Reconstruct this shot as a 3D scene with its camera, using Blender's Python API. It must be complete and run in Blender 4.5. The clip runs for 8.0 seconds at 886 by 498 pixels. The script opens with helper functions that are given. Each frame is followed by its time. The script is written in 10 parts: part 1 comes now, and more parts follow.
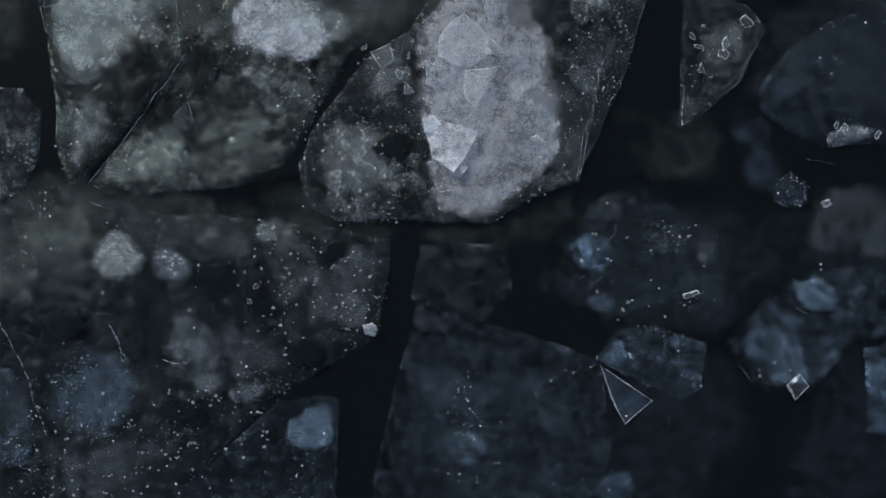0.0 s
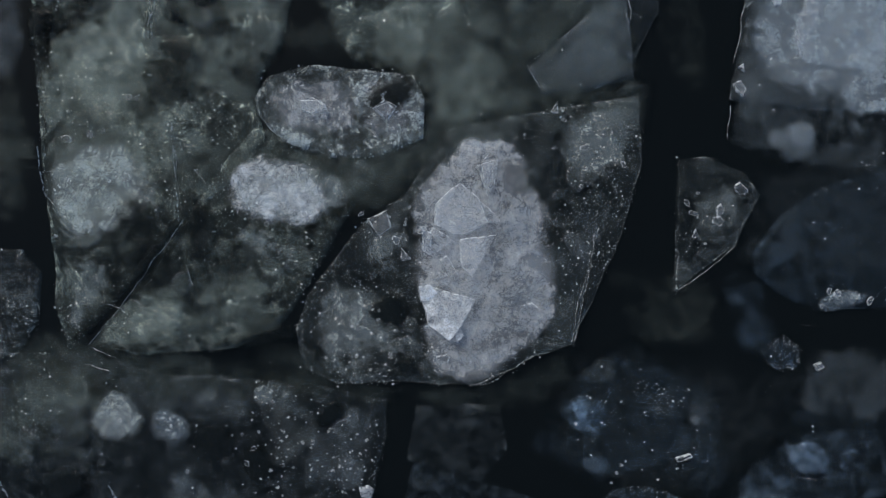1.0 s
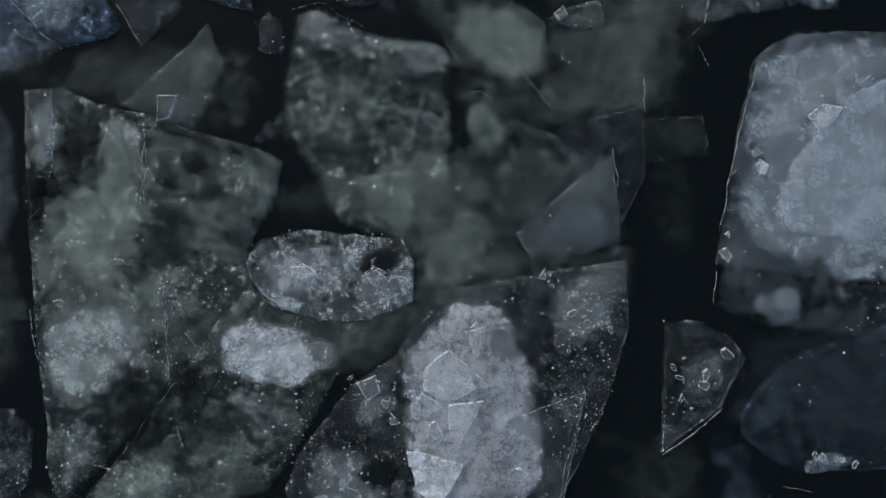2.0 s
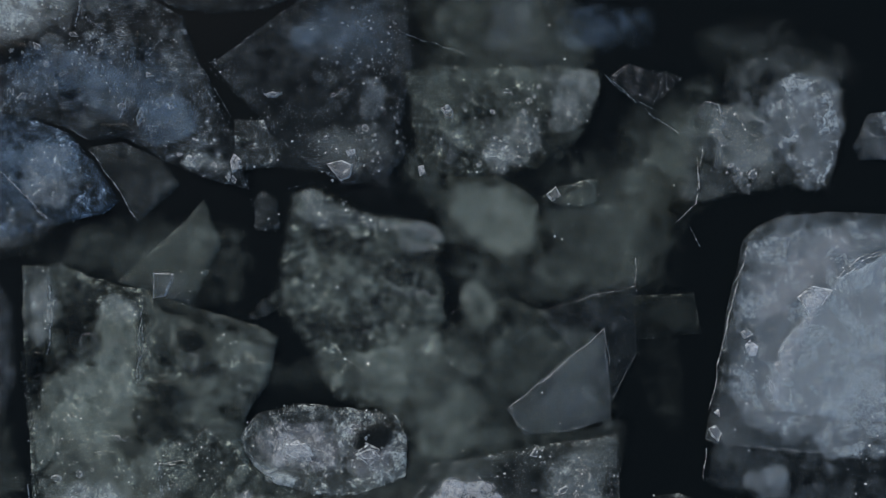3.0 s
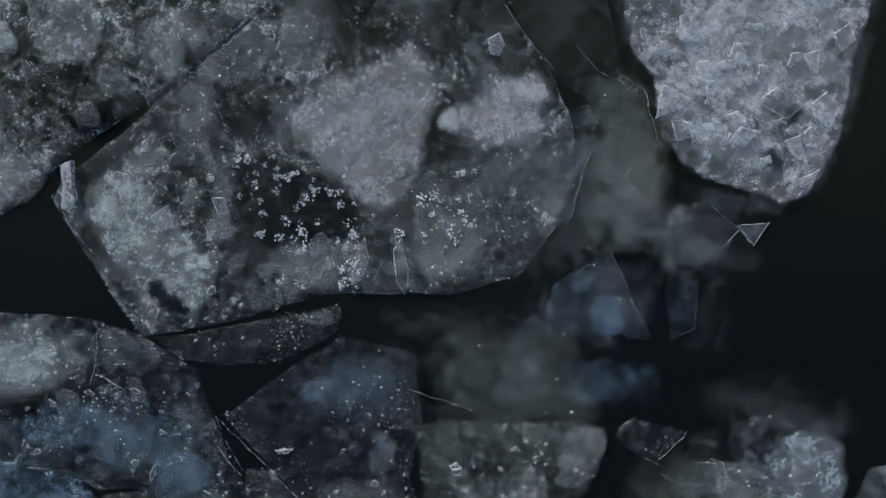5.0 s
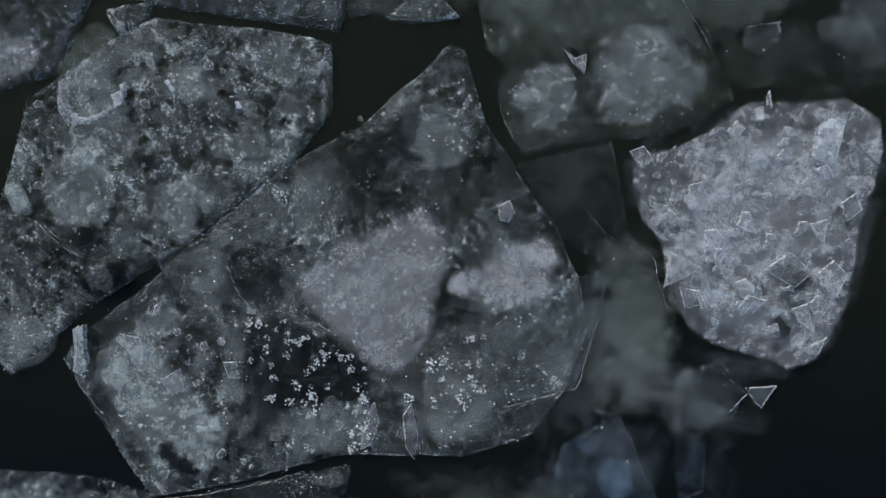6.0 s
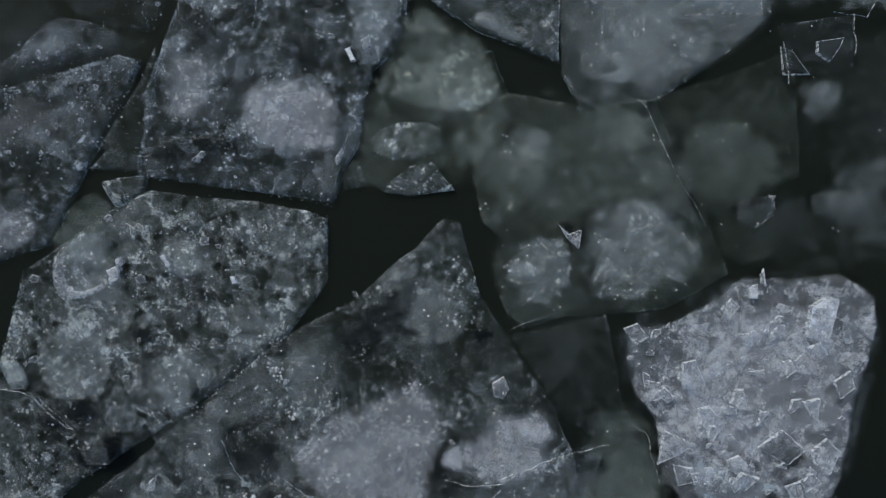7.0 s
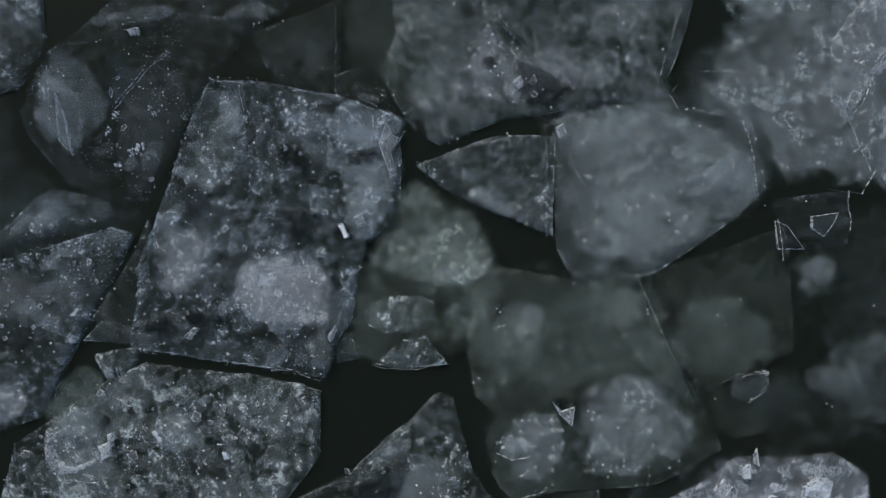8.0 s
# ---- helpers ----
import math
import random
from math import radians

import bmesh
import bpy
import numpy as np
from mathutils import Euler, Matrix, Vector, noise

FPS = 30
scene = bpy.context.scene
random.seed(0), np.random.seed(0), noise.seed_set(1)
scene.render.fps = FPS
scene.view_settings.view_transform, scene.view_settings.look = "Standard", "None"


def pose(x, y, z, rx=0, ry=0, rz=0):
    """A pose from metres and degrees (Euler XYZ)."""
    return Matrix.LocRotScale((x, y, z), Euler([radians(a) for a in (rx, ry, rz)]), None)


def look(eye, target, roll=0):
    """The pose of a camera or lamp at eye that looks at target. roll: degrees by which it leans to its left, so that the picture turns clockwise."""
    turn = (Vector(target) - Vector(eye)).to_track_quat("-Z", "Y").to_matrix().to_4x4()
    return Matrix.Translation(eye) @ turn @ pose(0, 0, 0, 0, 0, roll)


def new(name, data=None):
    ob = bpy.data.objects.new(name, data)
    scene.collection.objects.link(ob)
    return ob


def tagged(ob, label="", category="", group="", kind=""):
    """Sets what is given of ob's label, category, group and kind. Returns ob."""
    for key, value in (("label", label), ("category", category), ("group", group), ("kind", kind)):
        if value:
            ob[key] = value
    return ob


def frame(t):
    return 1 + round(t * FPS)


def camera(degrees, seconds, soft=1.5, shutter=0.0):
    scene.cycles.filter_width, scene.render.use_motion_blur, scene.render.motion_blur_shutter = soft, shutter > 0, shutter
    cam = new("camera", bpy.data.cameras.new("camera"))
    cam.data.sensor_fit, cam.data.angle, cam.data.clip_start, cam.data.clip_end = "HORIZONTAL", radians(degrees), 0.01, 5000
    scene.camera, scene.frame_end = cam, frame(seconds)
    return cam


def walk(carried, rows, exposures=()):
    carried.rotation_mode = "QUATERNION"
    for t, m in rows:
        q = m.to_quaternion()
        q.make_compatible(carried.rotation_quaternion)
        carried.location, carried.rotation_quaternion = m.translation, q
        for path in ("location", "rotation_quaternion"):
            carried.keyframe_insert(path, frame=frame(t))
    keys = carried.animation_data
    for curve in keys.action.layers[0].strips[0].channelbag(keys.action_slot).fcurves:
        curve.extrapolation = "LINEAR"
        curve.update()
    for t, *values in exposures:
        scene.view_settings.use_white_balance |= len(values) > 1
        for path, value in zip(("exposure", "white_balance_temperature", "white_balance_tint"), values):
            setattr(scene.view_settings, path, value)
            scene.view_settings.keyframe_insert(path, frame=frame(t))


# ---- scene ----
cam = camera(70.0, 8.0, soft=1.0)
PATH = [
    (0, -0.0074, 0.087, 5.4783, -0.788, 0.037, 0.087),
    (0.5, 0.024, 0.8161, 5.4809, -1.095, 0.045, 0.195),
    (1, 0.0225, 1.5289, 5.5031, -1.216, 0.054, 0.314),
    (1.2, 0.023, 1.8026, 5.5082, -1.032, 0.05, 0.385),
    (2.3, 0.1324, 3.3362, 5.5422, -0.787, 0.032, 0.523),
    (2.5, 0.136, 3.6474, 5.55, -0.832, 0.034, 0.559),
    (3, 0.1499, 4.458, 5.5649, -1.051, 0.055, 0.705),
    (3.5, 0.1213, 5.1853, 5.5727, -0.458, 0.024, 0.796),
    (4, 0.0706, 5.9624, 5.584, -0.299, 0.016, 0.898),
    (4.5, 0.0619, 6.7619, 5.605, -0.479, 0.026, 0.996),
    (4.7, 0.0506, 7.0631, 5.6113, -0.455, 0.023, 1.046),
    (5.8, -0.0817, 8.5523, 5.6418, 0.276, -0.015, 1.362),
    (6, -0.0984, 8.8624, 5.6552, 0.175, -0.01, 1.455),
    (6.5, -0.1159, 9.6272, 5.6786, 0.118, -0.007, 1.572),
    (7, -0.0919, 10.4031, 5.6752, 0.119, -0.007, 1.655),
    (7.5, -0.0802, 11.1676, 5.6761, 0.342, -0.02, 1.832),
    (8, -0.0821, 11.9325, 5.6693, 0.304, -0.018, 1.956),
]
SKY, SUN = 0.1, 1.2
EXPOSURES = [(0, 0.0), (8, 0.0)]
walk(cam, [(t, pose(x, y, z, rx, ry, rz)) for t, x, y, z, rx, ry, rz in PATH], EXPOSURES)

from mathutils.geometry import delaunay_2d_cdt

# ---- light: overcast day, soft sun from ahead on the left ----
world = bpy.data.worlds.new("overcast_sky")
scene.world = world
world.use_nodes = True
wn = world.node_tree.nodes
sky = wn.new("ShaderNodeTexSky")
sky.sky_type = "NISHITA"
sky.sun_disc = False
sky.sun_elevation = radians(42)
sky.sun_rotation = radians(-35)
sky.dust_density = 3.0
world.node_tree.links.new(sky.outputs["Color"], wn["Background"].inputs["Color"])
wn["Background"].inputs["Strength"].default_value = SKY
sun = new("sun", bpy.data.lights.new("sun", "SUN"))
sun.data.energy, sun.data.angle, sun.data.color = SUN, radians(12), (1.0, 0.96, 0.9)
sun.matrix_world = look((-4, 6, 7), (0, 0, 0))


# ---- materials ----
def graph(name):
    """An empty node material and a function that adds a node to it."""
    m = bpy.data.materials.new(name)
    m.use_nodes = True
    tree = m.node_tree
    tree.nodes.clear()

    def node(kind, inputs=None, operation="", use_clamp=False, interpolation_type="", data_type="", noise_type="", feature="", attribute_name=""):
        n = tree.nodes.new("ShaderNode" + kind)
        if operation:
            n.operation = operation
        if use_clamp:
            n.use_clamp = True
        if interpolation_type:
            n.interpolation_type = interpolation_type
        if data_type:
            n.data_type = data_type
        if noise_type:
            n.noise_type = noise_type
        if feature:
            n.feature = feature
        if attribute_name:
            n.attribute_name = attribute_name
        for key, value in (inputs or {}).items():
            if isinstance(value, bpy.types.NodeSocket):
                tree.links.new(value, n.inputs[key])
            else:
                n.inputs[key].default_value = value
        return n

    def calc(op, a, b=0.0, c=0.0, clamp=False):
        return node("Math", {0: a, 1: b, 2: c}, operation=op, use_clamp=clamp).outputs[0]

    def ramp(x, a, b, lo=0.0, hi=1.0):
        return node("MapRange", {"Value": x, "From Min": a, "From Max": b, "To Min": lo, "To Max": hi}, interpolation_type="SMOOTHSTEP").outputs[0]

    return m, node, calc, ramp


def place_of(node):
    """Coordinates in metres, shifted from thing to thing so that no two look alike."""
    shift = node("VectorMath", {0: node("ObjectInfo").outputs["Random"], 1: (37.0, 53.0, 11.0)}, operation="MULTIPLY").outputs[0]
    return node("VectorMath", {0: node("TexCoord").outputs["Object"], 1: shift}, operation="ADD").outputs[0]


TINTS = {"grey": (0.62, 0.75, 0.80), "blue": (0.37, 0.58, 0.84), "steel": (0.56, 0.70, 0.81), "olive": (0.57, 0.71, 0.67), "slate": (0.42, 0.62, 0.86), "white": (0.74, 0.83, 0.92), "mauve": (0.66, 0.74, 0.82)}
ices = {}


def ice(body, tint="grey", fade=0.0, grain=1.0, cloud=1.6, lace=0.3, mottle=0.8, pits=0.4, facet=0.3, rough=1.0):
    """Ice with frozen-in air. body: how much of it is cloudy. fade: metres over which it thins out to its rim. grain:
    frost on it, and white dots that paint its glints.
    lace: fine fractures. mottle: how uneven the cloudiness is. pits: clear holes. facet: crushed pieces frozen
    together. rough: how strongly centimetre-sized texture shows."""
    key = (body, tint, fade, grain, cloud, lace, mottle, pits, facet, rough)
    if key in ices:
        return ices[key]
    m, node, calc, ramp = graph("cloudy_ice_" + tint)
    p = place_of(node)
    rim = node("Attribute", attribute_name="rim").outputs["Fac"]
    big = node("TexNoise", {"Vector": p, "Scale": cloud, "Detail": 4.0, "Roughness": 0.55, "Distortion": 0.8}).outputs[0]
    wisps = node("TexNoise", {"Vector": p, "Scale": 4.6, "Detail": 6.0, "Roughness": 0.5 + 0.12 * min(1, rough), "Distortion": 1.1})
    wisp = wisps.outputs[0]
    fine = node("TexNoise", {"Vector": p, "Scale": 105.0, "Detail": 3.0, "Roughness": 0.75}).outputs[0]
    clump = node("TexNoise", {"Vector": p, "Scale": 13.0, "Detail": 7.0, "Roughness": 0.76, "Distortion": 0.7}).outputs[0]
    bent = node("VectorMath", {0: p, 1: node("VectorMath", {0: wisps.outputs["Color"], "Scale": 0.1}, operation="SCALE").outputs[0]}, operation="ADD").outputs[0]
    # sandpaper-fine haze, thicker and thinner over decimetres
    haze = calc("MULTIPLY", ramp(big, 0.34, 0.66, 1 - 0.8 * mottle, 1 + 0.7 * mottle), ramp(wisp, 0.34, 0.66, 1 - 0.6 * mottle, 1 + 0.65 * mottle))
    # some stretches are rough, others smooth
    where = ramp(node("TexNoise", {"Vector": p, "Scale": 1.9, "Detail": 3.0, "Roughness": 0.6, "Distortion": 0.6}).outputs[0], 0.4, 0.6, 0.12, 1.0)
    sand = calc("MULTIPLY_ADD", calc("SUBTRACT", ramp(fine, 0.36, 0.64, 0.0, 1.0), 0.45), 1.25 * min(1, rough + 0.3), 1.0)
    haze = calc("MULTIPLY", haze, sand)
    knots = calc("MULTIPLY", calc("SUBTRACT", ramp(clump, 0.34, 0.68, 0.0, 1.6), 0.72), where)
    haze = calc("MULTIPLY", haze, calc("MAXIMUM", calc("MULTIPLY_ADD", knots, 0.95 * rough ** 1.4, 1.0), 0.08))
    # splintered grain: angular pieces of two to eight centimetres, dark crevices between some of them
    splits = node("TexVoronoi", {"Vector": node("VectorMath", {0: p, 1: node("VectorMath", {0: wisps.outputs["Color"], "Scale": 0.22}, operation="SCALE").outputs[0]}, operation="ADD").outputs[0], "Scale": 21.0, "Detail": 1.0, "Roughness": 0.6, "Randomness": 1.0})
    bit = node("SeparateColor", {0: splits.outputs["Color"]}).outputs[0]
    haze = calc("MULTIPLY", haze, calc("MULTIPLY_ADD", calc("MULTIPLY", calc("SUBTRACT", bit, 0.5), where), 0.6 * min(1.0, rough), 1.0))
    crevice = node("TexNoise", {"Vector": bent, "Scale": 7.5, "Detail": 6.0, "Roughness": 0.6, "Lacunarity": 2.1, "Offset": 1.0, "Gain": 1.5}, noise_type="RIDGED_MULTIFRACTAL").outputs[0]
    haze = calc("MULTIPLY", haze, ramp(calc("MULTIPLY", crevice, where), 0.72, 1.15, 1.04, 1 - 0.75 * min(1.0, rough)))
    # faint brushed streaks where slush froze in the wind
    slant = node("VectorRotate", {"Vector": bent, "Angle": node("MapRange", {"Value": node("ObjectInfo").outputs["Random"], "To Min": -0.5, "To Max": 0.9}).outputs[0]}).outputs[0]
    brush = node("TexNoise", {"Vector": node("VectorMath", {0: slant, 1: (17.0, 2.6, 3.0)}, operation="MULTIPLY").outputs[0], "Scale": 1.0, "Detail": 5.0, "Roughness": 0.65}).outputs[0]
    haze = calc("MULTIPLY", haze, ramp(brush, 0.3, 0.7, 0.9 - 0.1 * min(1, rough), 1.1 + 0.1 * min(1, rough)))
    if mottle > 0.6:
        puffs = node("TexVoronoi", {"Vector": node("VectorMath", {0: p, 1: node("VectorMath", {0: wisps.outputs["Color"], "Scale": 0.3}, operation="SCALE").outputs[0]}, operation="ADD").outputs[0], "Scale": 4.3, "Detail": 1.0, "Roughness": 0.5})
        puff = calc("MULTIPLY", ramp(puffs.outputs["Distance"], 0.62, 0.12), ramp(node("SeparateColor", {0: puffs.outputs["Color"]}).outputs[2], 0.45, 0.9))
        haze = calc("MULTIPLY", haze, calc("MULTIPLY_ADD", puff, 1.5, 0.76))
    if facet > 0:
        cells = node("TexVoronoi", {"Vector": bent, "Scale": 10.0})
        shade = node("SeparateColor", {0: cells.outputs["Color"]}).outputs[0]
        haze = calc("MULTIPLY", haze, ramp(shade, 0.0, 1.0, 1 - 0.6 * facet, 1 + 0.6 * facet))
    a = calc("MULTIPLY", haze, body)
    if lace > 0:
        web = node("TexNoise", {"Vector": bent, "Scale": 5.5, "Detail": 5.0, "Roughness": 0.5, "Lacunarity": 2.2, "Offset": 1.0, "Gain": 1.6}, noise_type="RIDGED_MULTIFRACTAL").outputs[0]
        vein = calc("MULTIPLY", ramp(web, 0.62, 1.0), ramp(clump, 0.4, 0.6, 0.2, 1.0))
        a = calc("MULTIPLY_ADD", vein, lace * (0.8 * body + 0.05), a)
        # hair-thin straight fractures, broken off here and there
        net = node("TexVoronoi", {"Vector": node("VectorMath", {0: p, 1: node("VectorMath", {0: wisps.outputs["Color"], "Scale": 0.35}, operation="SCALE").outputs[0]}, operation="ADD").outputs[0], "Scale": 2.7}, feature="DISTANCE_TO_EDGE").outputs["Distance"]
        hair = calc("MULTIPLY", ramp(net, 0.012, 0.003), calc("MULTIPLY", ramp(wisp, 0.5, 0.62), ramp(fine, 0.4, 0.6, 0.3, 1.0)))
        a = calc("MULTIPLY_ADD", hair, min(0.3, 0.5 * body + 0.05) * min(1.0, lace * 3), a)
    if grain > 0:
        crust = calc("MULTIPLY", ramp(clump, 0.55, 0.72), where)
        a = calc("MULTIPLY_ADD", crust, grain * (0.10 + 0.45 * body), a)
        # sparse white dots: glints put into the colour
        dots = node("TexVoronoi", {"Vector": p, "Scale": 85.0})
        pick = node("SeparateColor", {0: dots.outputs["Color"]}).outputs[1]
        dot = calc("MULTIPLY", ramp(dots.outputs["Distance"], 0.34, 0.12), calc("MULTIPLY", ramp(pick, 0.86, 0.99), ramp(clump, 0.46, 0.66)))
        a = calc("MULTIPLY_ADD", dot, 0.5 * grain, a)
    if pits > 0:
        hollow = node("TexNoise", {"Vector": bent, "Scale": 9.0, "Detail": 4.0, "Roughness": 0.6}).outputs[0]
        a = calc("MULTIPLY", a, ramp(hollow, 0.33, 0.45, 1 - pits, 1.0))
    if fade > 0:
        edge = calc("MULTIPLY_ADD", calc("SUBTRACT", big, 0.52), fade * 2.3, calc("MULTIPLY_ADD", calc("SUBTRACT", wisp, 0.51), fade * 1.6, rim))
        edge = calc("MULTIPLY_ADD", calc("SUBTRACT", clump, 0.5), fade * 1.2 * min(1, rough), edge)
        a = calc("MULTIPLY", calc("MULTIPLY", a, ramp(edge, 0.0, fade)), ramp(rim, 0.0, fade * 0.5))
    else:
        a = calc("MULTIPLY_ADD", calc("MULTIPLY", calc("MULTIPLY", ramp(rim, 0.045, 0.0), ramp(clump, 0.46, 0.66)), ramp(wisp, 0.46, 0.6)), 0.18 + body * 0.3, a)
        a = calc("MULTIPLY_ADD", calc("MULTIPLY", ramp(rim, 0.009, 0.0), calc("MULTIPLY", ramp(wisp, 0.48, 0.6), ramp(clump, 0.42, 0.62, 0.1, 1.0))), min(0.14, 0.02 + body * 1.2), a)
    a = calc("MAXIMUM", calc("MINIMUM", a, 0.97), 0.0)
    r, g, b = TINTS[tint]
    hue = node("Mix", {6: (r * 0.85, g * 0.9, b * 0.95, 1), 7: (min(1, r * 1.1), min(1, g * 1.06), b, 1), 0: ramp(clump, 0.35, 0.65)}, data_type="RGBA").outputs[2]
    relief = calc("MULTIPLY_ADD", fine, 0.16, calc("MULTIPLY_ADD", clump, 0.5, wisp))
    bump = node("Bump", {"Strength": 0.6, "Distance": 0.04, "Height": relief})
    body_shader = node("BsdfPrincipled", {"Base Color": hue, "Roughness": ramp(fine, 0.3, 0.7, 0.2, 0.5), "Normal": bump.outputs[0], "IOR": 1.31})
    clear = node("BsdfTransparent")
    mix = node("MixShader", {0: a, 1: clear.outputs[0], 2: body_shader.outputs[0]})
    node("OutputMaterial", {0: mix.outputs[0]})
    ices[key] = m
    return m


def make_hole(deep):
    """A dark see-through skin for holes, cracks and darkened stretches of the ice, thinner at its rim."""
    m, node, calc, ramp = graph("dark_ice_overlay")
    p = place_of(node)
    rim = node("Attribute", attribute_name="rim").outputs["Fac"]
    n = node("TexNoise", {"Vector": p, "Scale": 14.0, "Detail": 5.0, "Roughness": 0.7}).outputs[0]
    a = ramp(calc("MULTIPLY_ADD", calc("SUBTRACT", n, 0.5), 0.22, rim), -0.01, 0.06, 0.0, deep)
    s = node("BsdfPrincipled", {"Base Color": (0.008, 0.012, 0.014, 1), "Roughness": 0.2, "IOR": 1.33, "Specular IOR Level": 0.15})
    mix = node("MixShader", {0: a, 1: node("BsdfTransparent").outputs[0], 2: s.outputs[0]})
    node("OutputMaterial", {0: mix.outputs[0]})
    return m


def make_edge(most=0.75, gap=0.36):
    """The uneven white edge of a shard or a fracture."""
    m, node, calc, ramp = graph("bright_ice_edge")
    p = place_of(node)
    n = node("TexNoise", {"Vector": p, "Scale": 30.0, "Detail": 5.0, "Roughness": 0.7}).outputs[0]
    s = node("BsdfPrincipled", {"Base Color": (0.72, 0.8, 0.86, 1), "Roughness": 0.2, "IOR": 1.31})
    mix = node("MixShader", {0: ramp(n, gap, gap + 0.25, 0.05, most), 1: node("BsdfTransparent").outputs[0], 2: s.outputs[0]})
    node("OutputMaterial", {0: mix.outputs[0]})
    return m


def make_water():
    m, node, calc, ramp = graph("dark_lake_water")
    p = node("TexCoord").outputs["Object"]
    big = node("TexNoise", {"Vector": p, "Scale": 0.25, "Detail": 3.0}).outputs[0]
    # base colour turns paler and more olive along Y
    olive_shift = ramp(calc("MULTIPLY_ADD", big, 6.0, node("SeparateXYZ", {0: p}).outputs[1]), 9.0, 13.0)
    ripple = node("TexNoise", {"Vector": p, "Scale": 3.0, "Detail": 3.0}).outputs[0]
    hue = node("Mix", {6: (0.0052, 0.0078, 0.0092, 1), 7: (0.011, 0.0155, 0.0115, 1), 0: olive_shift}, data_type="RGBA").outputs[2]
    bump = node("Bump", {"Strength": 0.05, "Distance": 0.02, "Height": ripple})
    s = node("BsdfPrincipled", {"Base Color": hue, "Roughness": 0.12, "Normal": bump.outputs[0], "IOR": 1.33, "Specular IOR Level": 0.12})
    node("OutputMaterial", {0: s.outputs[0]})
    return m


def make_frost():
    m, node, calc, ramp = graph("white_frost")
    p = place_of(node)
    fine = node("TexNoise", {"Vector": p, "Scale": 120.0, "Detail": 2.0}).outputs[0]
    pick = node("NewGeometry").outputs["Random Per Island"]
    hue = node("Mix", {6: (0.6, 0.7, 0.76, 1), 7: (0.86, 0.9, 0.92, 1), 0: fine}, data_type="RGBA").outputs[2]
    s = node("BsdfPrincipled", {"Base Color": hue, "Roughness": 0.25, "IOR": 1.31})
    clear = node("BsdfTransparent")
    mix = node("MixShader", {0: ramp(pick, 0.0, 0.9, 0.12, 1.0), 1: clear.outputs[0], 2: s.outputs[0]})
    node("OutputMaterial", {0: mix.outputs[0]})
    return m


water_mat = make_water()
frost_mat = make_frost()
hole_mats = {deep: make_hole(deep) for deep in (0.45, 0.65, 0.85)}
edge_mat = make_edge(0.72)
# broken-up white for lines, imitates glints along edges
line_mat = make_edge(0.65, 0.42)
faint_edge = make_edge(0.12)


# ---- builders ----
def jagged(pts, step, jag, seed):
    """The outline through the corners pts, cut into short steps and roughened."""
    out = []
    n = len(pts)
    for i in range(n):
        a, b = Vector(pts[i]), Vector(pts[(i + 1) % n])
        side = Vector((a.y - b.y, b.x - a.x)).normalized()
        k = max(1, round((b - a).length / step))
        for j in range(k):
            u = j / k
            q = a.lerp(b, u)
            free = min(1.0, 4 * u * (1 - u) + 0.25)
            w = noise.noise((q.x * 2.3, q.y * 2.3, seed)) * 1.4 + noise.noise((q.x * 8, q.y * 8, seed + 5)) * 0.6 + noise.noise((q.x * 23, q.y * 23, seed + 9)) * 0.3
            out.append(q + side * (w * jag * free))
    return out


def rounded(pts, times=2):
    """Cuts the corners of an outline, for worn shapes."""
    for _ in range(times):
        nxt = []
        for i in range(len(pts)):
            a, b = Vector(pts[i]), Vector(pts[(i + 1) % len(pts)])
            nxt += [a.lerp(b, 0.22), a.lerp(b, 0.78)]
        pts = nxt
    return [tuple(p) for p in pts]


def rim_distance(points, loop):
    """How far each point lies from the closed outline."""
    best = np.full(len(points), 1e9)
    for i in range(len(loop)):
        a, b = loop[i], loop[(i + 1) % len(loop)]
        d = b - a
        u = np.clip(((points - a) @ d) / max(d @ d, 1e-12), 0, 1)
        best = np.minimum(best, np.hypot(*(points - a - u[:, None] * d).T))
    return best


def inside(points, loop):
    x, y = points.T
    odd = np.zeros(len(points), bool)
    for i in range(len(loop)):
        (x0, y0), (x1, y1) = loop[i], loop[i - 1]
        if y0 != y1:
            odd ^= ((y0 > y) != (y1 > y)) & (x < (x1 - x0) * (y - y0) / (y1 - y0) + x0)
    return odd


serial = [0]


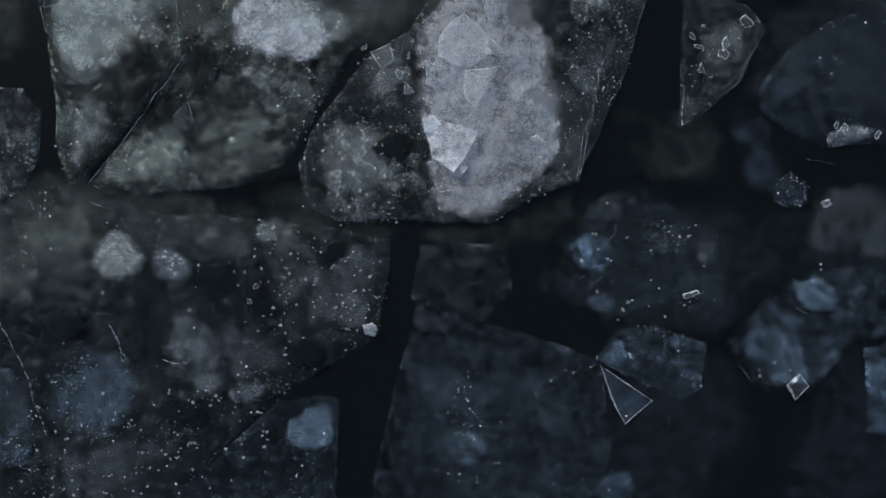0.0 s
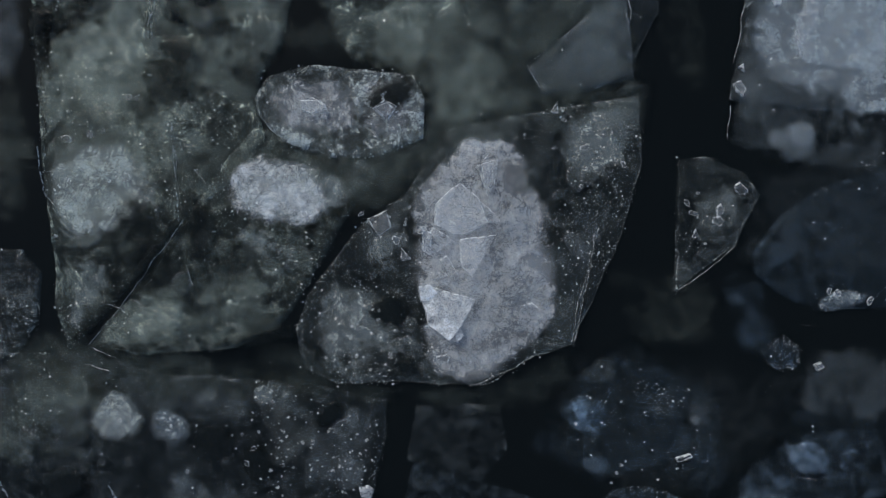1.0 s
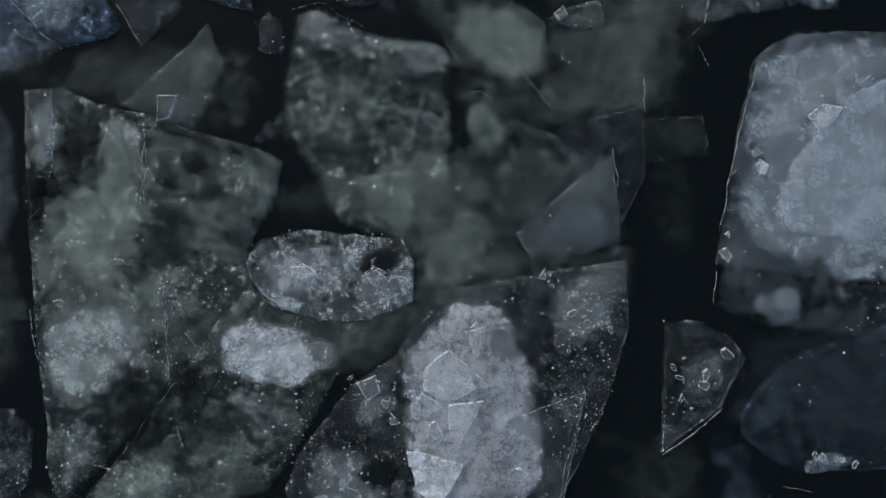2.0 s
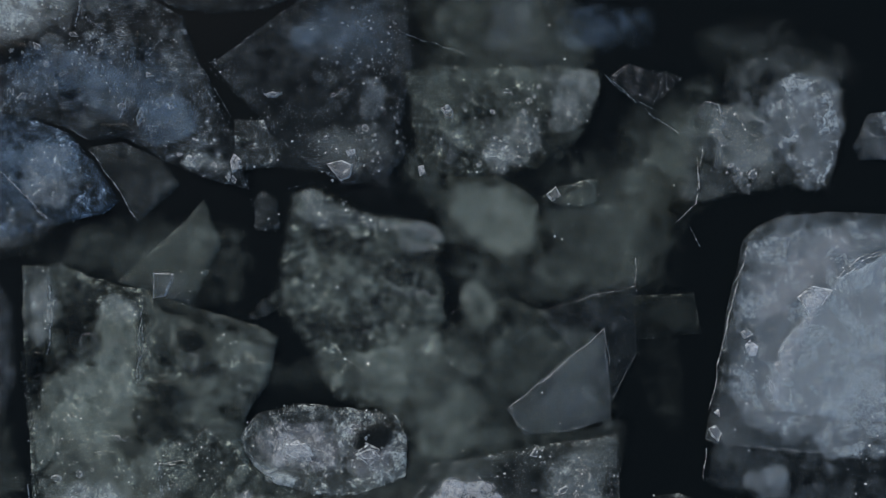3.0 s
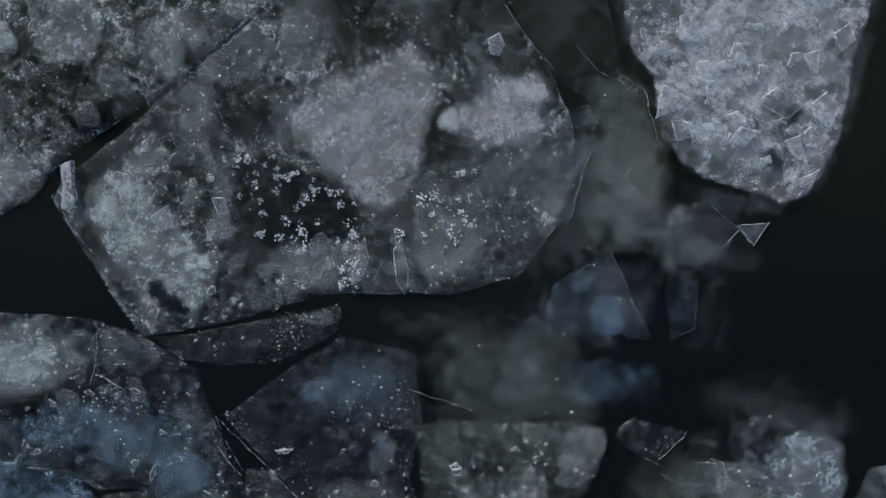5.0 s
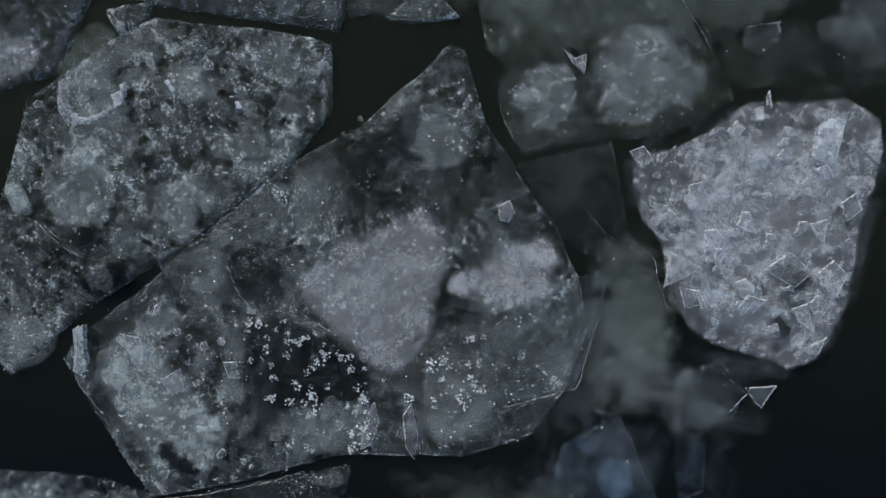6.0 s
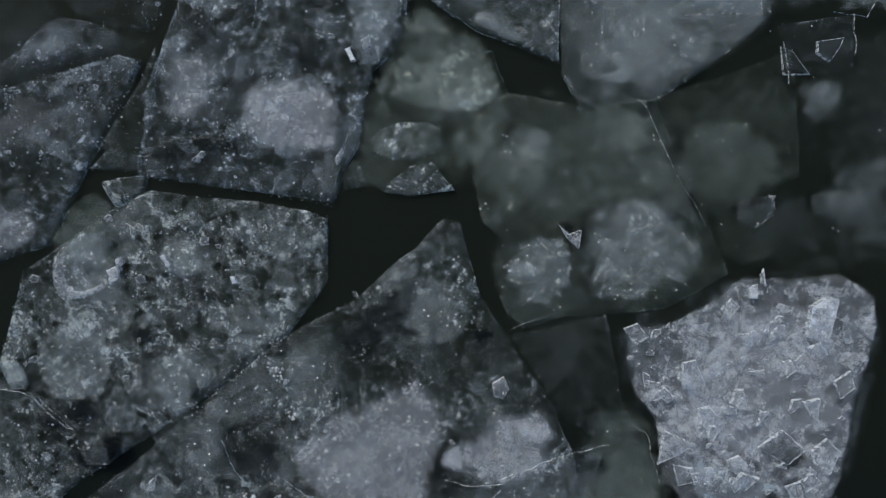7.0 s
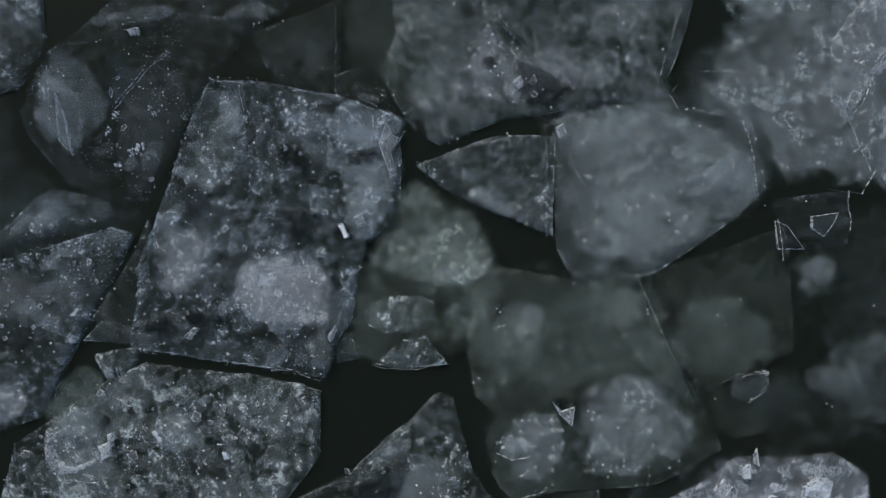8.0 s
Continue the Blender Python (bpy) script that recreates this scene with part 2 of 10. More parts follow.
def slab_mesh(name, pts, top, bottom, relief, dome, jag, grid, field=None):
    """A slab of ice over the outline pts (metres about its own origin): an uneven top that rises by dome towards the middle, and sides down to bottom.
    field: shift and seed of the relief, so that layers on one floe run parallel."""
    serial[0] += 1
    seed = serial[0] * 3.71
    loop = np.array([tuple(v) for v in jagged(pts, grid * 0.9, jag, seed)])
    lo, hi = loop.min(0), loop.max(0)
    gx, gy = np.meshgrid(np.arange(lo[0], hi[0], grid), np.arange(lo[1], hi[1], grid * 0.87))
    gx[::2] += grid * 0.5
    cand = np.stack([gx.ravel(), gy.ravel()], 1)
    cand += np.random.default_rng(serial[0]).uniform(-0.22, 0.22, cand.shape) * grid
    cand = cand[inside(cand, loop)]
    if len(cand):
        cand = cand[rim_distance(cand, loop) > grid * 0.55]
    n = len(loop)
    every = [Vector(p) for p in loop] + [Vector(p) for p in cand]
    vs, _, fs, *_ = delaunay_2d_cdt(every, [(i, (i + 1) % n) for i in range(n)], [], 1, 1e-5)
    flat = np.array([tuple(v) for v in vs])
    rim = rim_distance(flat, loop)
    reach = max(rim.max(), 1e-3)
    ox, oy, own = field or (0.0, 0.0, seed)
    z = np.array([noise.fractal(((x + ox) * 3.1, (y + oy) * 3.1, own), 0.9, 2.1, 5) for x, y in flat]) * relief
    rise = 1 - (1 - np.clip(rim / reach, 0, 1)) ** 2
    z = top + (z if field else z * np.clip(rim / (grid * 2), 0.15, 1)) + dome * rise - 0.012 * np.exp(-rim / 0.02)
    z = np.maximum(z, bottom + 0.006)
    coords = [(x, y, h) for (x, y), h in zip(flat, z)]
    # the sides hang from the outline of the top
    count = {}
    for f in fs:
        for i in range(len(f)):
            e = (f[i], f[(i + 1) % len(f)])
            count[e] = 1
    border = [e for e in count if (e[1], e[0]) not in count]
    low = {}
    for a, b in border:
        for v in (a, b):
            if v not in low:
                low[v] = len(coords)
                coords.append((flat[v][0] * 0.998, flat[v][1] * 0.998, bottom))
    faces = [tuple(f) for f in fs] + [(b, a, low[a], low[b]) for a, b in border]
    me = bpy.data.meshes.new(name)
    me.from_pydata(coords, [], faces)
    attr = me.attributes.new("rim", "FLOAT", "POINT")
    attr.data.foreach_set("value", np.concatenate([rim, np.zeros(len(coords) - len(flat))]).astype(np.float32))
    me.polygons.foreach_set("use_smooth", [True] * len(fs) + [False] * len(border))
    me.update()
    return me, flat, rim, z


def centred(pts):
    c = sum((Vector(p) for p in pts), Vector((0, 0))) / len(pts)
    return c, [tuple(Vector(p) - c) for p in pts]


def part(name, me, material, parent, label=""):
    ob = new(name, me)
    me.materials.append(material)
    ob.parent = parent
    if label:
        tagged(ob, label)
    return ob


def crystal(coords, faces, rng, cx, cy, h, s, turn):
    """Adds one small pyramid of frost."""
    b = len(coords)
    for q in range(3):
        coords.append((cx + s * math.cos(turn + q * 2.1) * rng.uniform(0.6, 1.3), cy + s * math.sin(turn + q * 2.1) * rng.uniform(0.6, 1.3), h - 0.004))
    coords.append((cx + rng.uniform(-0.5, 0.5) * s, cy + rng.uniform(-0.5, 0.5) * s, h + s * 0.7))
    faces.extend([(b, b + 1, b + 3), (b + 1, b + 2, b + 3), (b + 2, b, b + 3)])


def frost(parent, flat, z, rim, per_m2, cell, seed, bare=0.0, size=0.004):
    """Frost crystals grown in clusters on a slab: tiny pyramids, joined. A few are enlarged to imitate sparkles."""
    rng = random.Random(seed)
    coords, faces = [], []
    for (x, y), h, r in zip(flat, z, rim):
        if r < bare:
            continue
        k = noise.fractal((x * 1.9, y * 1.9, seed * 1.3), 0.7, 2.2, 5)
        k = (max(0.0, k + 0.08) ** 1.5 * 1.7 + 0.02) * (1.7 if r < 0.05 and not bare else 1.0) * per_m2 * cell * cell * 4
        while k > 0:
            if rng.random() < k:
                s = size * rng.uniform(0.35, 1.0) * (3.0 if rng.random() < 0.09 else 0.9)
                crystal(coords, faces, rng, x + rng.uniform(-0.5, 0.5) * cell, y + rng.uniform(-0.5, 0.5) * cell, h, s, rng.uniform(0, 6.3))
            k -= 1.0
    if not faces:
        return
    me = bpy.data.meshes.new("frost")
    me.from_pydata(coords, [], faces)
    tagged(part("frost", me, frost_mat, parent), kind="stuff")


def crumbs(host, pts, per_m2, size=0.02, z=0.07):
    """Clumps of crushed ice strewn over a stretch of the host: each clump a handful of crystals, all joined."""
    serial[0] += 1
    rng = random.Random(serial[0] * 7)
    c, own = centred(pts)
    loop = np.array(own)
    lo, hi = loop.min(0), loop.max(0)
    n = int(per_m2 * (hi[0] - lo[0]) * (hi[1] - lo[1]))
    spots = np.array([(rng.uniform(lo[0], hi[0]), rng.uniform(lo[1], hi[1])) for _ in range(n)]).reshape(-1, 2)
    coords, faces = [], []
    for x, y in spots[inside(spots, loop)]:
        reach = size * (1.35 if size > 0.02 else 0.8) * rng.uniform(0.35, 1.5)
        for _ in range(rng.randint(10, 26)):
            turn, far = rng.uniform(0, 6.3), reach * rng.random() ** 0.7
            crystal(coords, faces, rng, x + far * math.cos(turn), y + far * math.sin(turn), host["top"] + z - 0.015 + 0.002 * host["layers"], reach * rng.uniform(0.12, 0.4), rng.uniform(0, 6.3))
    if not faces:
        return
    me = bpy.data.meshes.new("crushed_ice")
    me.from_pydata(coords, [], faces)
    ob = tagged(part("crushed_ice", me, frost_mat, host, "clumps of white crushed ice"), kind="stuff")
    ob.location = (c.x - host.location.x, c.y - host.location.y, 0)


def shard_mesh(own, thick, tilt, seed, material, edge):
    """A flat splinter of ice with bevelled edges: clear top, white rim."""
    rng = random.Random(seed)
    loop = jagged(own, 0.025, 0.007, seed)
    n = len(loop)
    mid = sum(loop, Vector((0, 0))) / n
    reach = max((p - mid).length for p in loop)
    turn = rng.uniform(0, 6.3)
    lean = Vector((math.cos(turn), math.sin(turn))) * tilt
    coords, faces = [], []
    for p in loop:
        coords.append((p.x, p.y, 0.0))
    for p in loop:
        coords.append((p.x, p.y, thick * 0.6 + max(-0.4 * thick, lean.dot(p))))
    w = min(0.009, reach * 0.12)
    for i, p in enumerate(loop):
        q = p + (mid - p).normalized() * w * rng.uniform(0.4, 1.7)
        coords.append((q.x, q.y, thick + max(-0.4 * thick, lean.dot(q))))
    peak = mid + Vector((rng.uniform(-0.2, 0.2), rng.uniform(-0.2, 0.2))) * reach
    coords.append((peak.x, peak.y, thick * 1.15))
    for i in range(n):
        j = (i + 1) % n
        faces += [(i, j, n + j, n + i), (n + i, n + j, 2 * n + j, 2 * n + i), (2 * n + i, 2 * n + j, 3 * n)]
    me = bpy.data.meshes.new("ice_shard")
    me.from_pydata(coords, [], faces)
    attr = me.attributes.new("rim", "FLOAT", "POINT")
    attr.data.foreach_set("value", np.array([0.0] * (2 * n) + [w] * n + [reach], np.float32))
    me.materials.append(material)
    me.materials.append(edge)
    me.polygons.foreach_set("material_index", [1, 1, 0] * n)
    me.update()
    return me


def shard(host, pts, material, thick=0.03, tilt=0.1, z=0.045, label="", name="ice_shard"):
    """A splinter frozen onto its host at the outline pts."""
    serial[0] += 1
    c, own = centred(pts)
    ob = new(name, shard_mesh(own, thick, tilt, serial[0], material, edge_mat))
    ob.parent = host
    ob.location = (c.x - host.location.x, c.y - host.location.y, host["top"] + z - 0.012 + 0.002 * host["layers"])
    if label:
        tagged(ob, label)
    return ob


def loose_shard(pts, material, label, z=0.0, thick=0.04, tilt=0.05):
    """A splinter that floats by itself."""
    serial[0] += 1
    c, own = centred(pts)
    ob = new("ice_shard", shard_mesh(own, thick, tilt, serial[0], material, edge_mat))
    ob.location = (c.x, c.y, z)
    return tagged(ob, label, "ice shard", "loose shards on the lake")


splinters = {}


def strew(host, pts, count, small, large, material, z=0.04, lumpy=False):
    """Splinters of many sizes, or rounded chunks if lumpy, frozen onto the host within the outline pts; they share a
    few meshes. Small white ones double as glints.
    """
    serial[0] += 1
    rng = random.Random(serial[0] * 13)
    kind = (material.name, lumpy)
    if kind not in splinters:
        made = []
        for k in range(9):
            n = rng.choice((6, 7, 8)) if lumpy else rng.choice((3, 4, 4, 5, 6))
            turns = [6.28 * i / n + rng.uniform(-0.4, 0.4) * (0.6 if lumpy else 1) for i in range(n)]
            own = [(0.1 * math.cos(t) * rng.uniform(0.7, 1.0), 0.075 * math.sin(t) * rng.uniform(0.7, 1.0)) for t in turns]
            made.append(shard_mesh(own, 0.025, 0.15, serial[0] * 9 + k, material, faint_edge if lumpy else edge_mat))
        splinters[kind] = made
    loop = np.array(pts)
    lo, hi = loop.min(0), loop.max(0)
    left = count
    for _ in range(count * 20):
        x, y = rng.uniform(lo[0], hi[0]), rng.uniform(lo[1], hi[1])
        if left == 0:
            break
        if not inside(np.array([(x, y)]), loop)[0]:
            continue
        left -= 1
        ob = new("ice_chunk" if lumpy else "ice_shard", rng.choice(splinters[kind]))
        ob.parent = host
        k = (small + (large - small) * rng.random() ** 2) / 0.2
        ob.matrix_basis = pose(x - host.location.x, y - host.location.y, host["top"] + z - 0.012 + 0.002 * host["layers"], rng.uniform(-9, 9), rng.uniform(-9, 9), rng.uniform(0, 360)) @ Matrix.Diagonal((k, k * rng.uniform(0.7, 1.2), k, 1))


def floe(pts, z, material, label, name="ice_floe", category="ice floe", relief=0.012, dome=0.0, jag=0.012, grid=0.05, crystals=60, worn=0, bare=0.0):
    """A floe that floats on the lake, its top z metres above the water."""
    c, own = centred(pts)
    if worn:
        own = rounded(own, worn)
    me, flat, rim, h = slab_mesh(name, own, z, -0.05, relief, dome, jag, grid)
    ob = new(name, me)
    me.materials.append(material)
    ob.location = (c.x, c.y, 0)
    tagged(ob, label, category, "floes on the lake")
    if crystals:
        frost(ob, flat, h, rim, crystals, grid, serial[0], bare)
    ob["top"], ob["relief"], ob["seed"], ob["layers"] = z, relief, serial[0] * 3.71, 0
    return ob


def lump(host, pts, material, rise=0.012, dome=0.01, name="snow_lump", label="", relief=None, jag=0.026, grid=0.035, worn=2, crystals=100, bare=0.0):
    """A cloudy or snowy mass frozen into the top of its host floe."""
    c, own = centred(pts)
    if worn:
        own = rounded(own, worn)
    base = host["top"]
    host["layers"] += 1
    field = (c.x - host.location.x, c.y - host.location.y, host["seed"])
    me, flat, rim, h = slab_mesh(name, own, base + rise + 0.002 * host["layers"], base - 0.02, host["relief"] if relief is None else relief, dome, jag, grid, field)
    ob = part(name, me, material, host, label)
    ob.location = (c.x - host.location.x, c.y - host.location.y, 0)
    if crystals:
        frost(ob, flat, h, rim, crystals, grid, serial[0], bare)
    return ob


def hole(host, pts, deep=0.85):
    """A dark skin laid over the host: a water-filled hole, a crack, or a stretch toned down."""
    return lump(host, pts, hole_mats[deep], rise=0.024, dome=0.0, crystals=0, name="melt_hole", label="dark hole or darkened stretch of the ice", worn=1)


def ridge(host, pts, width=0.005, gaps=0.4, z=0.03, name="frost_line"):
    """A thin broken white line along a fracture or an edge, painting its glint: tapered little prisms."""
    serial[0] += 1
    rng = random.Random(serial[0])
    c, own = centred(pts)
    coords, faces = [], []
    base = host["top"] + z + 0.002 * host["layers"]
    path = []
    for i in range(len(own) - 1):
        a, b = Vector(own[i]), Vector(own[i + 1])
        side = Vector((a.y - b.y, b.x - a.x)).normalized()
        k = max(2, int((b - a).length / 0.015))
        for j in range(k + (i == len(own) - 2)):
            q = a.lerp(b, j / k)
            sway = noise.noise((q.x * 6, q.y * 6, serial[0])) * 0.022 + noise.noise((q.x * 25, q.y * 25, serial[0])) * 0.006
            path.append((q + side * sway * min(1, 4 * j / k * (1 - j / k) + 0.2), side))
    for j, (p, side) in enumerate(path):
        thick = noise.noise((j * 0.23, serial[0] * 1.7, 0)) * 0.5 + 0.5
        w = 0.72 * width * (0.05 if thick < gaps + 0.06 else rng.uniform(0.25, 0.9))
        coords += [(*(p + side * w * 0.5), base - 0.02), (*(p - side * w * 0.5), base - 0.02), (*p, base + w * 0.4)]
    for j in range(len(path) - 1):
        n = 3 * j
        faces += [(n, n + 3, n + 5, n + 2), (n + 4, n + 1, n + 2, n + 5)]
    if not faces:
        return None
    me = bpy.data.meshes.new(name)
    me.from_pydata(coords, [], faces)
    ob = part(name, me, line_mat, host)
    ob.location = (c.x - host.location.x, c.y - host.location.y, 0)
    return ob


# ---- the lake ----
bm = bmesh.new()
bmesh.ops.create_grid(bm, x_segments=40, y_segments=40, size=2000)
me = bpy.data.meshes.new("water")
bm.to_mesh(me)
bm.free()
me.materials.append(water_mat)
tagged(new("water", me), "calm dark lake water between the floes", "water", kind="structure")


# the lower end of the lead: dark floes with round lumps
# the slush sheets imitate soft haze around the floes
f = floe([(-4.18, 0.56), (-3.21, 0.57), (-2.2, 0.33), (-1.08, 0.24), (-1.08, -0.1), (-2.58, -0.15), (-4.19, -0.36)], 0.0193, ice(0.0189, 'olive', rough=0.35, fade=0.25, grain=0.15, lace=0.2), 'thin olive haze sheet beneath the floes', crystals=40, worn=1, relief=0.004, name='slush_patch', category='slush', bare=0.225)
f = floe([(-1.71, 0.72), (-1.08, 0.58), (-0.3, 0.25), (0.37, 0.25), (1.05, 0.59), (1.25, 0.26), (0.71, -0.09), (-0.79, 0.1), (-1.66, 0.14)], 0.0206, ice(0.0132, 'olive', rough=0.35, fade=0.2, grain=0.15, lace=0.2), 'thin dim haze sheet along the lead', crystals=40, worn=1, relief=0.004, name='slush_patch', category='slush', bare=0.18)
f = floe([(-0.4, -0.53), (0.57, -0.72), (1.54, -0.62), (2.51, -0.71), (2.92, -1.68), (2.05, -2.67), (0.1, -2.68), (-0.63, -2.19)], 0.0219, ice(0.00765, 'slate', rough=0.35, fade=0.4, grain=0.15, lace=0.2), 'thin bluish haze sheet beneath the floes', crystals=40, worn=1, relief=0.004, name='slush_patch', category='slush', bare=0.36)
f = floe([(1.28, 1.32), (2, 1.47), (2.49, 1.13), (2.4, 0.5), (1.63, 0.55)], 0.0232, ice(0.015, 'olive', rough=0.35, fade=0.3, grain=0.15, lace=0.2), 'faint haze sheet in the dark lead', crystals=40, worn=1, relief=0.004, name='slush_patch', category='slush', bare=0.27)
f = floe([(2.39, 1.23), (2.68, 1.32), (2.95, 1.08), (2.98, 0.6), (2.89, 0.41), (2.5, 0.55)], 0.0245, ice(0.037, 'blue', rough=0.35, fade=0.22, grain=0.15, lace=0.2), 'soft bluish slush under the surface', crystals=40, worn=1, relief=0.004, name='slush_patch', category='slush', bare=0.198)
f = floe([(2.79, 0.17), (3.37, 0.27), (4.43, 0.18), (4.45, -0.5), (3.24, -0.7), (2.9, -0.32)], 0.0258, ice(0.009, 'slate', rough=0.35, fade=0.3, grain=0.15, lace=0.2), 'soft bluish slush under the surface', crystals=40, worn=1, relief=0.004, name='slush_patch', category='slush', bare=0.27)
f = floe([(3.14, -0.7), (4.45, -0.7), (4.48, -2.55), (2.53, -2.56), (2.91, -1.68)], 0.0271, ice(0.009, 'blue', rough=0.35, fade=0.35, grain=0.15, lace=0.2), 'thin blue slush under the surface', crystals=40, worn=1, relief=0.004, name='slush_patch', category='slush', bare=0.315)
f = floe([(1.92, -0.03), (2.5, -0.08), (2.61, -0.61), (2.27, -0.9), (1.93, -0.52)], 0.0284, ice(0.0174, 'slate', rough=0.35, fade=0.2, grain=0.15, lace=0.2), 'faint bluish slush under the surface', crystals=40, worn=1, relief=0.004, name='slush_patch', category='slush', bare=0.18)
f = floe([(-3.97, 0.49), (-3.15, 0.49), (-2.67, 0.38), (-2.38, 0.3), (-1.56, 0.26), (-0.88, 0.17), (-0.45, 0.1), (-0.56, -0.72), (-0.83, -0.87), (-1.46, -1.26), (-2.33, -2.14), (-2.81, -2.58), (-3.98, -2.59)], 0.05, ice(0.0149, 'steel', mottle=1.15, cloud=2.6, pits=0.8, grain=1.3), 'dark speckled floe with round pale lumps frozen in', crystals=245, jag=0.02)
strew(f, [(-3.87, 0.23), (-2.42, 0.23), (-0.59, 0), (-0.69, -0.67), (-2.33, -2), (-3.59, -2)], 14, 0.08, 0.26, ice(0.015, 'grey', rough=0.5, mottle=0.6, pits=0.3, facet=0.2, grain=0.5), lumpy=True)
lump(f, [(-3.09, -0.13), (-2.97, 0.11), (-2.78, 0.25), (-2.56, 0.06), (-2.5, -0.15), (-2.63, -0.31), (-2.92, -0.3)], ice(0.2, 'grey', rough=0.45, mottle=0.25, pits=0.15, facet=0.1, fade=0.09, grain=0.7, cloud=3.0, lace=0.07), label='round pale snow lump', bare=0.063)
lump(f, [(-2.99, 0.04), (-2.8, 0.11), (-2.61, -0.01), (-2.61, -0.2), (-2.85, -0.25), (-3, -0.15)], ice(0.106, 'grey', rough=0.42, mottle=0.6, pits=0.15, facet=0.1, fade=0.03, grain=0.45, cloud=3.0, lace=0.07), bare=0.021)
lump(f, [(-2.56, -0.1), (-2.47, 0.09), (-2.32, 0.08), (-2.14, -0.1), (-2.1, -0.25), (-2.32, -0.33), (-2.5, -0.26)], ice(0.2, 'steel', rough=0.45, mottle=0.3, pits=0.15, facet=0.1, fade=0.09, grain=0.7, cloud=3.0, lace=0.07), bare=0.063)
lump(f, [(-2.51, -0.88), (-2.37, -0.49), (-2.08, -0.44), (-1.79, -0.68), (-1.72, -1.01), (-1.93, -1.31), (-2.32, -1.26)], ice(0.0833, 'steel', rough=0.42, mottle=0.6, pits=0.15, facet=0.1, fade=0.25, grain=0.45, cloud=3.0, lace=0.07), bare=0.175)
lump(f, [(-2.39, -0.92), (-2.27, -0.73), (-2.08, -0.68), (-1.93, -0.82), (-1.98, -0.97), (-2.22, -0.99)], ice(0.0663, 'steel', rough=0.42, mottle=0.6, pits=0.15, facet=0.1, fade=0.06, grain=0.45, cloud=3.0, lace=0.07), bare=0.042)
lump(f, [(-1.89, -1.21), (-1.76, -1.07), (-1.55, -1.09), (-1.47, -1.23), (-1.64, -1.34), (-1.84, -1.33)], ice(0.11, 'steel', rough=0.42, mottle=0.6, pits=0.15, facet=0.1, fade=0.08, grain=0.45, cloud=3.0, lace=0.07), bare=0.056)
lump(f, [(-3.52, -0.83), (-3.04, -0.64), (-2.61, -0.92), (-2.51, -1.36), (-2.9, -1.7), (-3.43, -1.61)], ice(0.051, 'slate', rough=0.42, mottle=0.6, pits=0.15, facet=0.1, fade=0.3, grain=0.45, cloud=3.0, lace=0.07), bare=0.21)
lump(f, [(-4.05, 0.22), (-3.47, 0.47), (-2.94, 0.33), (-2.75, -0.15), (-3.04, -0.59), (-4.05, -0.55)], ice(0.05, 'olive', rough=0.42, mottle=0.6, pits=0.15, facet=0.1, fade=0.35, grain=0.45, cloud=3.0, lace=0.07), bare=0.245)
lump(f, [(-3.48, -1.56), (-2.8, -1.36), (-2.17, -1.5), (-2.08, -1.84), (-2.8, -2.28), (-3.43, -2.19)], ice(0.0467, 'steel', rough=0.38, mottle=0.45, pits=0.15, facet=0.1, fade=0.3, grain=0.96, cloud=3.0, lace=0.07), crystals=300, bare=0.21)
lump(f, [(-1.65, 0.28), (-1.36, 0.34), (-1.02, 0), (-1.02, -0.38), (-1.45, -0.58), (-1.65, -0.15)], ice(0.06, 'grey', rough=0.38, mottle=0.45, pits=0.15, facet=0.1, fade=0.2, grain=0.96, cloud=3.0, lace=0.07), crystals=300, bare=0.14)
lump(f, [(-1.07, 0.1), (-0.45, 0.1), (-0.55, -0.53), (-0.88, -0.77), (-1.31, -0.63)], ice(0.051, 'steel', rough=0.41, mottle=0.45, pits=0.15, facet=0.1, fade=0.2, grain=1.08, cloud=3.0, lace=0.07), crystals=400, bare=0.14)
lump(f, [(-2.27, 0.26), (-1.84, 0.26), (-1.6, 0.14), (-1.65, -0.1), (-2.08, -0.1)], ice(0.05, 'grey', rough=0.42, mottle=0.6, pits=0.15, facet=0.1, fade=0.12, grain=0.45, cloud=3.0, lace=0.07), bare=0.084)
lump(f, [(-1.98, -0.54), (-1.5, -0.63), (-1.26, -0.92), (-1.5, -1.21), (-1.93, -1.11)], ice(0.0382, 'steel', rough=0.38, mottle=0.45, pits=0.15, facet=0.1, fade=0.2, grain=0.96, cloud=3.0, lace=0.07), crystals=300, bare=0.14)
hole(f, [(-1.07, 0.05), (-0.88, 0.12), (-0.81, -0.02), (-0.93, -0.14), (-1.07, -0.12)])
hole(f, [(-1.36, -0.77), (-1.07, -0.72), (-0.99, -0.92), (-1.16, -1.04), (-1.33, -0.96)])
hole(f, [(-3.48, -0.54), (-3.14, -0.45), (-2.99, -0.69), (-3.33, -0.83)], 0.65)
hole(f, [(-2.51, -1.31), (-2.17, -1.21), (-1.93, -1.4), (-2.32, -1.55)], 0.65)
hole(f, [(-1.74, -0.34), (-1.5, -0.24), (-1.36, -0.53), (-1.6, -0.72)], 0.65)
hole(f, [(-2.13, -0.15), (-1.74, -0.1), (-1.74, -0.44), (-2.08, -0.44)], 0.45)
crumbs(f, [(-3.49, -1.22), (-1.75, -1.17), (-1.36, -1.31), (-2.23, -2.09), (-3.49, -2.1)], 40, size=0.016)
crumbs(f, [(-1.7, 0.24), (-0.45, 0.05), (-0.59, -0.72), (-1.46, -0.92)], 50, size=0.015)
ridge(f, [(-2.85, -0.64), (-2.78, -0.76), (-2.71, -0.93)])
